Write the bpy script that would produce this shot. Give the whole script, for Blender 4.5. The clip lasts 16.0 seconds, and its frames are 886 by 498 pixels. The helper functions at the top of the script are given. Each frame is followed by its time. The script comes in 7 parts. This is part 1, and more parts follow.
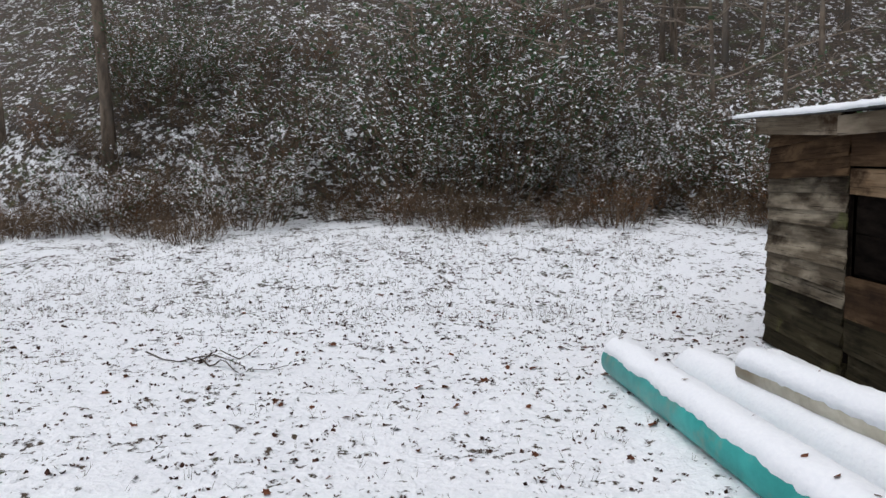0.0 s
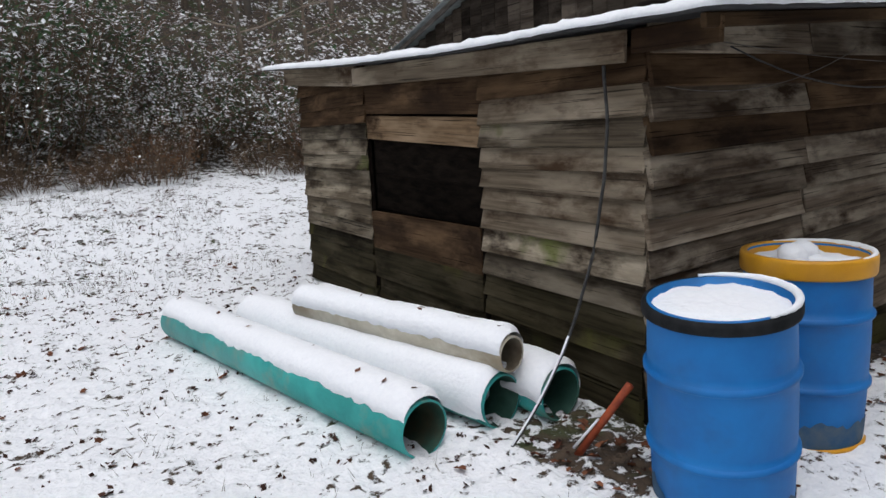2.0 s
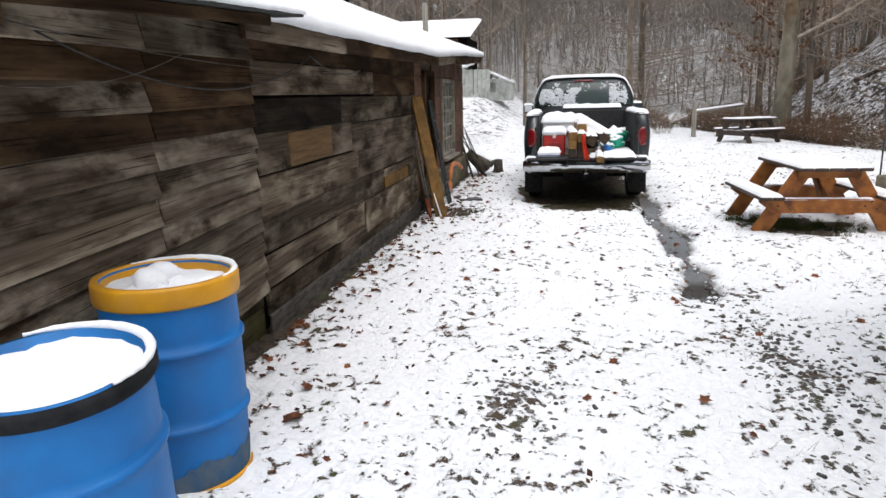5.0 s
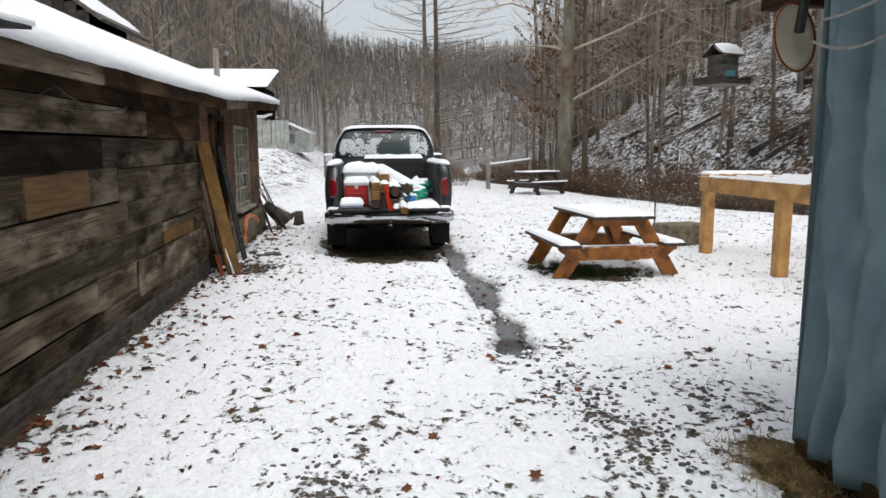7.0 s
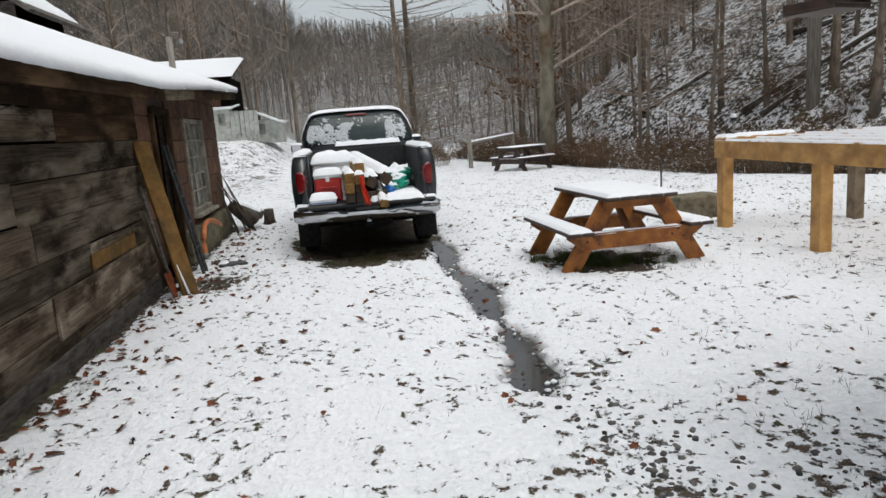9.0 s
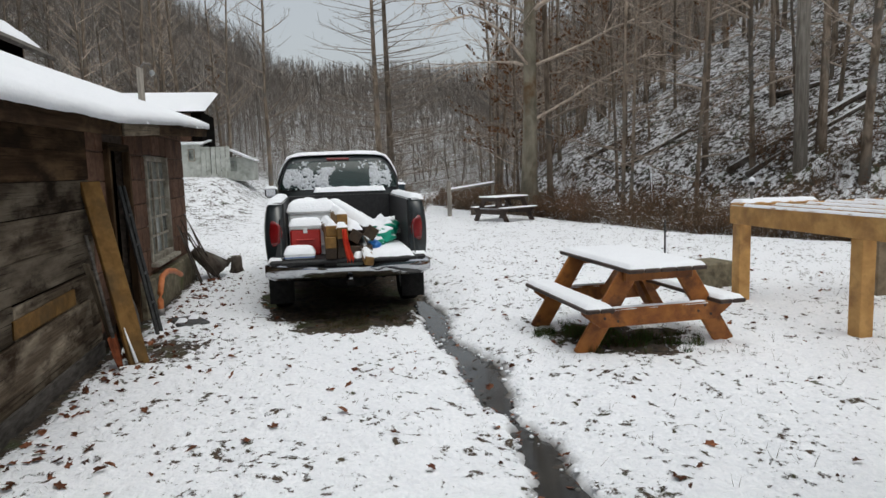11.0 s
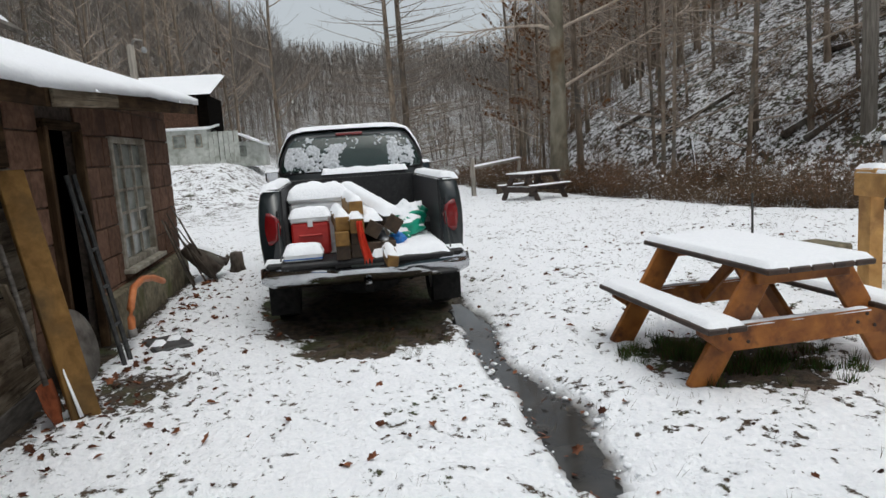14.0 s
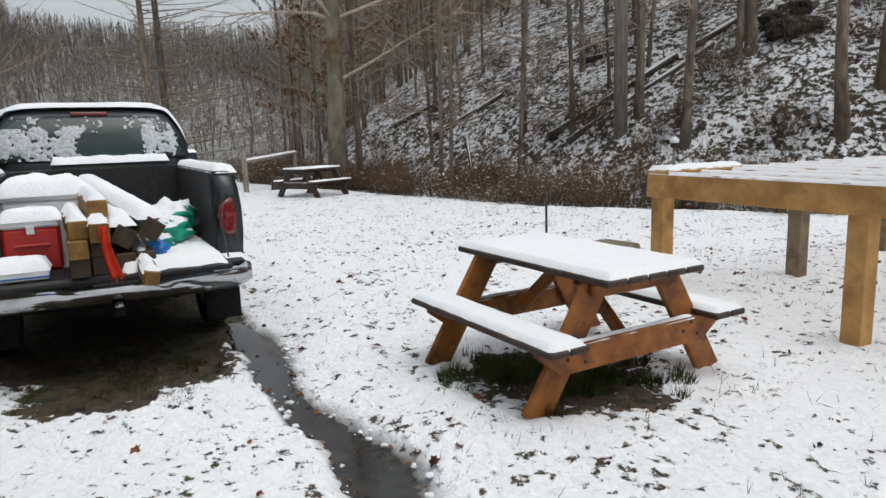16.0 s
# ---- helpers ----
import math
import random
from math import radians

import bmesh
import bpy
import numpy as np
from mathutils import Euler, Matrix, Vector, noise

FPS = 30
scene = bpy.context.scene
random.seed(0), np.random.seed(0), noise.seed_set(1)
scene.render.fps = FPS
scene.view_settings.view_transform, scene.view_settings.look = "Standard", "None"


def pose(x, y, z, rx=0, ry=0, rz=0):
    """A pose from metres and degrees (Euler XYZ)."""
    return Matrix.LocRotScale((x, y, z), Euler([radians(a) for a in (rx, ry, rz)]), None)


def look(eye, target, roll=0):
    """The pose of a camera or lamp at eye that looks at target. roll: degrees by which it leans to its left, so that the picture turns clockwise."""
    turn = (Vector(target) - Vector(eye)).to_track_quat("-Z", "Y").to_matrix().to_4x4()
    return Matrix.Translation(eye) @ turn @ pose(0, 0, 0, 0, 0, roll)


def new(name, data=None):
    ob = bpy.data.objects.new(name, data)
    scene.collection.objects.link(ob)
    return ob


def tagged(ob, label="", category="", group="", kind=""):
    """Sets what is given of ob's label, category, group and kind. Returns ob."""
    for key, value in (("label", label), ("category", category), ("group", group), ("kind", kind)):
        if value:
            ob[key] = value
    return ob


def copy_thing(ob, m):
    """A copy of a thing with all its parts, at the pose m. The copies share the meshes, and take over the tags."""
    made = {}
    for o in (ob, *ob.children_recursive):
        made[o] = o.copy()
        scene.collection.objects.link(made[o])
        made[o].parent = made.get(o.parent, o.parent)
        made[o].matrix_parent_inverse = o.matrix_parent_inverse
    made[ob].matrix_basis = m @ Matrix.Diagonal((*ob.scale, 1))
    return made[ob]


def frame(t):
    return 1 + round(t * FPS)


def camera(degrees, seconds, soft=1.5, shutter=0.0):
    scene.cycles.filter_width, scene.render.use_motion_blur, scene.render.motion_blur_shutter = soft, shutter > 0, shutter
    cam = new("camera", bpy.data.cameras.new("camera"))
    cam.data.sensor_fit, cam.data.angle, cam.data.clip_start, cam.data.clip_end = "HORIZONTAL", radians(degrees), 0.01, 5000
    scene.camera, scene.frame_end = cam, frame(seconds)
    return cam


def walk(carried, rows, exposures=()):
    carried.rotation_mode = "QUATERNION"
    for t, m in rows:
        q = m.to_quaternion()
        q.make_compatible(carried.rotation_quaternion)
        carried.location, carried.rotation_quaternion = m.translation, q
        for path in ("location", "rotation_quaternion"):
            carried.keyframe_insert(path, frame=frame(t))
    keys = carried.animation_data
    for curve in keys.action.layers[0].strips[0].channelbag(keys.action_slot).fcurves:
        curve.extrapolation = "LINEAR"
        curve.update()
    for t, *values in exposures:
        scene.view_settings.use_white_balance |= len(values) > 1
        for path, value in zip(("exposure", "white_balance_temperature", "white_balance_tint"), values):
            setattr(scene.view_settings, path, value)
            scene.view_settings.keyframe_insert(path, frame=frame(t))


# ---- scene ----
cam = camera(66.4, 16.0)
PATH = [
    (0, (-0.051, -0.101, 1.614), (-0.272, 1.879, 1.439), -0.7),
    (0.5, (-0.099, -0.1, 1.613), (0.085, 1.878, 1.387), -1.1),
    (1, (-0.116, -0.072, 1.618), (0.388, 1.846, 1.359), -0.7),
    (1.5, (-0.108, -0.072, 1.589), (0.637, 1.757, 1.276), -0.6),
    (2, (-0.049, -0.085, 1.6), (0.949, 1.613, 1.249), -2.9),
    (2.5, (0.095, -0.087, 1.591), (1.207, 1.539, 1.24), -4.3),
    (3, (0.268, -0.097, 1.561), (1.511, 1.424, 1.186), -6.0),
    (3.5, (0.334, -0.127, 1.562), (1.818, 1.157, 1.178), -5.1),
    (4, (0.426, -0.037, 1.61), (2.167, 0.869, 1.224), -0.9),
    (4.5, (0.499, 0.088, 1.645), (2.374, 0.661, 1.249), -0.5),
    (6.8, (1.078, 0.023, 1.564), (3.036, 0.008, 1.16), -1.4),
    (7, (1.162, 0.101, 1.564), (3.131, -0.09, 1.271), -0.3),
    (7.5, (1.313, 0.208, 1.595), (3.247, -0.114, 1.197), -2.9),
    (8, (1.691, 0.058, 1.552), (3.647, -0.174, 1.202), -4.6),
    (10.3, (3.014, 0.012, 1.641), (4.966, -0.203, 1.261), -3.1),
    (10.5, (3.108, 0.027, 1.647), (5.066, -0.175, 1.293), -2.2),
    (11, (3.362, 0.152, 1.682), (5.32, -0.182, 1.448), -1.7),
    (11.5, (3.679, 0.156, 1.644), (5.629, -0.198, 1.375), -1.4),
    (12, (3.954, 0.018, 1.642), (5.893, -0.394, 1.374), -2.4),
    (12.5, (4.258, 0.01, 1.634), (6.17, -0.493, 1.336), -1.3),
    (13, (4.532, 0.128, 1.651), (6.414, -0.472, 1.335), -2.7),
    (13.5, (4.804, 0.164, 1.623), (6.713, -0.309, 1.261), -2.6),
    (14, (5.132, 0.079, 1.615), (7.091, -0.198, 1.323), -3.8),
    (14.5, (5.339, 0.02, 1.603), (7.249, -0.463, 1.259), -1.5),
    (15, (5.614, 0.114, 1.598), (7.419, -0.699, 1.307), -1.7),
    (15.5, (5.825, 0.074, 1.589), (7.502, -0.95, 1.218), 0.1),
    (16, (6.077, 0.002, 1.578), (7.83, -0.901, 1.242), -1.8),
]
walk(cam, [(t, look(eye, target, roll)) for t, eye, target, roll in PATH], [(0.0, -0.02, 6280, 10), (1.5, 0.0, 6280, 10), (3.0, 0.28, 6380, 10), (4.0, 0.60, 6480, 10), (4.7, 0.55, 6480, 10), (7.0, 0.34, 6480, 8), (8.0, 0.23, 6480, 7), (11.0, 0.03, 6450, 6), (14.0, 0.07, 6420, 6), (16.0, 0.12, 6450, 6)])

# ---------- light ----------
world = bpy.data.worlds.new("overcast_sky")
scene.world = world
world.use_nodes = True
wn, wl = world.node_tree.nodes, world.node_tree.links
SUN_EL, SUN_AZ = 74.0, 235.0
sky = wn.new("ShaderNodeTexSky")
sky.sky_type = 'NISHITA'
sky.sun_disc = False
sky.sun_elevation = radians(SUN_EL)
sky.sun_rotation = radians(SUN_AZ)
sky.dust_density = 4.0
sky.ozone_density = 1.0
grey = wn.new("ShaderNodeHueSaturation")
grey.inputs["Saturation"].default_value = 0.29
wl.new(sky.outputs[0], grey.inputs["Color"])
wl.new(grey.outputs[0], wn["Background"].inputs["Color"])
wn["Background"].inputs["Strength"].default_value = 0.15
sun = new("sun", bpy.data.lights.new("sun", 'SUN'))
sun.data.energy = 0.5
sun.data.angle = radians(60)
sun.data.color = (1.0, 0.98, 0.95)
saz = radians(SUN_AZ)
sun.matrix_world = look((0, 0, 60), (-60 * math.sin(saz) * math.cos(radians(SUN_EL)), -60 * math.cos(saz) * math.cos(radians(SUN_EL)), 60 - 60 * math.sin(radians(SUN_EL))))

# ---------- materials ----------
def material(name, c1, c2, scale=6.0, rough=0.8, bump=0.2, c3=None, stretch=(1, 1, 1), metal=0.0, vary=0.0, low=0.35, high=0.65,
             big=None, big_scale=0.9, snow=0.0, coat=0.0, bump_scale=None, moss=None, island=0.0):
    """Grain between c1 and c2, a third colour c3 as stains at a larger scale, a change of brightness from piece to piece, and
    snow lying where the surface looks up."""
    m = bpy.data.materials.new(name)
    m.use_nodes = True
    n, l = m.node_tree.nodes, m.node_tree.links
    p = n["Principled BSDF"]
    tc = n.new("ShaderNodeTexCoord")
    oi = n.new("ShaderNodeObjectInfo")
    mp = n.new("ShaderNodeMapping")
    mp.inputs["Scale"].default_value = stretch
    add = n.new("ShaderNodeVectorMath")
    add.operation = 'ADD'
    mul = n.new("ShaderNodeVectorMath")
    mul.operation = 'SCALE'
    mul.inputs[0].default_value = (37.0, 19.0, 53.0)
    l.new(oi.outputs["Random"], mul.inputs["Scale"])
    l.new(tc.outputs["Object"], add.inputs[0])
    l.new(mul.outputs[0], add.inputs[1])
    l.new(add.outputs[0], mp.inputs["Vector"])

    def ramp(src, a, b, ca=(0, 0, 0), cb=(1, 1, 1)):
        r = n.new("ShaderNodeValToRGB")
        r.color_ramp.elements[0].position, r.color_ramp.elements[1].position = a, b
        r.color_ramp.elements[0].color, r.color_ramp.elements[1].color = (*ca, 1), (*cb, 1)
        l.new(src, r.inputs["Fac"])
        return r.outputs["Color"]

    def noise_tex(s, detail=6, vec=None, dist=0.0):
        t = n.new("ShaderNodeTexNoise")
        t.inputs["Scale"].default_value, t.inputs["Detail"].default_value = s, detail
        t.inputs["Roughness"].default_value, t.inputs["Distortion"].default_value = 0.6, dist
        l.new(vec or mp.outputs[0], t.inputs["Vector"])
        return t.outputs["Fac"]

    def blend(fac, a, b, kind='MIX'):
        x = n.new("ShaderNodeMix")
        x.data_type, x.blend_type = 'RGBA', kind
        for i, v in ((0, fac), (6, a), (7, b)):
            if isinstance(v, (int, float)):
                x.inputs[i].default_value = v
            elif isinstance(v, tuple):
                x.inputs[i].default_value = (*v, 1)
            else:
                l.new(v, x.inputs[i])
        return x.outputs[2]

    fine = noise_tex(scale, 8, dist=0.3)
    col = ramp(fine, low, high, c1, c2)
    if c3:
        col = blend(ramp(noise_tex(big_scale * 2.1, 5, vec=add.outputs[0]), 0.50, 0.68), col, c3)
    if moss:
        col = blend(ramp(noise_tex(1.3, 6, vec=add.outputs[0]), 0.60, 0.75), col, moss)
    if big:
        col = blend(ramp(noise_tex(big_scale, 4, vec=add.outputs[0]), 0.38, 0.62), col, big)
    if vary or island:
        src = oi.outputs["Random"]
        if island:
            src = n.new("ShaderNodeNewGeometry").outputs["Random Per Island"]
        amount = vary or island
        mr = n.new("ShaderNodeMapRange")
        mr.inputs["To Min"].default_value, mr.inputs["To Max"].default_value = 1 - amount, 1 + amount * 0.6
        l.new(src, mr.inputs["Value"])
        hs = n.new("ShaderNodeHueSaturation")
        l.new(mr.outputs[0], hs.inputs["Value"])
        l.new(col, hs.inputs["Color"])
        col = hs.outputs["Color"]
    if snow:
        g = n.new("ShaderNodeNewGeometry")
        s = n.new("ShaderNodeSeparateXYZ")
        l.new(g.outputs["Normal"], s.inputs[0])
        ad = n.new("ShaderNodeMath")
        ad.operation = 'ADD'
        l.new(s.outputs["Z"], ad.inputs[0])
        l.new(noise_tex(5.0, 4, vec=tc.outputs["Object"]), ad.inputs[1])
        col = blend(ramp(ad.outputs[0], 1.35 - snow, 1.45 - snow), col, (0.82, 0.84, 0.87))
    l.new(col, p.inputs["Base Color"])
    p.inputs["Roughness"].default_value, p.inputs["Metallic"].default_value = rough, metal
    p.inputs["Specular IOR Level"].default_value = 0.02 if rough >= 0.92 and max(c2) < 0.03 else 0.12 if rough >= 0.75 else 0.4
    if coat:
        p.inputs["Coat Weight"].default_value = coat
    if bump:
        b = n.new("ShaderNodeBump")
        b.inputs["Strength"].default_value, b.inputs["Distance"].default_value = bump, 0.01
        l.new(noise_tex(bump_scale, 6) if bump_scale else fine, b.inputs["Height"])
        l.new(b.outputs[0], p.inputs["Normal"])
    return m


def snow_material(name):
    m = bpy.data.materials.new(name)
    m.use_nodes = True
    n, l = m.node_tree.nodes, m.node_tree.links
    p = n["Principled BSDF"]
    tc = n.new("ShaderNodeTexCoord")
    t = n.new("ShaderNodeTexNoise")
    t.inputs["Scale"].default_value, t.inputs["Detail"].default_value = 38, 6
    l.new(tc.outputs["Object"], t.inputs["Vector"])
    r = n.new("ShaderNodeValToRGB")
    r.color_ramp.elements[0].color, r.color_ramp.elements[1].color = (0.78, 0.80, 0.84, 1), (0.90, 0.91, 0.93, 1)
    l.new(t.outputs["Fac"], r.inputs["Fac"])
    l.new(r.outputs[0], p.inputs["Base Color"])
    p.inputs["Roughness"].default_value = 0.75
    b = n.new("ShaderNodeBump")
    b.inputs["Strength"].default_value, b.inputs["Distance"].default_value = 0.35, 0.02
    l.new(t.outputs["Fac"], b.inputs["Height"])
    l.new(b.outputs[0], p.inputs["Normal"])
    return m


SNOW = snow_material("snow")
def board_wood(name, dark, mid, pale, stain, vary=0.5, moss=None):
    """Weathered sawn board: long soft grain, pale worn patches, dark water stains and fine checks."""
    m = bpy.data.materials.new(name)
    m.use_nodes = True
    n, l = m.node_tree.nodes, m.node_tree.links
    p = n["Principled BSDF"]
    tc, oi = n.new("ShaderNodeTexCoord"), n.new("ShaderNodeObjectInfo")
    off = n.new("ShaderNodeVectorMath")
    off.operation = 'SCALE'
    off.inputs[0].default_value = (61.0, 23.0, 47.0)
    l.new(oi.outputs["Random"], off.inputs["Scale"])
    add = n.new("ShaderNodeVectorMath")
    add.operation = 'ADD'
    l.new(tc.outputs["Object"], add.inputs[0])
    l.new(off.outputs[0], add.inputs[1])

    def nz(scale, stretch, detail=5, rough_=0.55):
        mp = n.new("ShaderNodeMapping")
        mp.inputs["Scale"].default_value = stretch
        l.new(add.outputs[0], mp.inputs["Vector"])
        t = n.new("ShaderNodeTexNoise")
        t.inputs["Scale"].default_value, t.inputs["Detail"].default_value, t.inputs["Roughness"].default_value = scale, detail, rough_
        l.new(mp.outputs[0], t.inputs["Vector"])
        return t.outputs["Fac"]

    def ramp(src, lo, hi):
        r = n.new("ShaderNodeValToRGB")
        r.color_ramp.elements[0].position, r.color_ramp.elements[1].position = lo, hi
        l.new(src, r.inputs["Fac"])
        return r.outputs["Color"]

    def mix(fac, ca, cb):
        x = n.new("ShaderNodeMix")
        x.data_type = 'RGBA'
        for k, v in ((0, fac), (6, ca), (7, cb)):
            if isinstance(v, tuple):
                x.inputs[k].default_value = (*v, 1)
            else:
                l.new(v, x.inputs[k])
        return x.outputs[2]

    grain = nz(9, (0.16, 3, 5.0), 7, 0.6)
    col = mix(ramp(grain, 0.30, 0.62), dark, mid)
    col = mix(ramp(nz(2.6, (0.5, 1, 2.2), 6), 0.46, 0.66), col, pale)
    col = mix(ramp(nz(2.1, (0.7, 1, 1.6), 6, 0.65), 0.52, 0.66), col, stain)
    if moss:
        col = mix(ramp(nz(1.7, (1, 1, 1), 6), 0.60, 0.72), col, moss)
    checks = ramp(nz(26, (0.05, 2, 4.0), 3), 0.62, 0.68)
    col = mix(checks, col, (dark[0] * 0.4, dark[1] * 0.4, dark[2] * 0.4))
    hs = n.new("ShaderNodeHueSaturation")
    mr = n.new("ShaderNodeMapRange")
    mr.inputs["To Min"].default_value, mr.inputs["To Max"].default_value = 1 - vary, 1 + vary * 0.55
    l.new(oi.outputs["Random"], mr.inputs["Value"])
    l.new(mr.outputs[0], hs.inputs["Value"])
    l.new(col, hs.inputs["Color"])
    l.new(hs.outputs[0], p.inputs["Base Color"])
    p.inputs["Roughness"].default_value, p.inputs["Specular IOR Level"].default_value = 0.88, 0.06
    b = n.new("ShaderNodeBump")
    b.inputs["Strength"].default_value, b.inputs["Distance"].default_value = 0.5, 0.006
    l.new(grain, b.inputs["Height"])
    l.new(b.outputs[0], p.inputs["Normal"])
    return m


PLANK = board_wood("weathered_board", (0.048, 0.035, 0.024), (0.138, 0.108, 0.078), (0.33, 0.280, 0.214), (0.035, 0.022, 0.013), 0.5)
PLANK_EAST = board_wood("dark_grey_board", (0.038, 0.027, 0.018), (0.112, 0.086, 0.060), (0.26, 0.215, 0.160), (0.024, 0.015, 0.009), 0.5)
PLANK_Y = board_wood("weathered_board_west", (0.040, 0.031, 0.021), (0.120, 0.097, 0.068), (0.31, 0.266, 0.200), (0.020, 0.013, 0.008), 0.55, (0.095, 0.105, 0.035))
PLANK_MOSS = board_wood("damp_mossy_board", (0.016, 0.013, 0.007), (0.042, 0.035, 0.019), (0.085, 0.071, 0.043), (0.010, 0.007, 0.004), 0.35, (0.07, 0.066, 0.022))
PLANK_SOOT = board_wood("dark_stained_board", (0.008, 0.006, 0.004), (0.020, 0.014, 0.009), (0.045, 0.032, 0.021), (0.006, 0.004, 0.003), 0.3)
PLANK_GABLE = board_wood("dark_gable_board", (0.016, 0.012, 0.009), (0.042, 0.033, 0.025), (0.085, 0.070, 0.055), (0.010, 0.007, 0.005), 0.4)
PLANK_TAN = board_wood("tan_board", (0.085, 0.055, 0.030), (0.20, 0.135, 0.078), (0.30, 0.215, 0.135), (0.030, 0.017, 0.009), 0.2)
PLANK_BROWN = board_wood("brown_board", (0.020, 0.011, 0.006), (0.050, 0.030, 0.016), (0.115, 0.072, 0.039), (0.022, 0.013, 0.008), 0.4)
PLANK_PALE = board_wood("pale_board", (0.085, 0.066, 0.046), (0.18, 0.144, 0.102), (0.31, 0.258, 0.192), (0.05, 0.030, 0.017), 0.2)
PLANK_DARK = material("dark_board", (0.003, 0.0025, 0.002), (0.012, 0.009, 0.007), 5, 0.95, 0.4, stretch=(1, 1, 4), vary=0.3)
NEW_WOOD = material("amber_lumber", (0.26, 0.13, 0.035), (0.42, 0.235, 0.075), 7, 0.6, 0.25, c3=(0.17, 0.085, 0.03), stretch=(1, 1, 1), vary=0.15, big_scale=1.6)
TABLE_WOOD = material("stained_table_lumber", (0.20, 0.062, 0.011), (0.41, 0.150, 0.028), 6, 0.5, 0.25, c3=(0.11, 0.035, 0.01), vary=0.25, big_scale=2.2)
TABLE_EDGE = material("dark_wet_board_edge", (0.028, 0.018, 0.014), (0.07, 0.042, 0.03), 8, 0.5, 0.2)
DECK_WOOD = material("treated_pine", (0.40, 0.205, 0.06), (0.62, 0.36, 0.13), 5, 0.65, 0.2, c3=(0.30, 0.155, 0.055), vary=0.12, big_scale=1.4)
GREY_WOOD = material("old_grey_wood", (0.055, 0.048, 0.042), (0.15, 0.135, 0.12), 6, 0.9, 0.4, stretch=(1, 1, 4), vary=0.3)
FLUE = material("brown_clay_block", (0.115, 0.062, 0.042), (0.21, 0.12, 0.08), 14, 0.85, 0.3, c3=(0.08, 0.046, 0.034), vary=0.25)
MORTAR = material("dark_mortar", (0.07, 0.055, 0.045), (0.14, 0.11, 0.09), 20, 0.95, 0.4)
# near-black fill: the unlit room's shade as colour, also behind the boards
DARK = material("interior_shade_black", (0.008, 0.007, 0.006), (0.018, 0.015, 0.013), 3, 0.95, 0)
TAR = material("black_tar_paper", (0.012, 0.012, 0.012), (0.03, 0.03, 0.03), 12, 0.7, 0.3)
CONCRETE = material("mossy_concrete", (0.10, 0.088, 0.060), (0.25, 0.215, 0.150), 9, 0.95, 0.6, c3=(0.07, 0.055, 0.035), moss=(0.09, 0.10, 0.035))
BLUE = material("blue_plastic", (0.001, 0.115, 0.37), (0.002, 0.160, 0.47), 3, 0.55, 0.06, c3=(0.012, 0.11, 0.31), big_scale=1.2, bump_scale=30)
MUD = material("dried_grey_mud", (0.040, 0.100, 0.185), (0.105, 0.135, 0.165), 9, 0.9, 0.3)
BLUE_IN = material("shaded_blue_plastic", (0.006, 0.08, 0.33), (0.01, 0.12, 0.42), 3, 0.5, 0.05)
BLACK_RIM = material("black_rubber", (0.008, 0.009, 0.010), (0.020, 0.021, 0.023), 12, 0.78, 0.1)
YELLOW = material("yellow_plastic", (0.52, 0.24, 0.005), (0.70, 0.34, 0.012), 4, 0.45, 0.05, c3=(0.5, 0.25, 0.03))
PIPE_GREEN = material("green_sewer_pipe", (0.018, 0.245, 0.225), (0.045, 0.37, 0.345), 4, 0.45, 0.1, c3=(0.20, 0.27, 0.21), big_scale=1.4)
PIPE_WHITE = material("dirty_cream_pipe", (0.42, 0.38, 0.29), (0.62, 0.58, 0.48), 5, 0.5, 0.1, c3=(0.28, 0.22, 0.14))
# bore's shade put into a darker shell green; brown stains are dirt
PIPE_IN = material("shaded_dirty_bore", (0.01, 0.05, 0.035), (0.04, 0.10, 0.075), 5, 0.7, 0.1, c3=(0.09, 0.06, 0.03))
RUST = material("orange_rusty_rod", (0.20, 0.035, 0.012), (0.38, 0.075, 0.022), 14, 0.7, 0.3)
OLD_AMBER = material("old_amber_plank", (0.11, 0.058, 0.018), (0.21, 0.118, 0.038), 7, 0.75, 0.25, c3=(0.08, 0.05, 0.022), vary=0.15, big_scale=1.2)
DULL_RUST = material("brown_rust", (0.10, 0.028, 0.012), (0.21, 0.06, 0.025), 14, 0.8, 0.3)
CABLE = material("black_cable", (0.012, 0.012, 0.012), (0.05, 0.05, 0.048), 20, 0.6, 0.1)
WIRE = material("grey_wire", (0.16, 0.15, 0.14), (0.32, 0.30, 0.28), 20, 0.6, 0.1)
TARP = material("teal_grey_tarp", (0.10, 0.158, 0.178), (0.155, 0.222, 0.245), 3, 0.55, 0.12, c3=(0.085, 0.135, 0.15), bump_scale=60)
GLASS_DIRTY = material("dirty_window_glass", (0.16, 0.17, 0.15), (0.34, 0.36, 0.33), 3, 0.25, 0.02, c3=(0.08, 0.09, 0.085))
WHITE_PAINT = material("flaking_white_paint", (0.24, 0.21, 0.165), (0.42, 0.39, 0.33), 9, 0.8, 0.2, c3=(0.12, 0.095, 0.065))

# ---------- mesh helpers ----------
def link_mesh(name, verts, faces, mats, parent=None, label="", smooth=False, index=None):
    me = bpy.data.meshes.new(name)
    me.from_pydata([tuple(v) for v in verts], [], faces)
    for m in (mats if isinstance(mats, (list, tuple)) else [mats]):
        me.materials.append(m)
    if index is not None:
        me.polygons.foreach_set("material_index", index)
    if smooth:
        me.polygons.foreach_set("use_smooth", [True] * len(me.polygons))
    ob = new(name, me)
    if parent is not None:
        ob.parent = parent
    if label:
        ob["label"] = label
    return ob


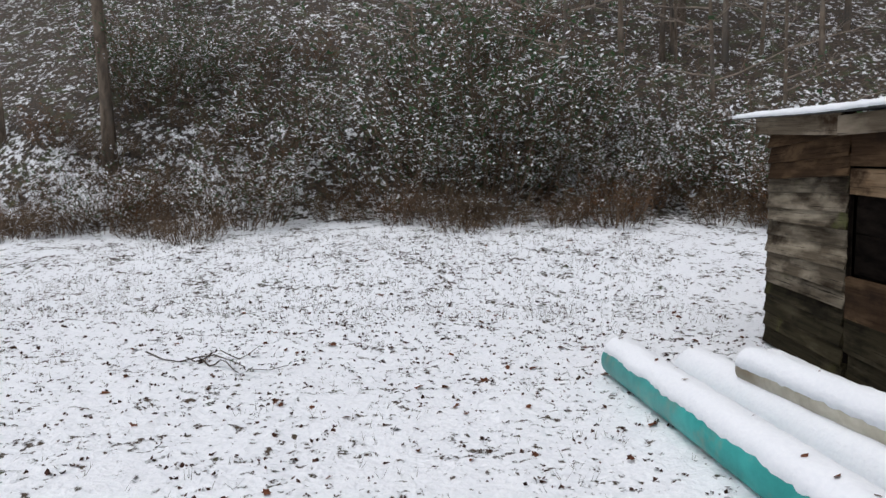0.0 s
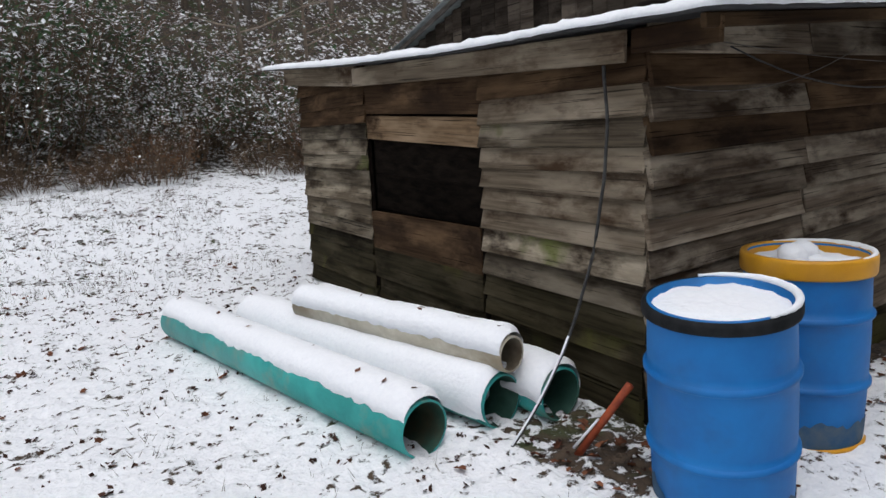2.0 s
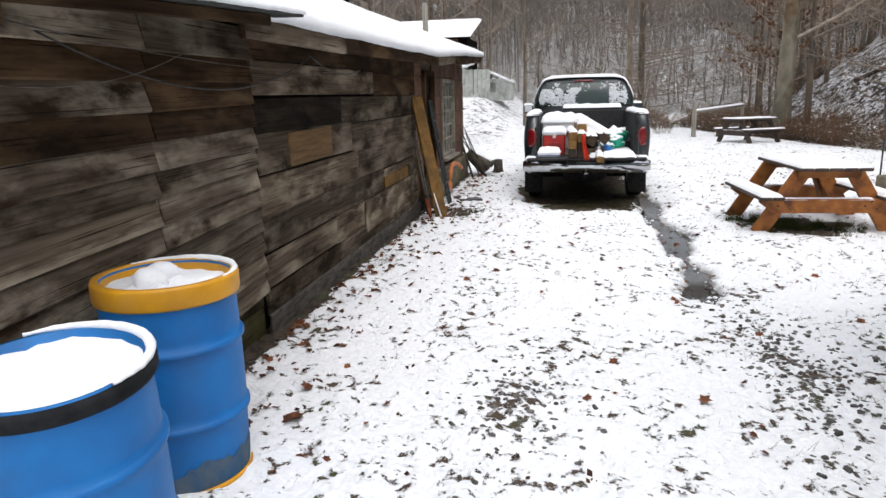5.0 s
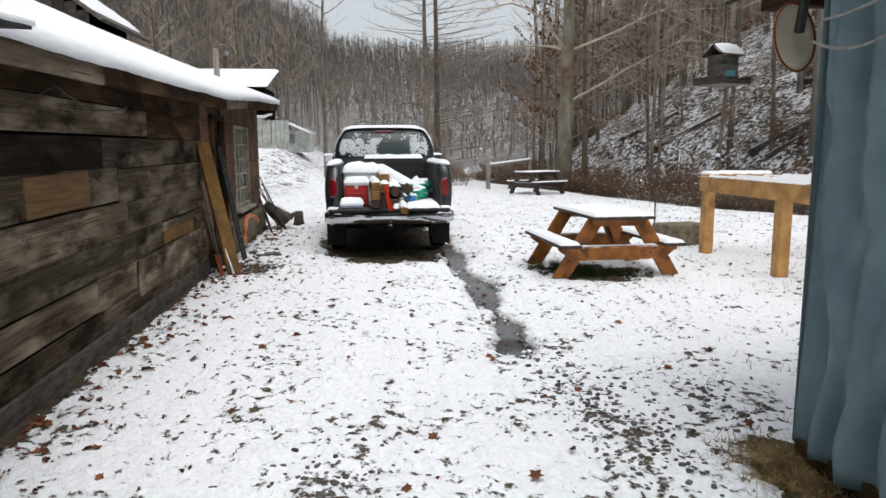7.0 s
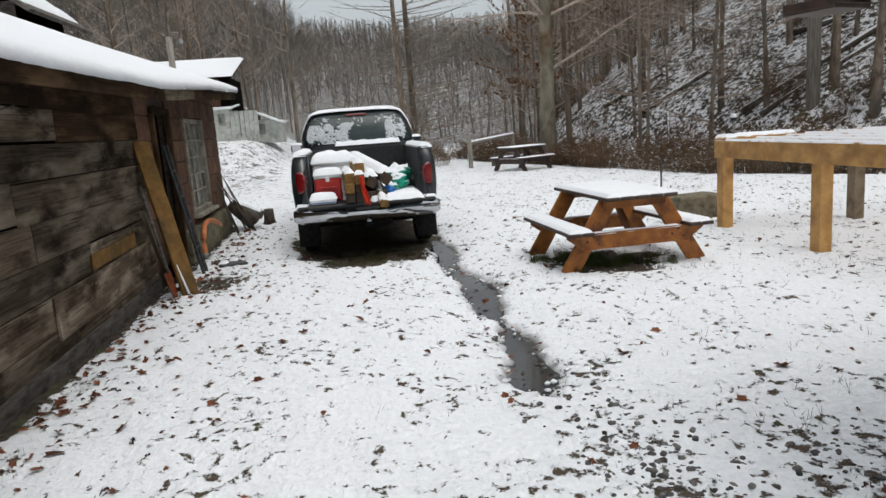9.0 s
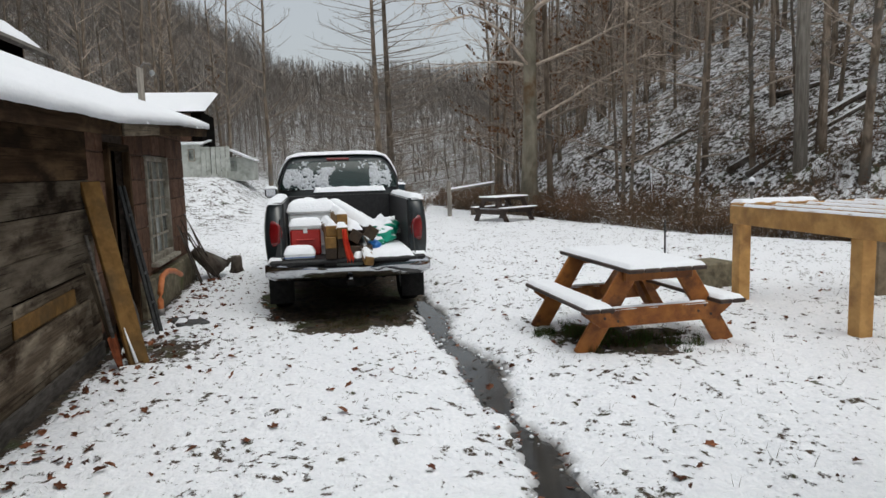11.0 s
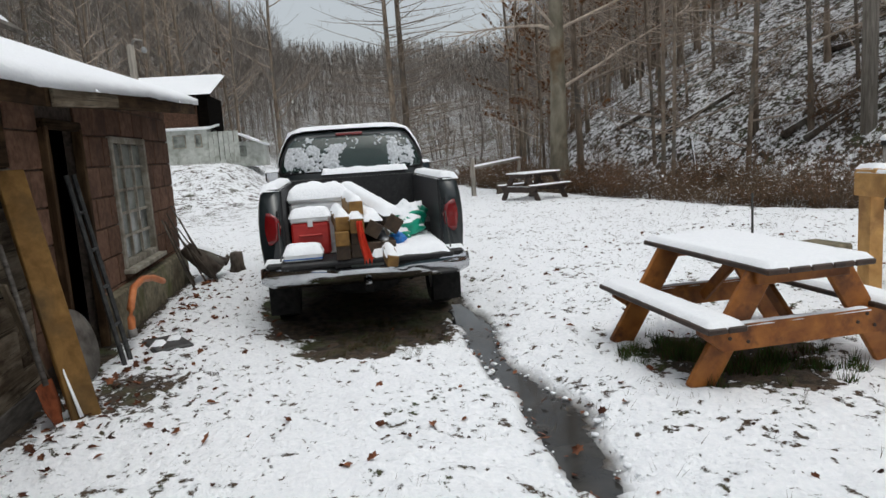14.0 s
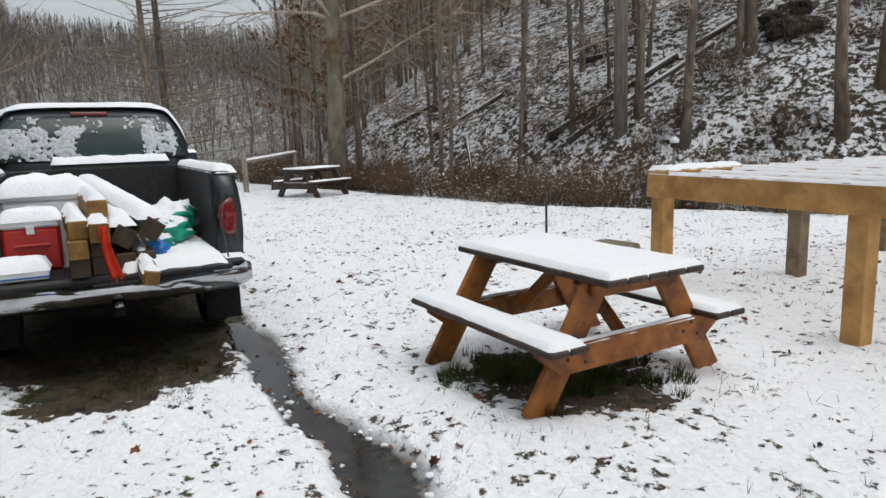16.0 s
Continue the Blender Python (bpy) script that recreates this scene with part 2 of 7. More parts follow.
class Build:
    """Gathers vertices and faces of one part."""
    def __init__(self):
        self.v, self.f, self.i = [], [], []

    def add(self, verts, faces, slot=0, m=None):
        k = len(self.v)
        self.v += [tuple(m @ Vector(p)) for p in verts] if m is not None else [tuple(p) for p in verts]
        self.f += [tuple(a + k for a in f) for f in faces]
        self.i += [slot] * len(faces)
        return self

    def box(self, size, m=None, bevel=0.006, slot=0):
        v, f = chamfered(size, bevel)
        return self.add(v, f, slot, m)

    def tube(self, pts, radii, sides=8, caps=True, slot=0, m=None):
        v, f = tube(pts, radii, sides, caps)
        return self.add(v, f, slot, m)

    def lathe(self, profile, sides=32, m=None, slot=0):
        n = len(profile)
        v = [(r * math.cos(2 * math.pi * k / sides), r * math.sin(2 * math.pi * k / sides), z) for k in range(sides) for r, z in profile]
        f = [(k * n + j, ((k + 1) % sides) * n + j, ((k + 1) % sides) * n + j + 1, k * n + j + 1) for k in range(sides) for j in range(n - 1)]
        return self.add(v, f, slot, m)

    def make(self, name, mats, parent=None, label="", smooth=False):
        return link_mesh(name, self.v, self.f, mats, parent, label, smooth, self.i)


def chamfered(size, b):
    x, y, z = (s / 2 for s in size)
    b = min(b, x * 0.9, y * 0.9, z * 0.9)
    v, ids = [], {}
    for sx in (-1, 1):
        for sy in (-1, 1):
            for sz in (-1, 1):
                for a in range(3):
                    p = [sx * (x - b), sy * (y - b), sz * (z - b)]
                    p[a] = (sx * x, sy * y, sz * z)[a]
                    ids[sx, sy, sz, a] = len(v)
                    v.append(tuple(p))
    f = []
    for a in range(3):
        o, q = (a + 1) % 3, (a + 2) % 3
        for s in (-1, 1):
            ring = []
            for so, sq in ((-1, -1), (1, -1), (1, 1), (-1, 1)):
                k = [0, 0, 0]
                k[a], k[o], k[q] = s, so, sq
                ring.append(ids[(*k, a)])
            f.append(tuple(ring if s > 0 else ring[::-1]))
        for so in (-1, 1):
            for sq in (-1, 1):
                k0, k1 = [0] * 3, [0] * 3
                k0[a], k0[o], k0[q] = -1, so, sq
                k1[a], k1[o], k1[q] = 1, so, sq
                f.append((ids[(*k0, o)], ids[(*k1, o)], ids[(*k1, q)], ids[(*k0, q)]))
    for sx in (-1, 1):
        for sy in (-1, 1):
            for sz in (-1, 1):
                f.append(tuple(ids[sx, sy, sz, a] for a in range(3)))
    return v, f


def tube(pts, radii, sides=8, caps=True):
    pts = [Vector(p) for p in pts]
    if isinstance(radii, (int, float)):
        radii = [radii] * len(pts)
    v, f = [], []
    up = Vector((0.13, 0.27, 1)).normalized()
    for i, p in enumerate(pts):
        d = (pts[min(i + 1, len(pts) - 1)] - pts[max(i - 1, 0)]).normalized()
        a = d.cross(up if abs(d.dot(up)) < 0.95 else Vector((1, 0, 0))).normalized()
        b = d.cross(a)
        for k in range(sides):
            t = 2 * math.pi * k / sides
            v.append(p + radii[i] * (math.cos(t) * a + math.sin(t) * b))
    for i in range(len(pts) - 1):
        for k in range(sides):
            k2 = (k + 1) % sides
            f.append((i * sides + k, i * sides + k2, (i + 1) * sides + k2, (i + 1) * sides + k))
    if caps and sides > 2:
        f += [tuple(range(sides))[::-1], tuple(range((len(pts) - 1) * sides, len(pts) * sides))]
    return v, f


def empty(name, m=None, **tags):
    ob = new(name)
    if m is not None:
        ob.matrix_world = m
    return tagged(ob, **tags)


def snow_slab(b, lx, ly, m=None, thick=0.05, step=0.06, over=0.01, seed=0.0, gaps=0.0, rough=0.012, slot=0):
    """A lumpy sheet of snow on a flat top, rounded down to its edges."""
    nx, ny = max(3, int(lx / step)), max(3, int(ly / step))
    v, f = [], []
    for i in range(nx + 1):
        for j in range(ny + 1):
            u, w = i / nx * 2 - 1, j / ny * 2 - 1
            edge = min((1 - abs(u)) * lx / 2, (1 - abs(w)) * ly / 2)
            q = max(0.0, 1 - edge / (thick * 1.3))
            x, y = u * (lx / 2 + over), w * (ly / 2 + over)
            h = noise.noise((x * 7 + seed, y * 7, seed)) * rough + noise.noise((x * 22 + seed, y * 22, 3 + seed)) * rough * 0.6
            wob = noise.noise((x * 9 + seed, y * 9, 7.0)) * 0.010 if edge < 0.001 else 0
            z = thick * math.sqrt(max(0.0, 1 - q * q)) + h * (1 - q) - (0.012 if edge < 0.001 else 0)
            v.append((x + wob, y + wob, z))
    for i in range(nx):
        for j in range(ny):
            a = i * (ny + 1) + j
            f.append((a, a + ny + 1, a + ny + 2, a + 1))
    return b.add(v, f, slot, m)

# ---------- ground ----------
def step01(a, b, x):
    t = min(1.0, max(0.0, (x - a) / (b - a)))
    return t * t * (3 - 2 * t)


def bank_line(x):
    """y of the southern edge of the meadow, where the brush begins."""
    if x < 18:
        return -8.2 - (18 - x) * 0.62
    return -8.2 + min(1.0, (x - 18) / 14) * 3.4 - max(0.0, x - 36) * 0.27


def height(x, y):
    """The lie of the land in metres."""
    h = 0.0
    start = 8.5
    if y > start:
        h += (y - start) * 0.125 * step01(0, 3, y - start)
    foot = 16.0 + 3.0 * step01(20, 40, x) - 2.0 * step01(0, -12, x)
    if y > foot:
        d = y - foot
        h += 0.62 * d * step01(0, 4, d)
    h += 1.75 * step01(28, 38, x) * step01(2.0, 5.5, y) * (1 - 0.5 * step01(9, 16, y))
    edge = bank_line(x)
    if y < edge:
        d = edge - y
        h += -0.15 * step01(0, 1.5, d) + (0.62 * (d - 2.5) * step01(2.5, 6, d) if d > 2.5 else 0)
    if 4.5 < x < 20 and -4 < y < 3:
        h -= 0.085 * math.exp(-((y + 1.0) / 0.5) ** 2) * step01(5.5, 7.5, x) * (1 - step01(17, 20, x))
        h -= 0.075 * step01(10.3, 11.8, x) * (1 - step01(17, 20, x)) * (1 - step01(0.6, 1.5, abs(y + 0.09))) * (1 - math.exp(-((y + 1.0) / 0.5) ** 2))
    if x > 45:
        h += (x - 45) * 0.02
    if x > 85:
        h += (x - 85) * 0.14 * step01(85, 115, x)
    if x < -25:
        h += (-25 - x) * 0.3
    return min(h, 75.0) + noise.noise((x * 0.11, y * 0.11, 0.3)) * 0.25 * min(1.0, max(abs(h) / 1.5, 0.0)) + noise.noise((x * 0.5, y * 0.5, 1.3)) * 0.025


def track(x):
    """Middle and half width of the wet wheel rut."""
    mid = -1.07 + 0.05 * math.sin(x * 1.3) + 0.04 * math.sin(x * 3.1 + 1) - 0.03 * (x - 8)* 0.2
    half = 0.145 + 0.04 * math.sin(x * 2.3) + 0.02 * math.sin(x * 7.1)
    return mid, half * step01(5.9, 6.5, x) * (1 - 0.75 * math.exp(-((x - 7.95) / 0.25) ** 2)) * (1 - step01(11.0, 13.0, x) * 0.5)


def spaced(lo, hi, fine_lo, fine_hi, step, grow):
    out = list(np.arange(fine_lo, fine_hi, step))
    s, x = step, fine_hi
    while x < hi:
        out.append(x)
        s *= grow
        x += s
    out.append(hi)
    s, x = step, fine_lo
    while x > lo:
        s *= grow
        x -= s
        out.insert(0, max(x, lo))
    return out


gx = spaced(-260, 420, -2.6, 13.5, 0.055, 1.035)
gy = spaced(-260, 260, -5.0, 7.5, 0.06, 1.04)
gv, cover = [], []
for x in gx:
    for y in gy:
        z = height(x, y)
        c = 0.0
        near = -6 < x < 30 and -14 < y < 16
        bare = 0.0
        if near:
            z += noise.noise((x * 3.1, y * 3.1, 2.0)) * 0.016 + noise.noise((x * 7, y * 7, 5.0)) * 0.020 + noise.noise((x * 14, y * 14, 9.0)) * 0.024
            mid, half = track(x)
            if half > 0.02:
                d = abs(y - mid + noise.noise((x * 6, y * 6, 1)) * 0.03) / half
                if d < 1.6:
                    cut = 1 - step01(0.8, 1.25, d)
                    z -= 0.055 * cut
                    bare = max(bare, cut)
            tx, ty = (x - 13.35) / 3.0, (y + 0.02) / 1.10
            r = math.hypot(tx, ty) + noise.noise((x * 2.5, y * 2.5, 4)) * 0.20 + noise.noise((x * 8, y * 8, 4)) * 0.10
            under = 1 - step01(0.80, 1.06, r)
            px, py = (x - 9.5) / 0.75, (y + 2.55) / 0.62
            r = math.hypot(px, py) + noise.noise((x * 3, y * 3, 8)) * 0.4
            under = max(under, 0.62 * (1 - step01(0.55, 1.15, r)))
            px, py = (x - 4.0) / 0.46, (y + 1.98) / 0.22
            r = math.hypot(px, py) + noise.noise((x * 3, y * 3, 8)) * 0.4
            under = max(under, 1 - step01(0.7, 1.1, r))
            if 2.6 < x < 15.5 and 0 < y < 2.8:
                w = 2.16 + 0.018 * (x - 2.5) - y
                under = max(under, (1 - step01(0.02, 0.15 + 0.12 * noise.noise((x * 2, 0, 0)), w)) * 0.6)
            under = max(under, 0.34 * (1 - step01(0.0, 0.42, math.hypot((x - 2.2) * 0.9, (y - 2.25) * 0.7) - 0.1)))
            z -= 0.02 * under
            c = under
        hill = 0.0
        edge = bank_line(x)
        if y < edge + 0.3:
            hill = step01(-0.3, 0.8, edge - y) * (1.2 + 0.05 * step01(3.0, 5.5, edge - y))
        if y > 9:
            hill = max(hill, (step01(12.5, 16.0, y) + 1.0 * step01(15, 19, y)) * (1 - 0.6 * step01(18, 22, x) * (1 - step01(15, 20, y))))
        hill = max(hill, 1.7 * step01(42, 56, x), 0.75 * step01(20, 26, x) * step01(1.5, 4.0, y), 2.2 * step01(28, 40, y), 2.2 * step01(-26, -38, y))
        grass = step01(4.5, 12, y) * 0.5 * (1 - step01(14, 20, x)) if y > 4.5 else 0.0
        gravel = 0.0
        if near:
            gravel = 0.21 * math.exp(-((x - 4.7) / 0.95) ** 2 - ((y + 1.22) / 0.22) ** 2) + 0.22 * math.exp(-((x - 4.85) / 0.35) ** 2 - ((y + 1.9) / 0.30) ** 2) + 0.22 * math.exp(-((x - 4.0) / 0.6) ** 2 - ((y - 0.35) / 0.25) ** 2) + 0.06 * math.exp(-((x - 4.6) / 0.6) ** 2 - ((y + 0.2) / 0.5) ** 2)
            gravel += 0.5 * math.exp(-((x - 10.2) / 0.6) ** 2 - ((y - 1.75) / 0.35) ** 2)
        gv.append((x, y, z))
        cover.append((max(hill, grass), max(c, gravel * 0.8), bare, 1.0))
ny_ = len(gy)
gf = [(i * ny_ + j, (i + 1) * ny_ + j, (i + 1) * ny_ + j + 1, i * ny_ + j + 1) for i in range(len(gx) - 1) for j in range(ny_ - 1)]


def ground_material():
    m = bpy.data.materials.new("snowy_grass")
    m.use_nodes = True
    n, l = m.node_tree.nodes, m.node_tree.links
    p = n["Principled BSDF"]
    tc = n.new("ShaderNodeTexCoord")
    at = n.new("ShaderNodeAttribute")
    at.attribute_name = "cover"
    sep = n.new("ShaderNodeSeparateColor")
    l.new(at.outputs["Color"], sep.inputs[0])

    def nz(s, d=6, r=0.6):
        t = n.new("ShaderNodeTexNoise")
        t.inputs["Scale"].default_value, t.inputs["Detail"].default_value, t.inputs["Roughness"].default_value = s, d, r
        l.new(tc.outputs["Object"], t.inputs["Vector"])
        return t.outputs["Fac"]

    def math_(op, a, b, clamp=False):
        x = n.new("ShaderNodeMath")
        x.operation, x.use_clamp = op, clamp
        for i, v in enumerate((a, b)):
            if isinstance(v, (int, float)):
                x.inputs[i].default_value = v
            else:
                l.new(v, x.inputs[i])
        return x.outputs[0]

    def ramp(src, a, b, ca=(0, 0, 0), cb=(1, 1, 1)):
        r = n.new("ShaderNodeValToRGB")
        r.color_ramp.elements[0].position, r.color_ramp.elements[1].position = a, b
        r.color_ramp.elements[0].color, r.color_ramp.elements[1].color = (*ca, 1), (*cb, 1)
        l.new(src, r.inputs["Fac"])
        return r.outputs["Color"]

    def mix(fac, a, b):
        x = n.new("ShaderNodeMix")
        x.data_type = 'RGBA'
        for i, v in ((0, fac), (6, a), (7, b)):
            if isinstance(v, tuple):
                x.inputs[i].default_value = (*v, 1)
            elif isinstance(v, (int, float)):
                x.inputs[i].default_value = v
            else:
                l.new(v, x.inputs[i])
        return x.outputs[2]

    snow_c = ramp(nz(30, 4), 0.3, 0.7, (0.78, 0.80, 0.83), (0.90, 0.91, 0.93))
    litter = mix(ramp(nz(11, 5), 0.4, 0.62), (0.016, 0.011, 0.007), (0.075, 0.050, 0.031))
    litter = mix(ramp(nz(2.2, 4), 0.52, 0.66), litter, (0.052, 0.062, 0.022))
    # how much shows through the snow
    grain = mix(math_('MULTIPLY', sep.outputs["Red"], 0.75, True), nz(11, 6, 0.70), nz(6.5, 6, 0.72))
    level = math_('ADD', math_('MULTIPLY', grain, 0.74), math_('MULTIPLY', nz(1.7, 3), 0.26))
    lift = math_('ADD', math_('MULTIPLY', sep.outputs["Red"], 0.072), math_('MULTIPLY', sep.outputs["Green"], 0.36))
    show = ramp(math_('ADD', level, lift), 0.568, 0.600)
    col = mix(show, snow_c, litter)
    wet = mix(ramp(nz(16, 5), 0.4, 0.6), (0.03, 0.027, 0.024), (0.085, 0.068, 0.05))
    col = mix(sep.outputs["Blue"], col, wet)
    l.new(col, p.inputs["Base Color"])
    p.inputs["Roughness"].default_value = 0.85
    b = n.new("ShaderNodeBump")
    b.inputs["Strength"].default_value, b.inputs["Distance"].default_value = 0.85, 0.03
    hgt = math_('SUBTRACT', math_('MULTIPLY', nz(15, 5), 1.3), math_('MULTIPLY', show, 0.55))
    l.new(hgt, b.inputs["Height"])
    l.new(b.outputs[0], p.inputs["Normal"])
    return m


me = bpy.data.meshes.new("ground")
me.from_pydata(gv, [], gf)
me.polygons.foreach_set("use_smooth", [True] * len(gf))
att = me.attributes.new("cover", 'FLOAT_COLOR', 'POINT')
att.data.foreach_set("color", np.array(cover, dtype=np.float32).ravel())
me.materials.append(ground_material())
tagged(new("ground", me), "thin wet snow over grass, leaf litter and wooded hillsides", "ground", kind="structure")

# water standing in the rut
WATER = material("dark_standing_water", (0.028, 0.028, 0.028), (0.052, 0.050, 0.046), 5, 0.08, 0.03, bump_scale=9)
wv, wf = [], []
xs = np.arange(6.1, 12.6, 0.1)
for x in xs:
    mid, half = track(x)
    zw = height(x, mid) - 0.036
    wv += [(x, mid - half - 0.05, zw), (x, mid + half + 0.05, zw)]
wf = [(2 * i, 2 * i + 2, 2 * i + 3, 2 * i + 1) for i in range(len(xs) - 1)]
tagged(link_mesh("water", wv, wf, WATER), "dark shallow water standing in a wheel rut", "water", kind="structure")

# ---------- the old shed ----------
def south(x):
    """y of the shed's long south face."""
    return 2.24 + 0.018 * (x - 2.5)


def wall_part(name, label, pts, thick, z0, z1, mat, axis):
    b = Build()
    (xa, ya), (xb, yb) = pts
    d = Vector((xb - xa, yb - ya, 0))
    m = Matrix.Translation(((xa + xb) / 2, (ya + yb) / 2, (z0 + z1) / 2)) @ Matrix.Rotation(math.atan2(d.y, d.x), 4, 'Z')
    b.box((d.length, thick, z1 - z0), m, 0.005)
    return tagged(b.make(name, mat), label, "wall", kind="structure")


shed_wall = empty("wall_south", label="long weathered shed wall of lapped grey-brown boards", category="wall", kind="structure")
west_wall = empty("wall_west", label="shed end wall of lapped boards with a hatch opening filled near-black", category="wall", kind="structure")
rng = random.Random(5)


def board(parent, name, length, width, thick, m, mat, tilt=0.0):
    v, f = chamfered((length, thick, width), 0.005)
    # ragged ends and a slightly bowed edge
    v = [(p[0] + (rng.uniform(-0.012, 0.012) if abs(p[0]) > length * 0.45 else 0), p[1], p[2] + rng.uniform(-0.004, 0.004)) for p in v]
    ob = link_mesh(name, v, f, mat, parent)
    ob.matrix_world = m @ Matrix.Rotation(tilt, 4, 'X')
    return ob


def lapped(parent, x0, y0, x1, y1, z0, z1, expose, mat, slope=0.0, breaks=(), lap=0.03, picks=None, skew=0.0, top=None):
    """Courses of clapboards between two ends of a wall, each leaning out over the one below. slope: how far the courses climb to the far end."""
    d = Vector((x1 - x0, y1 - y0, 0))
    length, ang = d.length, math.atan2(y1 - y0, x1 - x0)
    z, k = z0, 0
    while z < z1 - 0.02:
        w = expose * rng.uniform(0.86, 1.16)
        cuts = [0.0] + [c for c in breaks if rng.random() < 0.75] + [1.0]
        for a, c in zip(cuts, cuts[1:]):
            cx = (a + c) / 2
            mid = Vector((x0, y0, 0)) + d * cx
            rise = slope * cx * (1 - (z - z0) / (z1 - z0))
            zz = min(z + w / 2 + rise, z1 + 0.05)
            mm = Matrix.Translation((mid.x, mid.y, zz)) @ Matrix.Rotation(ang, 4, 'Z') @ Matrix.Rotation(-(slope * (1 - (z - z0) / (z1 - z0)) / length) + rng.uniform(-0.004, 0.004), 4, 'Y')
            use = mat
            if picks:
                use = picks(k, a, rng) or mat
            board(parent, "board", length * (c - a) - 0.012, w + lap, 0.027, mm @ Matrix.Translation((0, -0.016 - rng.uniform(0, 0.008), 0)), use, tilt=-0.21)
        z += w
        k += 1


# backing walls, a hand's width thick
south_back = Build()
for xa, xb, za, zb in ((2.54, 10.35, -0.1, 2.15),):
    m = Matrix.Translation(((xa + xb) / 2, south((xa + xb) / 2) + 0.075, (za + zb) / 2)) @ Matrix.Rotation(0.018, 4, 'Z')
    south_back.box((xb - xa, 0.10, zb - za), m)
south_back.make("wall_core", DARK, shed_wall)


def south_pick(k, a, r):
    # top courses darker: brown stain, with the eave's shade in the colour too
    return PLANK_BROWN if k > 7 and r.random() < 0.85 else None


lapped(shed_wall, 2.465, south(2.5), 4.98, south(4.98), 0.14, 2.10, 0.165, PLANK, slope=0.16, breaks=(0.52,), picks=south_pick)

# wider flat boards of the eastern stretch
def flat(x0, x1, z0, z1, rise, mat, out=0.0):
    mid = (x0 + x1) / 2
    m = Matrix.Translation((mid, south(mid) - 0.012 - out, (z0 + z1) / 2)) @ Matrix.Rotation(0.018, 4, 'Z') @ Matrix.Rotation(-rise / (x1 - x0), 4, 'Y')
    board(shed_wall, "board", x1 - x0 - 0.012, z1 - z0 - 0.008, 0.026, m, mat)


rows = ((0.10, 0.30), (0.30, 0.56), (0.56, 0.83), (0.83, 1.12), (1.12, 1.42), (1.42, 1.68), (1.68, 1.93), (1.93, 2.16))
cutsets = ((7.9,), (6.6,), (8.4,), (7.4,), (7.2,), (6.9,), (8.1,), (7.7,))
for (za, zb), cuts in zip(rows, cutsets):
    ends = [4.99, *cuts, 10.28]
    for xa, xb in zip(ends, ends[1:]):
        mat = PLANK_EAST
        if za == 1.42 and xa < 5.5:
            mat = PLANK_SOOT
        # rows below the eave turn brown, partly to hold its shade
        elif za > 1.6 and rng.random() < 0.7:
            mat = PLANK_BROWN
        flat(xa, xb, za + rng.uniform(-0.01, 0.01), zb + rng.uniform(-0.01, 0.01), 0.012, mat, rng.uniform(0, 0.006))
flat(5.55, 6.55, 1.14, 1.41, 0.01, material("ochre_board", (0.075, 0.046, 0.022), (0.155, 0.092, 0.040), 6, 0.85, 0.3, stretch=(0.4, 3, 5)), 0.016)
flat(8.35, 9.6, 0.60, 0.74, 0.02, OLD_AMBER, 0.022)
flat(7.5, 9.95, 0.24, 0.58, 0.03, PLANK_EAST, 0.03)
flat(4.93, 10.2, -0.04, 0.14, 0.02, GREY_WOOD, 0.045)
flat(2.56, 4.97, -0.05, 0.17, 0.02, PLANK_MOSS, -0.028)
flat(2.56, 4.97, 0.17, 0.38, 0.02, PLANK_MOSS, -0.030)

# west wall: two fields of clapboards and the hatch between
core = Build()
core.box((0.10, 4.85, 2.1), Matrix.Translation((2.60, 4.70, 0.98)))
core.make("wall_core", DARK, west_wall)


def west_pick(k, a, r):
    if k < 2:
        return PLANK_MOSS
    if k > 9:
        return PLANK_BROWN if r.random() < 0.5 else None
    return PLANK_PALE if r.random() < 0.30 else None


def west_pick_far(k, a, r):
    if k < 4:
        return PLANK_MOSS
    if k > 10:
        return PLANK_BROWN
    return PLANK_PALE if r.random() < 0.25 else None


lapped(west_wall, 2.5, 3.66, 2.5, 2.225, 0.36, 1.90, 0.140, PLANK_Y, picks=west_pick)
lapped(west_wall, 2.5, 7.10, 2.5, 5.42, 0.04, 2.12, 0.150, PLANK_Y, picks=west_pick_far)
# hatch opening: recessed near-black boards hold its shade in their colour
for z_n, z_s, deep, mat, ya, yb in ((1.88, 1.80, 0.25, PLANK_BROWN, 3.62, 5.42), (1.64, 1.555, 0.20, PLANK_TAN, 3.64, 5.42), (1.40, 1.34, 0.31, PLANK_DARK, 3.64, 5.38), (1.08, 1.06, 0.31, PLANK_DARK, 3.70, 5.40),
                                    (0.74, 0.755, 0.33, PLANK_BROWN, 3.70, 5.46), (0.44, 0.46, 0.27, PLANK_MOSS, 3.70, 5.46)):
    m = Matrix.Translation((2.486 if mat is not PLANK_DARK else 2.53, (ya + yb) / 2, (z_n + z_s) / 2)) @ Matrix.Rotation(-math.pi / 2, 4, 'Z') @ Matrix.Rotation(math.atan2(z_n - z_s, yb - ya), 4, 'Y')
    board(west_wall, "hatch_board", yb - ya, deep, 0.024, m, mat)
for ya, yb, za, zb in ((2.3, 7.1, -0.05, 0.17), (2.28, 5.4, 0.15, 0.36)):
    m = Matrix.Translation((2.515, (ya + yb) / 2, (za + zb) / 2)) @ Matrix.Rotation(-math.pi / 2, 4, 'Z')
    board(west_wall, "sill_board", yb - ya, zb - za, 0.03, m, PLANK_MOSS)
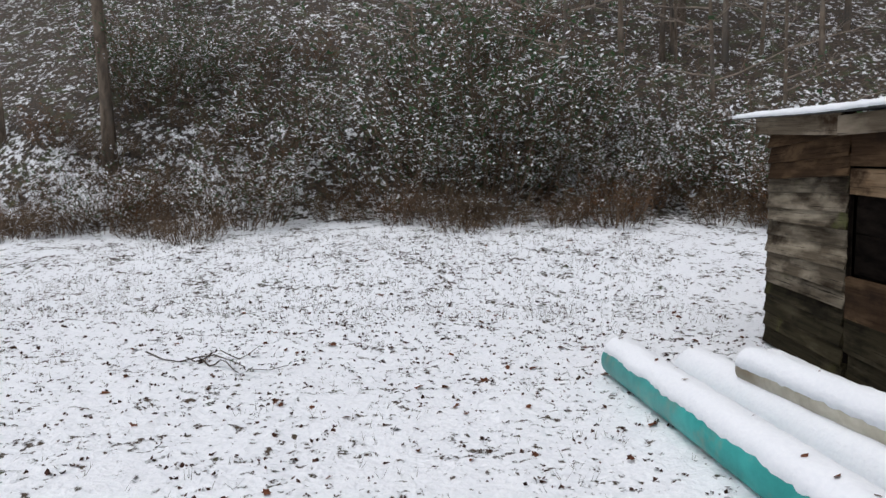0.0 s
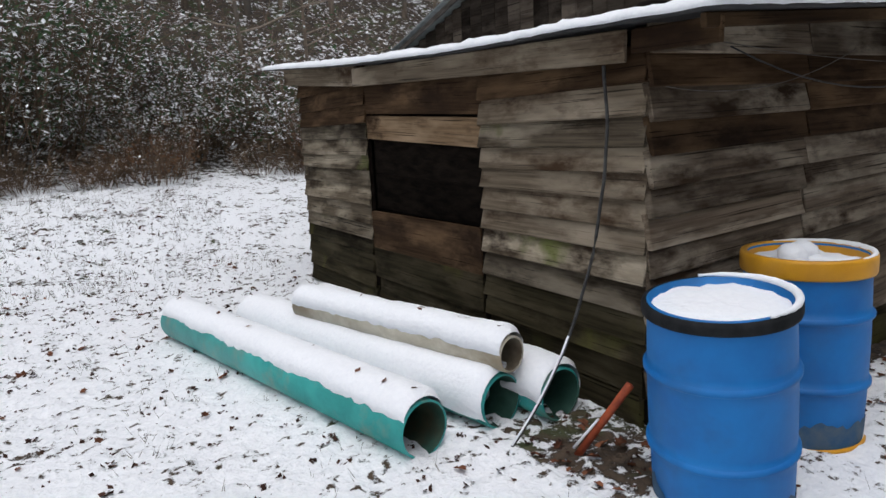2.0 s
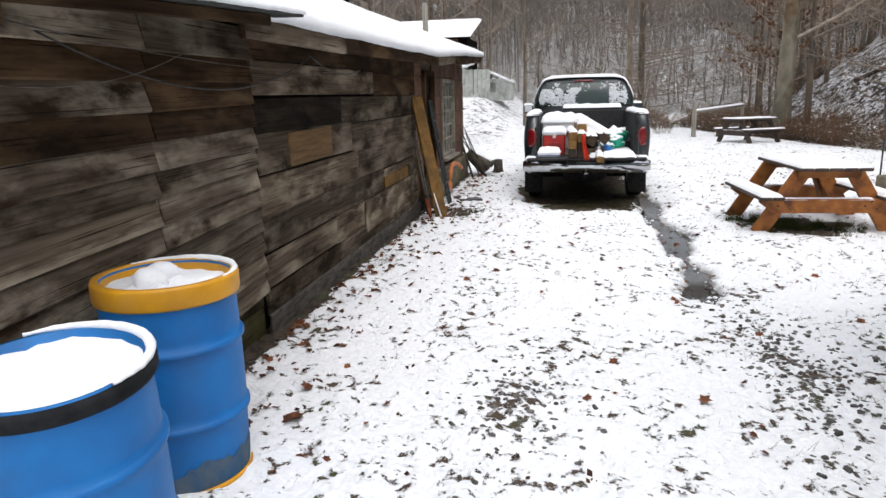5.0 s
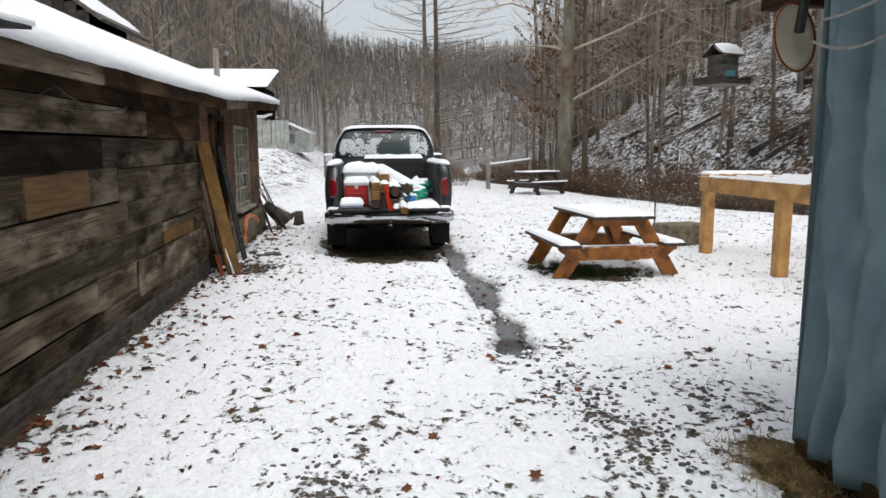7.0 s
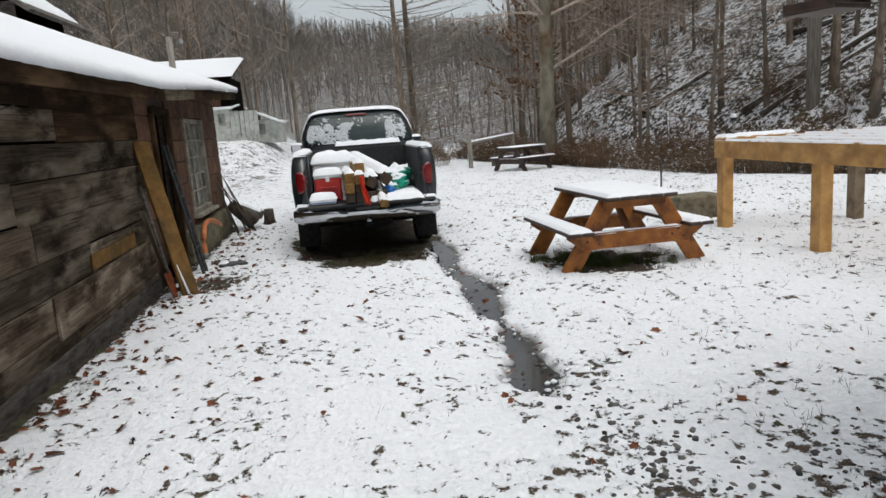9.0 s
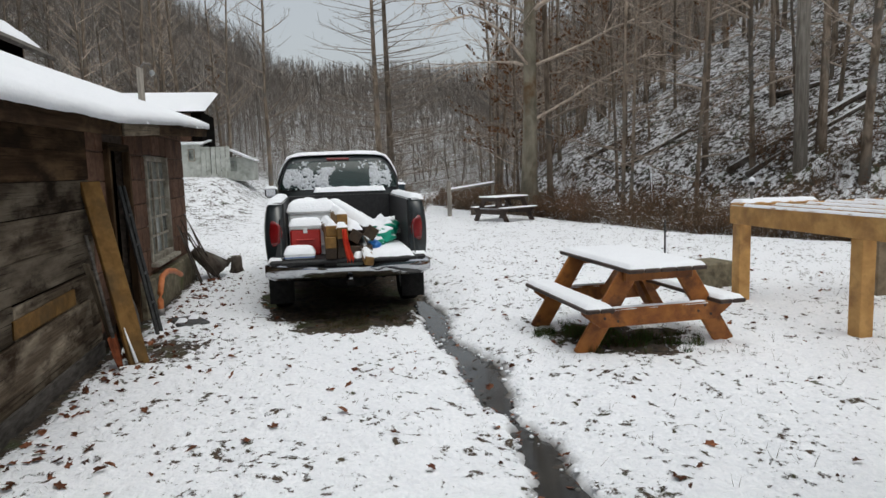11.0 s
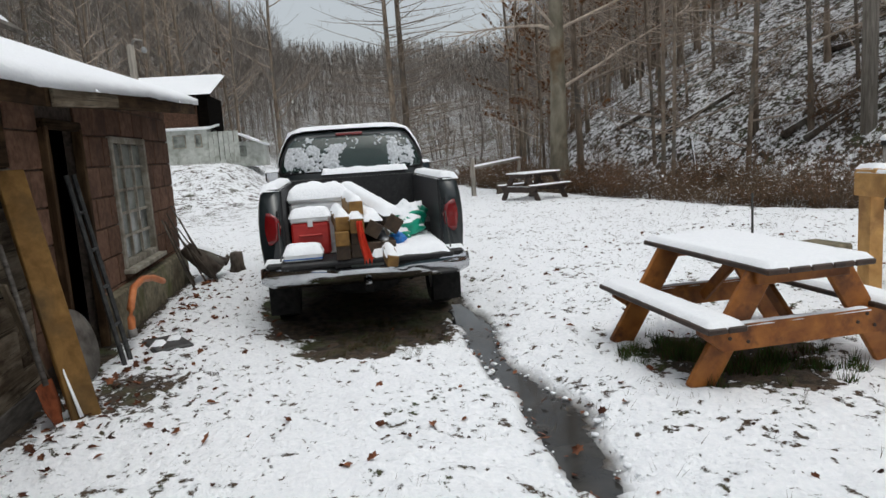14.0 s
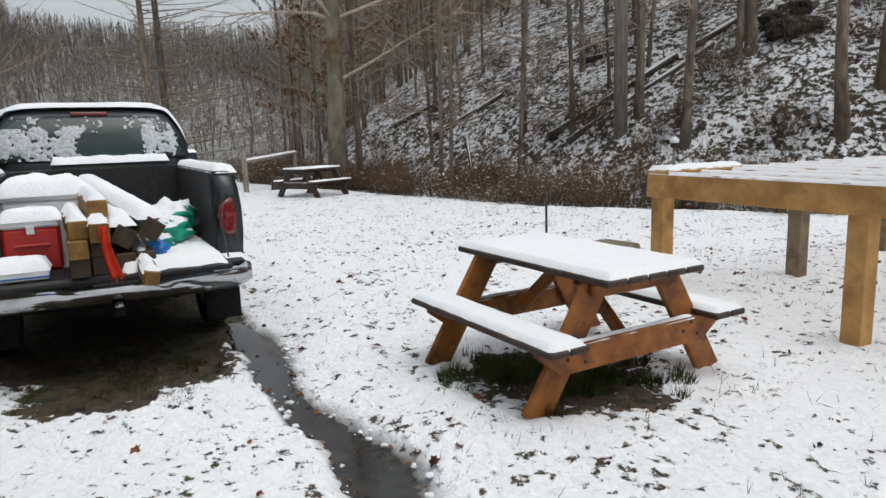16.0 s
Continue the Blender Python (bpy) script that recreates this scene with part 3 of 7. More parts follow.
for y in (3.66, 5.42):
    m = Matrix.Translation((2.49, y, 1.02)) @ Matrix.Rotation(-math.pi / 2, 4, 'Z')
    board(west_wall, "corner_board" if y < 3 else "hatch_post", 0.03, 1.60, 0.03, m, PLANK_BROWN if y < 3 else PLANK_DARK)

# fascia along the west eave
def slanted(parent, name, a, b, deep, thick, mat):
    a, b = Vector(a), Vector(b)
    d = b - a
    rot = d.to_track_quat('X', 'Z').to_matrix().to_4x4()
    ob = link_mesh(name, *chamfered((d.length, thick, deep), 0.006), mat, parent)
    ob.matrix_world = Matrix.Translation((a + b) / 2) @ rot
    return ob


annex_roof = empty("roof_low", label="low snow-covered lean-to roof with a weathered fascia board", category="roof", kind="structure")
slanted(annex_roof, "fascia", (2.40, 7.28, 2.225), (2.40, 5.41, 2.075), 0.17, 0.03, PLANK_PALE)
slanted(annex_roof, "fascia", (2.385, 5.43, 2.065), (2.385, 2.28, 1.935), 0.15, 0.03, PLANK_PALE)
slanted(annex_roof, "fascia", (2.42, 1.78, 1.945), (2.42, 2.27, 1.955), 0.11, 0.03, PLANK_BROWN)
slanted(annex_roof, "fascia", (2.32, 1.80, 1.975), (4.35, 1.80, 2.09), 0.06, 0.03, PLANK_BROWN)


def low_roof_z(y):
    """Top of the lean-to's sagging boards."""
    return float(np.interp(y, (1.7, 1.9, 2.6, 3.67, 5.5, 7.75), (2.03, 2.035, 2.06, 2.085, 2.185, 2.36)))


def low_roof_sheet(name, x0, x1, y0, y1, lift, thick, mat, lumpy, label=""):
    nx, ny = 60, 110
    top_v, low_v = [], []
    for i in range(nx + 1):
        for j in range(ny + 1):
            x, y = x0 + (x1 - x0) * i / nx, y0 + (y1 - y0) * j / ny
            z, t = low_roof_z(y) + 0.055 * (x - 2.3) + lift, thick
            if lumpy:
                e = min(i * (x1 - x0) / nx, j * (y1 - y0) / ny, (ny - j) * (y1 - y0) / ny)
                t *= 1 + 0.35 * noise.noise((x * 3, y * 3, 1)) + 0.30 * noise.noise((x * 11, y * 11, 4))
                t *= 0.35 + 0.65 * min(1.0, e / 0.07)
                if i == 0:
                    x += 0.030 * noise.noise((0, y * 5, 2)) + 0.018 * noise.noise((0, y * 17, 6)) - 0.01
                if j == 0:
                    y += 0.025 * noise.noise((x * 6, 0, 3))
                z += 0.004 * noise.noise((x * 20, y * 20, 8))
            top_v.append((x, y, z + t))
            low_v.append((x, y, z - (0.012 if lumpy and (i == 0 or j == 0) else 0)))
    q, k = ny + 1, len(top_v)
    f = [(i * q + j, (i + 1) * q + j, (i + 1) * q + j + 1, i * q + j + 1) for i in range(nx) for j in range(ny)]
    f += [tuple(c + k for c in g[::-1]) for g in f]
    ring = [i * q for i in range(nx + 1)] + [nx * q + j for j in range(1, q)] + [i * q + ny for i in range(nx - 1, -1, -1)] + [j for j in range(ny - 1, 0, -1)]
    f += [(c, c + k, d + k, d) for c, d in zip(ring, ring[1:] + ring[:1])]
    return link_mesh(name, top_v + low_v, f, mat, annex_roof, label, True)


low_roof_sheet("sheathing", 2.30, 4.70, 1.73, 7.70, -0.024, 0.022, TAR, False)
low_roof_sheet("snow_cover", 2.285, 4.70, 1.71, 7.73, 0.0, 0.044, SNOW, True, "fresh lumpy snow on the lean-to roof")

# main roof: south slope from the eave to the ridge, then down the north side
RIDGE_Y, RIDGE_Z = 5.1, 3.68
eave = [(4.35, 1.96, 2.16), (7.2, 1.98, 2.19), (10.15, 2.0, 2.24), (12.8, 2.05, 2.40), (15.62, 2.10, 2.52)]
main_roof = empty("roof_main", label="long barn roof under smooth fresh snow", category="roof", kind="structure")


def roof_sheet(name, lift, thick, mat, over, lumps, label=""):
    v, f = [], []
    rows_ = 34
    xs_ = np.linspace(eave[0][0] - over, eave[-1][0] + over, 120)
    ex, ey, ez = zip(*eave)
    for x in xs_:
        y0, z0 = np.interp(x, ex, ey), np.interp(x, ex, ez)
        for j in range(rows_ + 1):
            s = j / rows_
            y = y0 - over + (RIDGE_Y - y0 + over) * s
            z = z0 + (RIDGE_Z + 0.05 * noise.noise((x * 0.3, 0, 0)) - z0) * s + lift
            if lumps:
                z += noise.noise((x * 2.2, y * 2.2, 4)) * 0.012 + noise.noise((x * 8, y * 8, 4)) * 0.006
                if j == 0:
                    z -= thick * 0.85
                    y += noise.noise((x * 5, 0, 2)) * 0.02
                if j == 1:
                    y = y0 - over * 1.0 + 0.01
                    z = z0 + lift - thick * 0.25 + noise.noise((x * 6, 0, 7)) * 0.012
            v.append((x, y, z))
    n = rows_ + 1
    for i in range(len(xs_) - 1):
        for j in range(rows_):
            f.append((i * n + j, (i + 1) * n + j, (i + 1) * n + j + 1, i * n + j + 1))
    k = len(v)
    v += [(p[0], p[1], p[2] - thick) for p in v]
    f += [tuple(a + k for a in q[::-1]) for q in f]
    ring = [i * n for i in range(len(xs_))] + [(len(xs_) - 1) * n + j for j in range(1, n)] + [i * n + n - 1 for i in range(len(xs_) - 2, -1, -1)] + [j for j in range(n - 2, 0, -1)]
    for a, c in zip(ring, ring[1:] + ring[:1]):
        f.append((a, a + k, c + k, c))
    return link_mesh(name, v, f, mat, main_roof, label, True)


roof_sheet("sheathing", 0.0, 0.035, TAR, 0.03, False)
roof_sheet("snow_cover", 0.062, 0.06, SNOW, 0.05, True, "smooth fresh snow on the barn roof")
north = Build()
north.box((11.2, 4.75, 0.04), Matrix.Translation((10.0, 7.37, 3.04)) @ Matrix.Rotation(-0.273, 4, 'X'))
north.make("north_slope", TAR, main_roof)
ns = Build()
snow_slab(ns, 11.2, 4.7, Matrix.Translation((10.0, 7.37, 3.062)) @ Matrix.Rotation(-0.273, 4, 'X'), 0.05, 0.25)
ns.make("snow_cover", SNOW, main_roof, "", True)
for a, c, mat in ((eave[0], eave[2], PLANK_BROWN), (eave[2], eave[4], PLANK_BROWN)):
    slanted(main_roof, "fascia", (a[0], a[1] + 0.02, a[2] - 0.09), (c[0], c[1] + 0.02, c[2] - 0.09), 0.15, 0.03, mat)
slanted(main_roof, "fascia", (10.2, 1.985, 2.16), (11.7, 2.01, 2.25), 0.17, 0.03, PLANK_PALE)
slanted(main_roof, "fascia", (4.38, 1.965, 2.08), (6.2, 1.98, 2.09), 0.16, 0.03, PLANK_PALE)
slanted(main_roof, "rake_board", (15.6, 2.1, 2.43), (15.6, RIDGE_Y, RIDGE_Z - 0.09), 0.16, 0.03, PLANK_BROWN)

# gable end of the barn over the lean-to, of upright boards
gable = empty("wall_gable", label="barn gable of dark upright weathered boards", category="wall", kind="structure")
y = 2.32
while y < 9.6:
    w = rng.uniform(0.19, 0.27)
    top = min(2.1 + (RIDGE_Z - 2.16) * (y - 1.96) / (RIDGE_Y - 1.96), RIDGE_Z - 0.28 * (y - RIDGE_Y)) - 0.08
    if top > 2.1:
        m = Matrix.Translation((4.62, y + w / 2, (top + 2.02) / 2)) @ Matrix.Rotation(-math.pi / 2, 4, 'Z')
        board(gable, "board", w - 0.01, top - 2.02, 0.025, m, PLANK_GABLE)
    y += w
slanted(gable, "rake_board", (4.44, RIDGE_Y, RIDGE_Z - 0.03), (4.44, 9.75, RIDGE_Z - 1.33), 0.14, 0.03, GREY_WOOD)
slanted(gable, "soffit", (4.5, RIDGE_Y, RIDGE_Z - 0.03), (4.5, 9.75, RIDGE_Z - 1.33), 0.02, 0.3, material("weathered_metal_edge", (0.10, 0.12, 0.12), (0.2, 0.22, 0.22), 8, 0.5, 0.1))
back = Build()
back.box((0.1, 6.6, 1.2), Matrix.Translation((4.72, 5.9, 1.7)))
back.box((10.6, 0.12, 2.45), Matrix.Translation((10.0, 9.45, 1.12)))
back.box((0.12, 7.0, 2.4), Matrix.Translation((15.26, 6.0, 1.1)))
back.box((2.2, 0.1, 2.1), Matrix.Translation((3.6, 7.14, 1.0)))
tagged(back.make("wall_back", GREY_WOOD), "grey board back walls of the barn", "wall", kind="structure")

# clay-block stretch with doorway and window
block_wall = empty("wall_block", label="brown clay block wall with a multi-pane window and dark doorway", category="wall", kind="structure")
def block(x0, x1, z0, z1):
    mid = (x0 + x1) / 2
    ob = link_mesh("block", *chamfered((x1 - x0 - 0.012, 0.10, z1 - z0 - 0.012), 0.008), FLUE, block_wall)
    ob.matrix_world = Matrix.Translation((mid, south(mid) + 0.05 - 0.003 + rng.uniform(-0.003, 0.003), (z0 + z1) / 2)) @ Matrix.Rotation(0.018, 4, 'Z')
course = 0
z = 0.16
while z < 2.3:
    h = 0.30
    edges = [10.35, 10.9] if course % 2 else [10.35, 10.65, 10.9]
    spans = list(zip(edges, edges[1:]))
    xs_ = [11.72, 12.02, 12.42, 12.62] if course % 2 else [11.72, 12.22, 12.62]
    spans += list(zip(xs_, xs_[1:]))
    xs_ = [13.98, 14.48, 14.98, 15.28] if course % 2 else [13.98, 14.28, 14.78, 15.28]
    spans += list(zip(xs_, xs_[1:]))
    if z + h > 1.99:
        spans += [(12.62, 13.1), (13.1, 13.6), (13.6, 13.98)]
    if z < 0.55:
        spans += [(12.62, 13.0), (13.0, 13.5), (13.5, 13.98)]
    for xa, xb in spans:
        za, zb = z, min(z + h, 2.36)
        if 12.6 <= xa < 13.97:
            za = max(za, 1.98) if z > 1.5 else za
            zb = min(zb, 0.58) if z < 0.6 else zb
        if zb - za > 0.04:
            block(xa, xb, za, zb)
    z += h
    course += 1
mb = Build()
for xa, xb, za, zb in ((10.35, 10.9, -0.1, 2.4), (11.72, 12.62, -0.1, 2.4), (13.98, 15.26, -0.1, 2.4), (12.62, 13.98, -0.1, 0.57), (12.62, 13.98, 1.98, 2.4), (10.9, 11.72, 2.0, 2.4)):
    mid = (xa + xb) / 2
    mb.box((xb - xa, 0.09, zb - za), Matrix.Translation((mid, south(mid) + 0.065, (za + zb) / 2)) @ Matrix.Rotation(0.018, 4, 'Z'), 0.002)
mb.make("mortar_bed", MORTAR, block_wall)
fb = Build()
fb.box((3.4, 0.16, 0.60), Matrix.Translation((13.55, south(13.55) - 0.02, 0.13)) @ Matrix.Rotation(0.018, 4, 'Z'), 0.02)
fb.make("footing", CONCRETE, block_wall, "mossy concrete footing")
# flat near-black sheet added behind doorway and window as the room's shade
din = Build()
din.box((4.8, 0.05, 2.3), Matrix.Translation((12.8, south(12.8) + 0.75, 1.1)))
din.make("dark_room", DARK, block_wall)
for x in (10.93, 11.69):
    slanted(block_wall, "door_jamb", (x, south(x) - 0.02, 0.0), (x, south(x) - 0.02, 2.0), 0.06, 0.08, PLANK_BROWN)
slanted(block_wall, "door_head", (10.9, south(11) - 0.02, 2.02), (11.72, south(11.7) - 0.02, 2.02), 0.08, 0.07, PLANK_BROWN)

window = empty("window_1", Matrix.Translation((13.30, south(13.3), 1.275)) @ Matrix.Rotation(0.018, 4, 'Z'), label="old white-framed window with small dirty panes", category="window", kind="structure")
W, H = 1.34, 1.39
for x in (-W / 2 + 0.035, W / 2 - 0.035):
    link_mesh("window_frame", *chamfered((0.07, 0.09, H), 0.006), WHITE_PAINT, window).location = (x, 0.02, 0)
for z in (-H / 2 + 0.035, H / 2 - 0.035):
    link_mesh("window_frame", *chamfered((W - 0.144, 0.085, 0.07), 0.006), WHITE_PAINT, window).location = (0, 0.02, z)
cols_, rows_w = 3, 5
for i in range(1, cols_):
    link_mesh("glazing_bar", *chamfered((0.03, 0.035, H - 0.144), 0.004), WHITE_PAINT, window).location = (-W / 2 + 0.07 + (W - 0.14) * i / cols_, 0.03, 0)
for j in range(1, rows_w):
    for i in range(cols_):
        link_mesh("glazing_bar", *chamfered(((W - 0.14) / cols_ - 0.034, 0.033, 0.03), 0.004), WHITE_PAINT, window).location = (-W / 2 + 0.07 + (W - 0.14) * (i + 0.5) / cols_, 0.03, -H / 2 + 0.07 + (H - 0.14) * j / rows_w)
for j in range(rows_w):
    for i in range(cols_):
        p = link_mesh("pane", *chamfered(((W - 0.14) / cols_ - 0.01, 0.006, (H - 0.14) / rows_w - 0.01), 0.001), GLASS_DIRTY, window)
        p.location = (-W / 2 + 0.07 + (W - 0.14) * (i + 0.5) / cols_, 0.045, -H / 2 + 0.07 + (H - 0.14) * (j + 0.5) / rows_w)
link_mesh("window_sill", *chamfered((W + 0.12, 0.16, 0.05), 0.006), WHITE_PAINT, window).location = (0, -0.03, -H / 2 - 0.027)

# ---------- barrels ----------
def barrel(name, label, m, radius, tall, rim_mat, rim_h, snow_z, cargo, drop=0.0):
    top = empty(name, m, label=label, category="barrel", group="blue plastic barrels by the shed")
    prof = [(0.0, 0.0), (radius * 0.90, 0.0), (radius * 0.955, 0.015), (radius * 0.965, 0.06)]
    for k in range(1, 22):
        z = 0.06 + (tall - 0.10) * k / 22
        bulge = 0.965 + 0.035 * math.sin(math.pi * k / 22)
        prof.append((radius * bulge, z))
        for hz in (tall * 0.31, tall * 0.66):
            if abs(z - hz) < (tall - 0.10) / 44:
                prof += [(radius * bulge + 0.004, z + 0.006), (radius * bulge + 0.015, z + 0.013), (radius * bulge + 0.015, z + 0.030), (radius * bulge + 0.003, z + 0.037)]
    prof += [(radius * 0.965, tall - 0.035), (radius * 0.965, tall), (radius * 0.92, tall), (radius * 0.915, tall - 0.18), (0.0, tall - 0.18)]
    body = Build().lathe(prof, 56).make("body", BLUE, top, "scuffed blue plastic", True)
    rim = [(radius * 0.965, tall - rim_h), (radius * 1.03, tall - rim_h), (radius * 1.045, tall - rim_h + 0.012), (radius * 1.045, tall - 0.006), (radius * 1.03, tall + 0.008),
           (radius * 0.93, tall + 0.008), (radius * 0.92, tall - 0.01), (radius * 0.90, tall - 0.06)]
    if drop:
        rim = [(r_, z_ - drop) for r_, z_ in rim[:5]] + [(radius * 0.965, tall - drop + 0.008)]
    Build().lathe(rim, 56).make("rim", rim_mat, top, "", True)
    fr = radius * 0.91
    v, f = [(0, 0, snow_z + 0.02)], []
    rings, sides = 12, 48
    for r in range(1, rings + 1):
        for k in range(sides):
            t = 2 * math.pi * k / sides
            x, y = fr * r / rings * math.cos(t), fr * r / rings * math.sin(t)
            h = 0.012 * noise.noise((x * 8, y * 8, radius * 50)) + 0.008 * noise.noise((x * 25, y * 25, 2))
            if cargo:
                h += 0.05 * max(0.0, noise.noise((x * 9 + 4, y * 9, 5)) + 0.15) * (1 - (r / rings) ** 3)
            v.append((x, y, snow_z + h + 0.02 * (1 - r / rings)))
    f += [(0, 1 + k, 1 + (k + 1) % sides) for k in range(sides)]
    for r in range(rings - 1):
        for k in range(sides):
            a, c = 1 + r * sides + k, 1 + r * sides + (k + 1) % sides
            f.append((a, a + sides, c + sides, c))
    link_mesh("snow_fill", v, f, SNOW, top, "snow filling the barrel top", True)
    # dried mud on the foot of the barrel, ragged at its upper edge
    mv, mf = [], []
    for k in range(73):
        t = 2 * math.pi * k / 72
        up = 0.13 + 0.07 * noise.noise((math.cos(t) * 2, math.sin(t) * 2, radius * 90)) + 0.03 * noise.noise((math.cos(t) * 9, math.sin(t) * 9, 1))
        mv += [(radius * w * math.cos(t), radius * w * math.sin(t), z) for w, z in ((0.962, 0.012), (0.975, 0.06), (0.985, max(0.07, up)))]
    mf = [(k * 3 + j, k * 3 + 3 + j, k * 3 + 4 + j, k * 3 + 1 + j) for k in range(72) for j in range(2)]
    link_mesh("mud", mv, mf, MUD, top, "dried grey mud on the barrel foot", True)
    # snow along part of the rim
    b = Build()
    pts = [(radius * 0.985 * math.cos(t), radius * 0.985 * math.sin(t), tall + 0.006) for t in np.linspace(-1.5, 1.3, 36)]
    b.tube(pts, [0.006 + 0.012 * math.sin(math.pi * i / 35) + 0.004 * noise.noise((i * 0.7, 0, 0)) for i in range(36)], 8)
    b.make("rim_snow", SNOW, top, "", True)
    if cargo:
        for x, y, t in ((-0.08, 0.02, 0.4), (0.03, 0.05, 1.9)):
            Build().lathe([(0.0, -0.03), (0.06, -0.02), (0.075, 0.02), (0.06, 0.05), (0.03, 0.068), (0.0, 0.07)], 14).make("snow_lump", SNOW, top, "", True).matrix_local = Matrix.Translation((x, y, snow_z + 0.02)) @ Matrix.Rotation(0.35, 4, (math.cos(t), math.sin(t), 0))
    return top


barrel("barrel", "blue plastic barrel with a black rim, snow-filled and leaning", pose(2.28, 1.63, -0.03, 3, -4, -20), 0.288, 0.92, BLACK_RIM, 0.04, 0.888, False, 0.012)
b2 = barrel("barrel", "upright blue plastic barrel with a yellow rim, snow-topped", pose(3.16, 1.83, -0.02, 0, 0, -10), 0.292, 0.93, YELLOW, 0.085, 0.885, True)
Build().lathe([(0.26, 0.0), (0.294, 0.0), (0.298, 0.008), (0.294, 0.018), (0.285, 0.02)], 48).make("base_ring", YELLOW, b2, "muddy yellow base ring", True)

# ---------- pipes ----------
def pipe(label, a, b, radius, mat, inside, snow=True, seed=0.0, wall=0.012, cap=1.05):
    a, b = Vector(a), Vector(b)
    d = b - a
    m = Matrix.Translation(a) @ d.to_track_quat('Z', 'Y').to_matrix().to_4x4()
    top = empty("pipe", m, label=label, category="pipe", group="pipes stacked by the shed")
    L = d.length
    Build().lathe([(radius - wall, 0), (radius, 0), (radius, L), (radius - wall, L)], 40).make("shell", mat, top, "", True)
    # bore closed by a disc that keeps light from the far end
    Build().lathe([(radius - wall, 0), (radius - wall - 0.001, L - 0.05), (0.0, L - 0.05)], 40).make("bore", inside, top, "dirty pipe inside, darkened for shade", True)
    if snow:
        inv = m.inverted().to_3x3()
        up = inv @ Vector((0, 0, 1))
        side = Vector((0, 0, 1)).cross(up).normalized()
        n, k = int(L / 0.04), 16
        v, f = [], []
        for i in range(n + 1):
            z = L * i / n
            for j in range(k + 1):
                s = j / k * 2 - 1
                w = cap + 0.12 * noise.noise((z * 3 + seed, (1 if s > 0 else -1) * 3, seed)) + 0.13 * noise.noise((z * 14 + seed, s, 1)) + 0.08 * noise.noise((z * 37 + seed, s, 4))
                ang = s * w
                t = 0.058 * (1 - abs(s) ** 3) + 0.012 * noise.noise((z * 6, s * 3, seed)) * (1 - abs(s)) + 0.006 * noise.noise((z * 22, s * 9, seed))
                if abs(s) == 1:
                    t = -0.004
                e = min(z, L - z)
                t *= min(1.0, 0.35 + e / 0.06)
                p = (up * math.cos(ang) + side * math.sin(ang)) * (radius + t)
                v.append((p.x, p.y, z))
        q = k + 1
        f = [(i * q + j, i * q + j + 1, (i + 1) * q + j + 1, (i + 1) * q + j) for i in range(n) for j in range(k)]
        link_mesh("snow_cover", v, f, SNOW, top, "snow lying along the pipe", True)
    return top


pipe("large green plastic pipe under snow on the ground", (1.43, 2.70, 0.135), (0.80, 5.75, 0.14), 0.15, PIPE_GREEN, PIPE_IN, seed=1.0, cap=1.05)
pipe("large green plastic pipe under deep snow beside the stack", (1.93, 2.74, 0.14), (1.34, 5.4, 0.14), 0.15, PIPE_GREEN, PIPE_IN, seed=5.0, cap=2.15)
pipe("old green plastic pipe at the foot of the shed wall", (2.24, 2.62, 0.14), (1.92, 5.4, 0.13), 0.15, PIPE_GREEN, PIPE_IN, seed=9.0, cap=1.7)
pipe("cream plastic pipe lying on top of two green ones", (1.985, 2.71, 0.40), (1.50, 4.6, 0.385), 0.10, PIPE_WHITE, material("stained_pipe_inside", (0.10, 0.08, 0.055), (0.24, 0.2, 0.15), 6, 0.8, 0.1), seed=13.0, cap=1.4)

# snow drifted between the pipes
for xa, ya, xb, yb, w, th in ((1.62, 2.95, 1.06, 5.5, 0.24, 0.21), (2.05, 2.95, 1.68, 5.3, 0.16, 0.25)):
    b = Build()
    m = Matrix.Translation(((xa + xb) / 2, (ya + yb) / 2, 0.0)) @ Matrix.Rotation(math.atan2(yb - ya, xb - xa), 4, 'Z')
    snow_slab(b, math.hypot(xb - xa, yb - ya), w, m, th, 0.04, 0.0, xa * 3, rough=0.035)
    tagged(b.make("snow_drift", SNOW, None, "", True), "soft snow drifted between the stacked pipes", "snow", "snow drifts", "stuff")

# orange rod against the barrel, leaning
rod = empty("marker_rod", label="rusty orange rod leaning at the shed corner", category="rod")
b = Build().tube([(2.03, 2.27, -0.02), (2.09, 2.15, 0.19), (2.15, 2.03, 0.40)], [0.019, 0.019, 0.020], 12)
b.make("shaft", RUST, rod, "", True)
b = Build().tube([(2.028, 2.268, 0.02), (2.085, 2.155, 0.195)], [0.008, 0.006], 8)
b.make("snow_patch", SNOW, rod, "", True).location = (-0.012, 0.0, 0.016)

# cable hanging from the eave to the ground
cable = empty("cable", label="black cable hanging from the eave down to the pipes", category="cable")
pts = []
P0, P1, P2, P3 = Vector((2.38, 2.42, 1.86)), Vector((2.40, 2.36, 1.35)), Vector((2.25, 2.38, 0.55)), Vector((1.80, 2.48, 0.02))
for i in range(25):
    t = i / 24
    p = P0 * (1 - t) ** 3 + 3 * P1 * t * (1 - t) ** 2 + 3 * P2 * t * t * (1 - t) + P3 * t ** 3
    pts.append(p + Vector((0, 0.01 * noise.noise((t * 9, 0, 0)), 0)))
Build().tube(pts, 0.0085, 8).make("line", CABLE, cable, "", True)
Build().tube([p + Vector((-0.004, -0.004, 0.010)) for p in pts[17:]], 0.006, 6).make("snow_line", SNOW, cable, "", True)

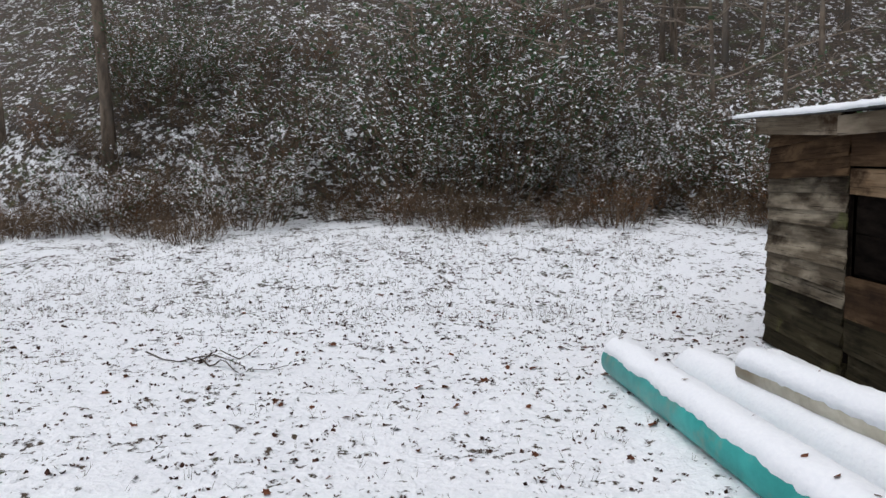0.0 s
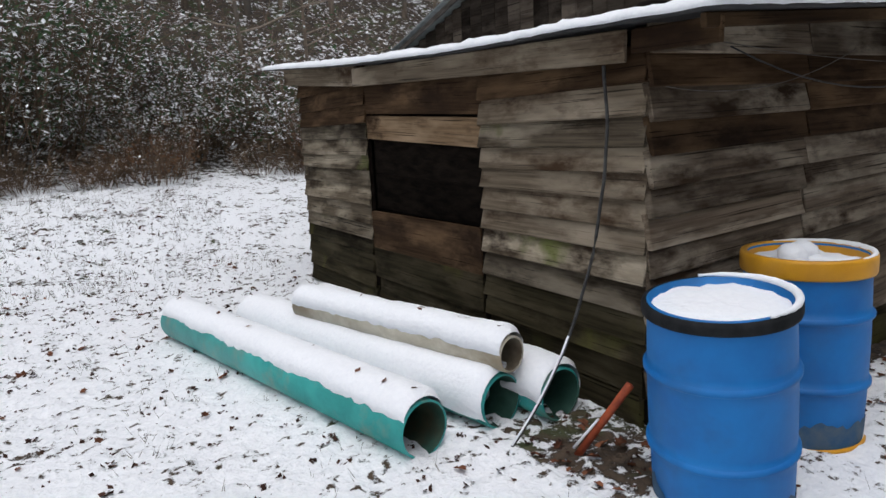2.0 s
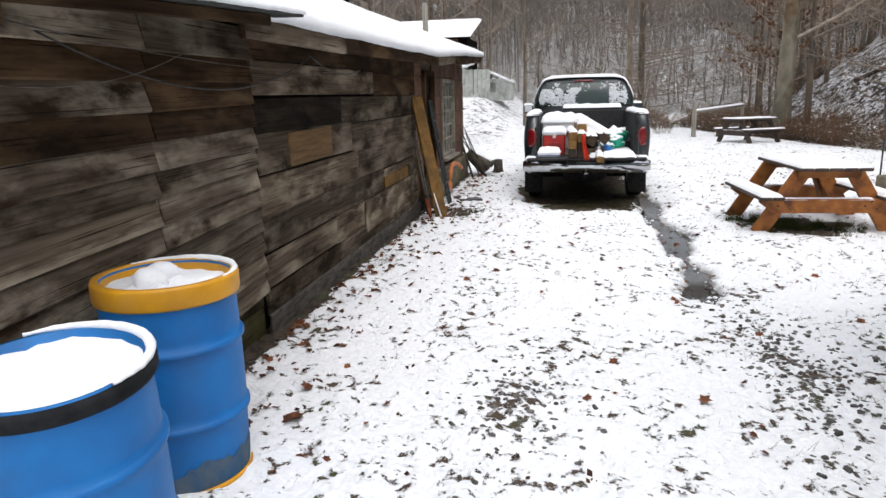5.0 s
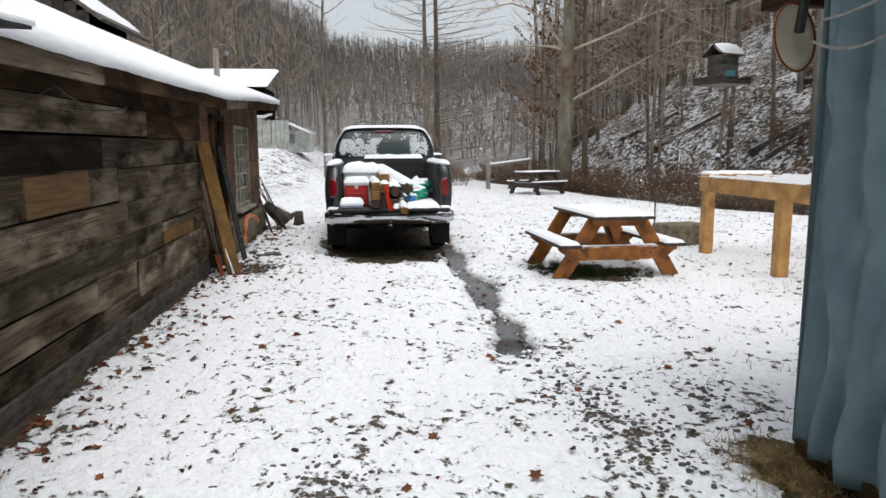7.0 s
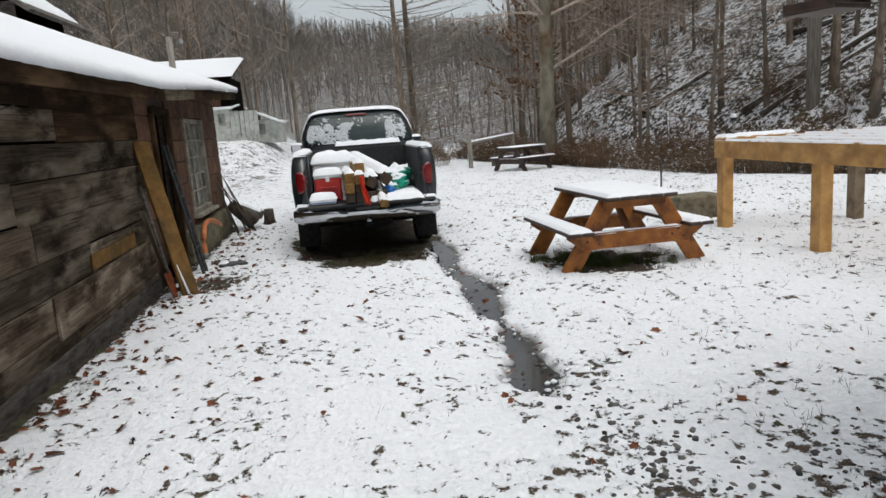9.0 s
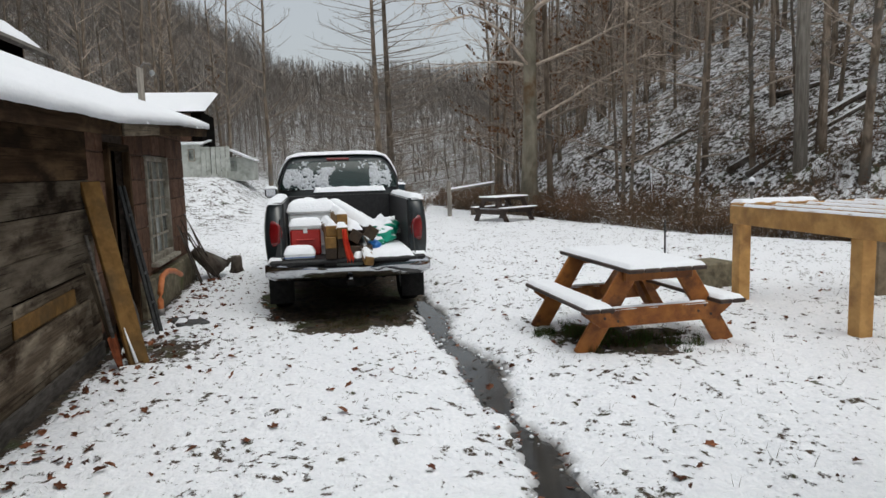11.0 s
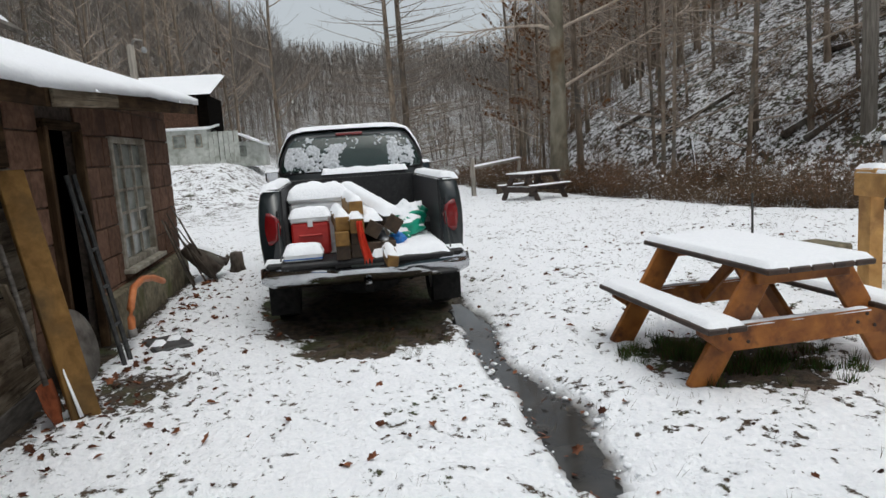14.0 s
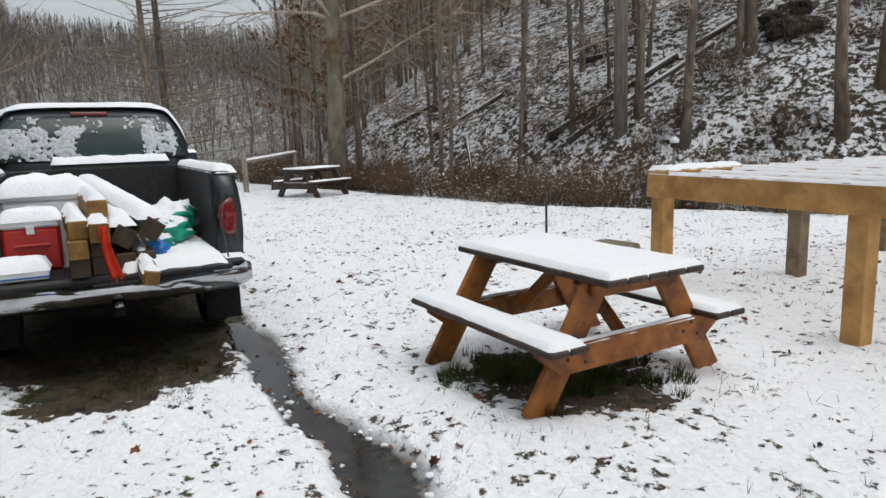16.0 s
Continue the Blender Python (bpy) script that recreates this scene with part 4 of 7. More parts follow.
# wires slung under the eave
def wire(label, pts, r, mat):
    w = empty("wire", label=label, category="wire", group="wires on the shed wall")
    Build().tube(pts, r, 6).make("strand", mat, w, "", True)


def sag(a, b, s, n=14):
    a, b = Vector(a), Vector(b)
    return [a.lerp(b, i / n) - Vector((0, 0, s * 4 * (i / n) * (1 - i / n))) for i in range(n + 1)]


wire("pale wire slung along the shed wall", sag((2.7, 2.16, 1.97), (5.0, 2.16, 1.86), 0.03), 0.0025, GREY_WOOD)
wire("thin grey wire drooping on the shed wall", sag((2.52, 2.16, 1.74), (4.1, 2.16, 1.93), 0.10), 0.0025, GREY_WOOD)
wire("black hose looped under the shed eave", sag((3.0, 2.17, 1.93), (5.9, 2.18, 1.98), 0.24), 0.0045, CABLE)
wire("black hose end hanging by the eave", sag((5.9, 2.17, 1.98), (7.2, 2.18, 1.92), 0.08), 0.006, CABLE)

# ---------- things leaning on the shed ----------
plank = empty("plank", label="amber wooden plank leaning against the shed wall", category="plank")
slanted(plank, "board", (9.78, 1.90, -0.02), (10.12, 2.30, 1.66), 0.045, 0.19, OLD_AMBER)
b = Build()
b.tube([(9.70, 1.90, 0.03), (9.80, 2.02, 0.36)], [0.014, 0.006], 6)
b.make("snow_edge", SNOW, plank, "", True)
board2 = empty("thin_board", label="thin weathered board leaning beside the plank", category="board")
slanted(board2, "board", (9.95, 2.12, -0.02), (9.72, 2.26, 0.95), 0.02, 0.07, PLANK_PALE)

shovel = empty("shovel", label="rusty shovel blade leaning with its shaft on the wall", category="shovel")
v, f = [], []
for i in range(7):
    for j in range(7):
        u, w = j / 6 * 2 - 1, i / 6
        half = 0.115 * (0.35 + 0.65 * min(1, w * 2.2)) if w < 0.6 else 0.115
        v.append((u * half, 0.025 * (1 - u * u), 0.30 * w - (0.05 * u * u if i == 0 else 0)))
f = [(i * 7 + j, i * 7 + j + 1, (i + 1) * 7 + j + 1, (i + 1) * 7 + j) for i in range(6) for j in range(6)]
blade = link_mesh("blade", v, f, DULL_RUST, shovel, "rusty brown blade", True)
blade.modifiers.new("plate", 'SOLIDIFY').thickness = 0.004
blade.matrix_world = Matrix.Translation((9.66, 2.02, 0.0)) @ Matrix.Rotation(-0.2, 4, 'X')
Build().tube([(9.66, 2.07, 0.28), (9.72, 2.24, 1.2)], [0.018, 0.015], 10).make("shaft", GREY_WOOD, shovel, "", True)

gate = empty("iron_frame", label="black iron rails leaning in the doorway", category="metal frame")
for dx in (0.0, 0.16):
    Build().tube([(11.0 + dx, 2.02, -0.02), (11.25 + dx, 2.36, 1.6)], 0.022, 8).make("rail", CABLE, gate)
for k in range(4):
    t = 0.2 + 0.2 * k
    p = Vector((11.0, 2.02, 0)).lerp(Vector((11.25, 2.36, 1.6)), t)
    Build().tube([p, p + Vector((0.16, 0, 0))], 0.016, 8).make("rung", CABLE, gate)

hose = empty("hose", label="orange hose arched over against the block wall", category="hose")
hp = [(11.55, 2.10, 0.12), (11.62, 2.11, 0.34), (11.85, 2.13, 0.50), (12.15, 2.13, 0.53), (12.5, 2.12, 0.48), (12.85, 2.12, 0.38)]
sm = []
for i in range(len(hp) - 1):
    for t in (0, 0.33, 0.66):
        sm.append(Vector(hp[i]).lerp(Vector(hp[i + 1]), t))
Build().tube(sm + [Vector(hp[-1])], 0.034, 12).make("tube", material("orange_hose", (0.42, 0.12, 0.035), (0.58, 0.2, 0.07), 8, 0.5, 0.1), hose, "", True)
Build().tube([(11.56, 2.10, 0.1), (11.55, 2.1, 0.17)], 0.042, 12).make("collar", WIRE, hose, "", True)

disc = empty("wheel_disc", label="dark round metal disc leaning by the doorway", category="disc")
Build().lathe([(0.0, 0.0), (0.27, 0.0), (0.29, 0.02), (0.27, 0.04), (0.0, 0.03)], 32).make("plate", GREY_WOOD, disc, "", True).matrix_world = Matrix.Translation((10.62, 2.22, 0.29)) @ Matrix.Rotation(1.35, 4, 'X')

# logs and sticks at the shed's east corner
pile_rng = random.Random(8)
BARK = material("grey_brown_bark", (0.035, 0.027, 0.021), (0.12, 0.098, 0.08), 9, 0.95, 0.7, stretch=(1, 1, 0.35), c3=(0.16, 0.15, 0.13), snow=0.18)
for k in range(3):
    lg = empty("log", label="snow-dusted log lying at the shed corner", category="log", group="logs at the corner")
    x, y = 14.95 + 0.18 * k, 1.95 - 0.06 * k
    a = Vector((x, y, 0.10 + 0.05 * k))
    b_ = a + Vector((-0.10, 0.36, 0.40 - 0.1 * k))
    Build().tube([a, a.lerp(b_, 0.5), b_], [0.12 - 0.02 * k, 0.115 - 0.02 * k, 0.10 - 0.02 * k], 14).make("trunk", BARK, lg, "", True)
    bb = Build()
    snow_slab(bb, 0.45, 0.12, Matrix.Translation(a.lerp(b_, 0.5) + Vector((0, 0, 0.095 - 0.02 * k))) @ (b_ - a).to_track_quat('X', 'Z').to_matrix().to_4x4(), 0.035)
    bb.make("snow_cover", SNOW, lg, "", True)
for k in range(7):
    st = empty("stick", label="bare stick leaning against the shed corner", category="stick", group="sticks at the corner")
    x = 14.45 + 0.12 * k + pile_rng.uniform(-0.05, 0.05)
    a = Vector((x, 2.05 + pile_rng.uniform(-0.15, 0.1), -0.02))
    c = Vector((x - 0.12 + pile_rng.uniform(-0.12, 0.12), 2.40, pile_rng.uniform(0.6, 1.1)))
    mid = a.lerp(c, 0.5) + Vector((pile_rng.uniform(-0.05, 0.05), 0, 0))
    Build().tube([a, mid, c], [0.016, 0.013, 0.008], 7).make("shaft", BARK, st, "", True)
stump = empty("stump", label="small dark snow-capped stump by the shed corner", category="stump")
Build().lathe([(0, 0), (0.13, 0), (0.10, 0.1), (0.095, 0.27), (0.085, 0.30), (0, 0.31)], 14).make("wood", BARK, stump, "", True).matrix_world = Matrix.Translation((15.6, 1.75, -0.02))
slab = empty("paving_slab", label="dark flat stone showing through the snow by the wall", category="stone")
Build().box((0.50, 0.34, 0.05), Matrix.Translation((11.52, 1.80, 0.0)) @ Matrix.Rotation(0.5, 4, 'Z'), 0.015).make("stone", material("wet_dark_stone", (0.02, 0.02, 0.02), (0.055, 0.052, 0.05), 9, 0.5, 0.4), slab)
for k, (x, y) in enumerate(((11.45, 1.86), (11.62, 1.76))):
    bb = Build()
    snow_slab(bb, 0.16, 0.12, Matrix.Translation((x, y, 0.022)), 0.03, 0.03, seed=k)
    bb.make("snow_patch", SNOW, slab, "", True)

# ---------- picnic tables ----------
def picnic_table(m, label, wood, edge, length=1.55, snow=0.036):
    top = empty("picnic_table", m, label=label, category="picnic table", group="picnic tables")
    hl = length / 2

    def beam(name, a, b, deep, thick, mat, lab=""):
        a, b = Vector(a), Vector(b)
        ob = link_mesh(name, *chamfered(((b - a).length, thick, deep), 0.008), mat, top, lab)
        rot = (b - a).to_track_quat('X', 'Z').to_matrix().to_4x4()
        ob.matrix_local = Matrix.Translation((a + b) / 2) @ rot
        return ob
    for k in range(5):
        y = -0.39 + 0.156 * (k + 0.5)
        ob = link_mesh("tabletop_board", *chamfered((length, 0.150, 0.038), 0.008), edge, top)
        ob.matrix_local = Matrix.Translation((0, y, 0.742))
    for sy in (-1, 1):
        for k in range(2):
            ob = link_mesh("bench_board", *chamfered((length, 0.134, 0.038), 0.008), edge, top)
            ob.matrix_local = Matrix.Translation((0, sy * (0.585 + 0.138 * k), 0.412))
    for sx in (-1, 1):
        x = sx * (hl - 0.22)
        for sy in (-1, 1):
            ob = beam("leg", (x, sy * 0.735, -0.03), (x, sy * 0.27, 0.72), 0.042, 0.18, wood)
            ob.matrix_local = Matrix.Translation((x, sy * 0.50, 0.345)) @ Matrix.Rotation(sy * math.atan2(0.465, 0.75), 4, 'X')
            me_v, me_f = chamfered((0.042, 0.185, 0.885), 0.008)
            old = ob.data
            ob.data = link_mesh("leg", me_v, me_f, wood).data
            spare = [o for o in scene.collection.objects if o.data == ob.data and o is not ob]
            for o in spare:
                bpy.data.objects.remove(o)
            bpy.data.meshes.remove(old)
        # bench bearer with its clipped ends
        xb = x + sx * 0.043
        h0, h1 = 0.225, 0.392
        pv = [(xb + e * 0.021, y, z) for e in (-1, 1) for y, z in ((-0.58, h0), (0.58, h0), (0.75, h1 - 0.04), (0.75, h1), (-0.75, h1), (-0.75, h1 - 0.04))]
        pf = [(5, 4, 3, 2, 1, 0), (6, 7, 8, 9, 10, 11)] + [(i, (i + 1) % 6, (i + 1) % 6 + 6, i + 6) for i in range(6)]
        br = link_mesh("bench_bearer", pv, pf, wood, top)
        for sy in (-1, 1):
            for dy, dz in ((0.0, 0.05), (-0.06, -0.035), (0.07, 0.0)):
                bo = Build().lathe([(0, 0), (0.013, 0), (0.012, 0.006), (0, 0.008)], 10).make("bolt", TABLE_EDGE, br)
                bo.matrix_local = Matrix.Translation((xb + sx * 0.0215, sy * 0.47 + dy, 0.31 + dz)) @ Matrix.Rotation(sx * math.pi / 2, 4, 'Y')
        link_mesh("top_cleat", *chamfered((0.042, 0.68, 0.09), 0.008), wood, top).matrix_local = Matrix.Translation((x + sx * 0.043, 0, 0.677))
        br2 = beam("brace", (x - sx * 0.03, 0, 0.30), (sx * 0.06, 0, 0.70), 0.09, 0.042, wood)
    if snow:
        bb = Build()
        snow_slab(bb, length - 0.012, 0.77, Matrix.Translation((0, 0, 0.762)), snow, 0.035, -0.002, 2.0, rough=0.006)
        bb.make("snow_cover", SNOW, top, "even layer of fresh snow", True)
        for sy in (-1, 1):
            bb = Build()
            snow_slab(bb, length - 0.012, 0.262, Matrix.Translation((0, sy * 0.654, 0.432)), snow * 0.9, 0.03, -0.002, 4.0 + sy, rough=0.006)
            bb.make("snow_cover", SNOW, top, "", True)
        for sx in (-1, 1):
            bb = Build()
            snow_slab(bb, 0.042, 1.0, Matrix.Translation((sx * (hl - 0.177), 0, 0.389)), 0.02, 0.03, 0.0, 5.0)
            bb.make("snow_cover", SNOW, top, "", True)
    return top


picnic_table(pose(9.63, -2.765, 0, 0, 0, 3.0), "amber wooden picnic table under an even snow cover", TABLE_WOOD, TABLE_EDGE)
picnic_table(pose(24.4, -5.45, 0.0, 0, 0, -61), "dark weathered picnic table far off at the meadow edge", TABLE_EDGE, TABLE_EDGE, 1.55, 0.03)

# ---------- raised deck frame ----------
deck = empty("deck_frame", label="unfinished raised deck frame of yellow pine with snowy joists", category="deck")
def timber(parent, name, a, b, deep, thick, mat, lab=""):
    return slanted(parent, name, a, b, deep, thick, mat)
timber(deck, "rim_beam", (7.0, -4.75, 1.035), (10.95, -4.75, 1.035), 0.23, 0.042, DECK_WOOD)
timber(deck, "rim_beam", (7.0, -8.55, 1.035), (10.95, -8.55, 1.035), 0.23, 0.042, DECK_WOOD)
timber(deck, "end_joist", (10.92, -4.775, 1.035), (10.92, -8.525, 1.035), 0.23, 0.042, DECK_WOOD)
timber(deck, "end_joist", (7.02, -4.775, 1.035), (7.02, -8.525, 1.035), 0.23, 0.042, DECK_WOOD)
for k in range(1, 9):
    y = -4.75 - 3.8 * k / 9
    timber(deck, "joist", (7.05, y, 1.06), (10.89, y, 1.06), 0.18, 0.04, DECK_WOOD)
for k in range(0, 10):
    y = -4.75 - 3.8 * k / 9
    bb = Build()
    snow_slab(bb, 3.9, 0.05, Matrix.Translation((8.97, y, (1.147 if k in (0, 9) else 1.147))), 0.022, 0.03, 0.002, k * 3.0, rough=0.005)
    bb.make("snow_cover", SNOW, deck, "", True)
for x, y in ((10.82, -4.81), (8.91, -4.80), (10.62, -6.55), (10.83, -8.44), (8.80, -8.44), (7.12, -4.865), (7.12, -8.44), (8.8, -6.55)):
    timber(deck, "post", (x, y, -0.05), (x, y, 0.92), 0.15, 0.15, DECK_WOOD if y > -5 else material("greyed_pine", (0.16, 0.125, 0.085), (0.3, 0.24, 0.17), 6, 0.8, 0.3))
timber(deck, "loose_board", (10.80, -4.72, 1.165), (10.80, -5.72, 1.165), 0.035, 0.24, DECK_WOOD)
bb = Build()
snow_slab(bb, 0.24, 1.0, Matrix.Translation((10.80, -5.22, 1.183)), 0.035, 0.03, 0.003)
bb.make("snow_cover", SNOW, deck, "", True)
garden_lamp = empty("garden_lamp", Matrix.Translation((10.78, -4.90, 1.21)), label="small garden lamp with a snowy cap on the deck corner", category="lamp")
Build().tube([(0, 0, 0), (0, 0, 0.17)], [0.016, 0.016], 10).make("stem", WIRE, garden_lamp, "", True)
Build().lathe([(0, 0.17), (0.034, 0.172), (0.036, 0.20), (0.030, 0.215), (0, 0.216)], 16).make("head", CABLE, garden_lamp, "dark lamp head", True)
Build().lathe([(0, 0.214), (0.036, 0.216), (0.040, 0.235), (0.028, 0.262), (0, 0.272)], 16).make("snow_cap", SNOW, garden_lamp, "", True)
cb = empty("concrete_block", Matrix.Translation((11.72, -4.82, 0.0)) @ Matrix.Rotation(0.15, 4, 'Z'), label="grey concrete box behind the picnic table", category="block")
Build().box((0.5, 0.75, 0.36), Matrix.Translation((0, 0, 0.16)), 0.02).make("body", CONCRETE, cb)
stake = empty("metal_stake", label="thin dark metal stake standing in the snow", category="stake")
Build().tube([(12.6, -4.75, -0.05), (12.6, -4.75, 0.85)], 0.014, 8).make("shaft", CABLE, stake, "", True)

# ---------- tarp-covered porch corner ----------
porch = empty("tarp_shelter", label="grey-green tarp hung over the corner of a porch", category="tarp shelter")
def tarp_side(a, b, z0, z1, amp, seed, outward):
    a, b = Vector(a), Vector(b)
    n, k = 150, 44
    v, f = [], []
    nrm = Vector(outward)
    for i in range(n + 1):
        s = i / n
        for j in range(k + 1):
            t = j / k
            p = a.lerp(b, s)
            z = z0 + (z1 - z0) * t + (0.04 * noise.noise((s * 6, seed, 0)) if j == 0 else 0)
            fold = amp * (1.6 * noise.noise((s * 9 + seed + t * 2.5, t * 1.0, seed)) + 0.8 * noise.noise((s * 22 + seed - t * 3, t * 3, seed)) + 0.9 * (1 - 2.2 * abs(math.sin(s * 30 + 2.2 * noise.noise((s * 5, t * 1.6, seed)) + 0.5 * t))) * (0.45 + 0.55 * noise.noise((s * 4, t * 1.5, seed + 4))))
            fold += 0.05 * (1 - t) ** 1.5 * s * 0.6
            if abs(t - 0.62) < 0.05:
                fold += 0.018 * (1 - abs(t - 0.62) / 0.05)
            fold += -0.05 * t * abs(nrm.y) + 0.02 * math.sin((s * 1.2 + t) * 14) * (1 if 0.3 < t < 0.75 else 0.3)
            fold += 0.05
            e = s if s < 0.5 else 1 - s
            fold = fold * min(1.0, e / 0.06) - 0.05 * t * abs(nrm.y) * (1 - min(1.0, e / 0.06))
            v.append((p.x + nrm.x * fold, p.y + nrm.y * fold, z))
    q = k + 1
    f = [(i * q + j, (i + 1) * q + j, (i + 1) * q + j + 1, i * q + j + 1) for i in range(n) for j in range(k)]
    return v, f


for a, c, out, sd in (((4.30, -2.02), (2.2, -2.12), (0, 1, 0), 1.0), ((4.30, -2.02), (4.55, -5.4), (1, 0, 0), 6.0)):
    v, f = tarp_side((*a, 0), (*c, 0), 0.06, 2.32, 0.085, sd, out)
    ob = link_mesh("tarp", v, f, TARP, porch, "creased teal-grey tarp", True)
    ob.modifiers.new("cloth", 'SOLIDIFY').thickness = 0.003
for x, y in ((4.04, -2.34), (2.3, -2.40)):
    timber(porch, "post", (x, y, -0.05), (x, y, 2.4), 0.14, 0.14, GREY_WOOD)
timber(porch, "roof_beam", (1.2, -2.20, 2.42), (4.9, -2.09, 2.42), 0.22, 0.09, PLANK_BROWN)
timber(porch, "roof_beam", (4.8, -2.14, 2.42), (4.9, -5.6, 2.42), 0.2, 0.09, PLANK_BROWN)
rb = Build()
rb.box((3.6, 3.9, 0.06), Matrix.Translation((3.15, -4.0, 2.56)), 0.01)
rb.make("roof_deck", PLANK_BROWN, porch)
rb = Build()
snow_slab(rb, 3.65, 3.95, Matrix.Translation((3.15, -4.0, 2.59)), 0.07, 0.12)
rb.make("snow_cover", SNOW, porch, "", True)
timber(porch, "floor_beam", (4.26, -2.06, 0.03), (2.2, -2.14, 0.03), 0.12, 0.12, PLANK_BROWN)
for pts in (sag((4.22, -1.95, 2.14), (3.4, -1.98, 2.30), 0.05), sag((4.25, -1.94, 2.05), (3.5, -1.98, 2.18), 0.12)):
    Build().tube(pts, 0.007, 6).make("rope", WIRE, porch, "", True)

dish = empty("satellite_dish", label="pale oval dish with a rusty rim under the porch roof", category="dish")
v, f = [(0, 0, -0.05)], []
for r in range(1, 7):
    for k in range(36):
        t = 2 * math.pi * k / 36
        v.append((0.13 * r / 6 * math.cos(t), 0.175 * r / 6 * math.sin(t), -0.05 * (1 - (r / 6) ** 2)))
f = [(0, 1 + k, 1 + (k + 1) % 36) for k in range(36)]
for r in range(5):
    for k in range(36):
        a, c = 1 + r * 36 + k, 1 + r * 36 + (k + 1) % 36
        f.append((a, a + 36, c + 36, c))
DISH_M = Matrix.Translation((4.55, -2.04, 2.12)) @ Matrix.Rotation(radians(-78), 4, 'Z') @ Matrix.Rotation(radians(82), 4, 'X')
pl = link_mesh("reflector", v, f, material("stained_cream_enamel", (0.42, 0.38, 0.28), (0.60, 0.56, 0.46), 3, 0.5, 0.03, c3=(0.34, 0.27, 0.17)), dish, "", True)
pl.modifiers.new("plate", 'SOLIDIFY').thickness = 0.008
pl.matrix_world = DISH_M
Build().tube([(0.13 * math.cos(t), 0.175 * math.sin(t), 0) for t in np.linspace(0, 2 * math.pi, 37)], 0.006, 8, False).make("rim", DULL_RUST, dish, "rusty rim", True).matrix_world = DISH_M
timber(dish, "bracket", (4.55, -2.06, 2.14), (4.55, -2.09, 2.36), 0.04, 0.04, CABLE)

feeder = empty("bird_feeder", Matrix.Translation((4.93, -1.86, 1.93)) @ Matrix.Rotation(radians(20), 4, 'Z') @ Matrix.Diagonal((0.64, 0.64, 0.70, 1)), label="dark hanging bird feeder house with a snowy roof", category="bird feeder")
for nm, size, at_, mat in (("tray", (0.34, 0.34, 0.03), (0, 0, -0.01), TABLE_EDGE), ("body", (0.17, 0.20, 0.20), (0, 0, 0.11), GREY_WOOD)):
    link_mesh(nm, *chamfered(size, 0.006), mat, feeder).location = at_
for s in (-1, 1):
    link_mesh("tray_lip", *chamfered((0.34, 0.015, 0.05), 0.004), TABLE_EDGE, feeder).location = (0, s * 0.168, 0.012)
    r = link_mesh("roof_panel", *chamfered((0.15, 0.27, 0.016), 0.004), TABLE_EDGE, feeder)
    r.matrix_local = Matrix.Translation((s * 0.06, 0, 0.245)) @ Matrix.Rotation(s * 0.65, 4, 'Y')
    bb = Build()
    snow_slab(bb, 0.15, 0.27, None, 0.022, 0.03, 0.002, s * 3.0)
    o = bb.make("snow_cover", SNOW, feeder, "", True)
    o.matrix_local = Matrix.Translation((s * 0.064, 0, 0.254)) @ Matrix.Rotation(s * 0.65, 4, 'Y')
link_mesh("seed_window", *chamfered((0.02, 0.10, 0.05), 0.004), material("teal_plastic", (0.08, 0.25, 0.32), (0.12, 0.33, 0.4), 5, 0.4, 0), feeder, "small pale blue panel").location = (-0.09, 0, 0.06)
Build().tube([(0, 0, 0.28), (0.0, 0.0, 0.62)], 0.004, 6).make("hanger", CABLE, feeder)
Build().tube([(4.93, -1.86, 2.36), (4.66, -2.08, 2.42)], 0.012, 8).make("feeder_bracket", CABLE, porch)

# ---------- pickup truck ----------
PAINT = material("dark_green_grey_paint", (0.012, 0.017, 0.018), (0.02, 0.026, 0.028), 2, 0.28, 0.0, coat=0.5)
LINER = material("black_bed_liner", (0.010, 0.010, 0.011), (0.024, 0.024, 0.025), 20, 0.6, 0.15)
CHROME = material("wet_chrome", (0.40, 0.41, 0.43), (0.56, 0.57, 0.59), 3, 0.07, 0.05, metal=1.0, bump_scale=4)
RUBBER = material("black_tyre", (0.010, 0.010, 0.010), (0.024, 0.023, 0.022), 14, 0.85, 0.3)
STEEL = material("grey_steel_rim", (0.18, 0.18, 0.18), (0.32, 0.32, 0.33), 6, 0.4, 0.1, metal=0.8)
RED_LENS = material("red_lamp_lens", (0.13, 0.004, 0.005), (0.21, 0.008, 0.010), 5, 0.18, 0.03, coat=0.6)
CLEAR_LENS = material("smoky_lamp_lens", (0.22, 0.12, 0.11), (0.34, 0.2, 0.18), 5, 0.2, 0.0, coat=0.5)
UNDER = material("black_chassis", (0.008, 0.008, 0.008), (0.018, 0.017, 0.016), 8, 0.8, 0.1)


def tinted_glass():
    m = bpy.data.materials.new("tinted_glass")
    m.use_nodes = True
    p = m.node_tree.nodes["Principled BSDF"]
    p.inputs["Base Color"].default_value = (0.02, 0.045, 0.04, 1)
    p.inputs["Roughness"].default_value = 0.04
    p.inputs["Transmission Weight"].default_value = 0.35
    return m


TINT = tinted_glass()
FROST = material("thin_crusted_snow", (0.34, 0.36, 0.38), (0.66, 0.68, 0.71), 40, 0.8, 0.5)
truck = empty("pickup_truck", pose(11.5, -0.09, 0, 0, 0, 0.8), label="dark green pickup truck, snow-dusted, tailgate down with a loaded bed", category="pickup truck")
FLOOR = 0.70
arch_x, arch_r = 1.02, 0.46


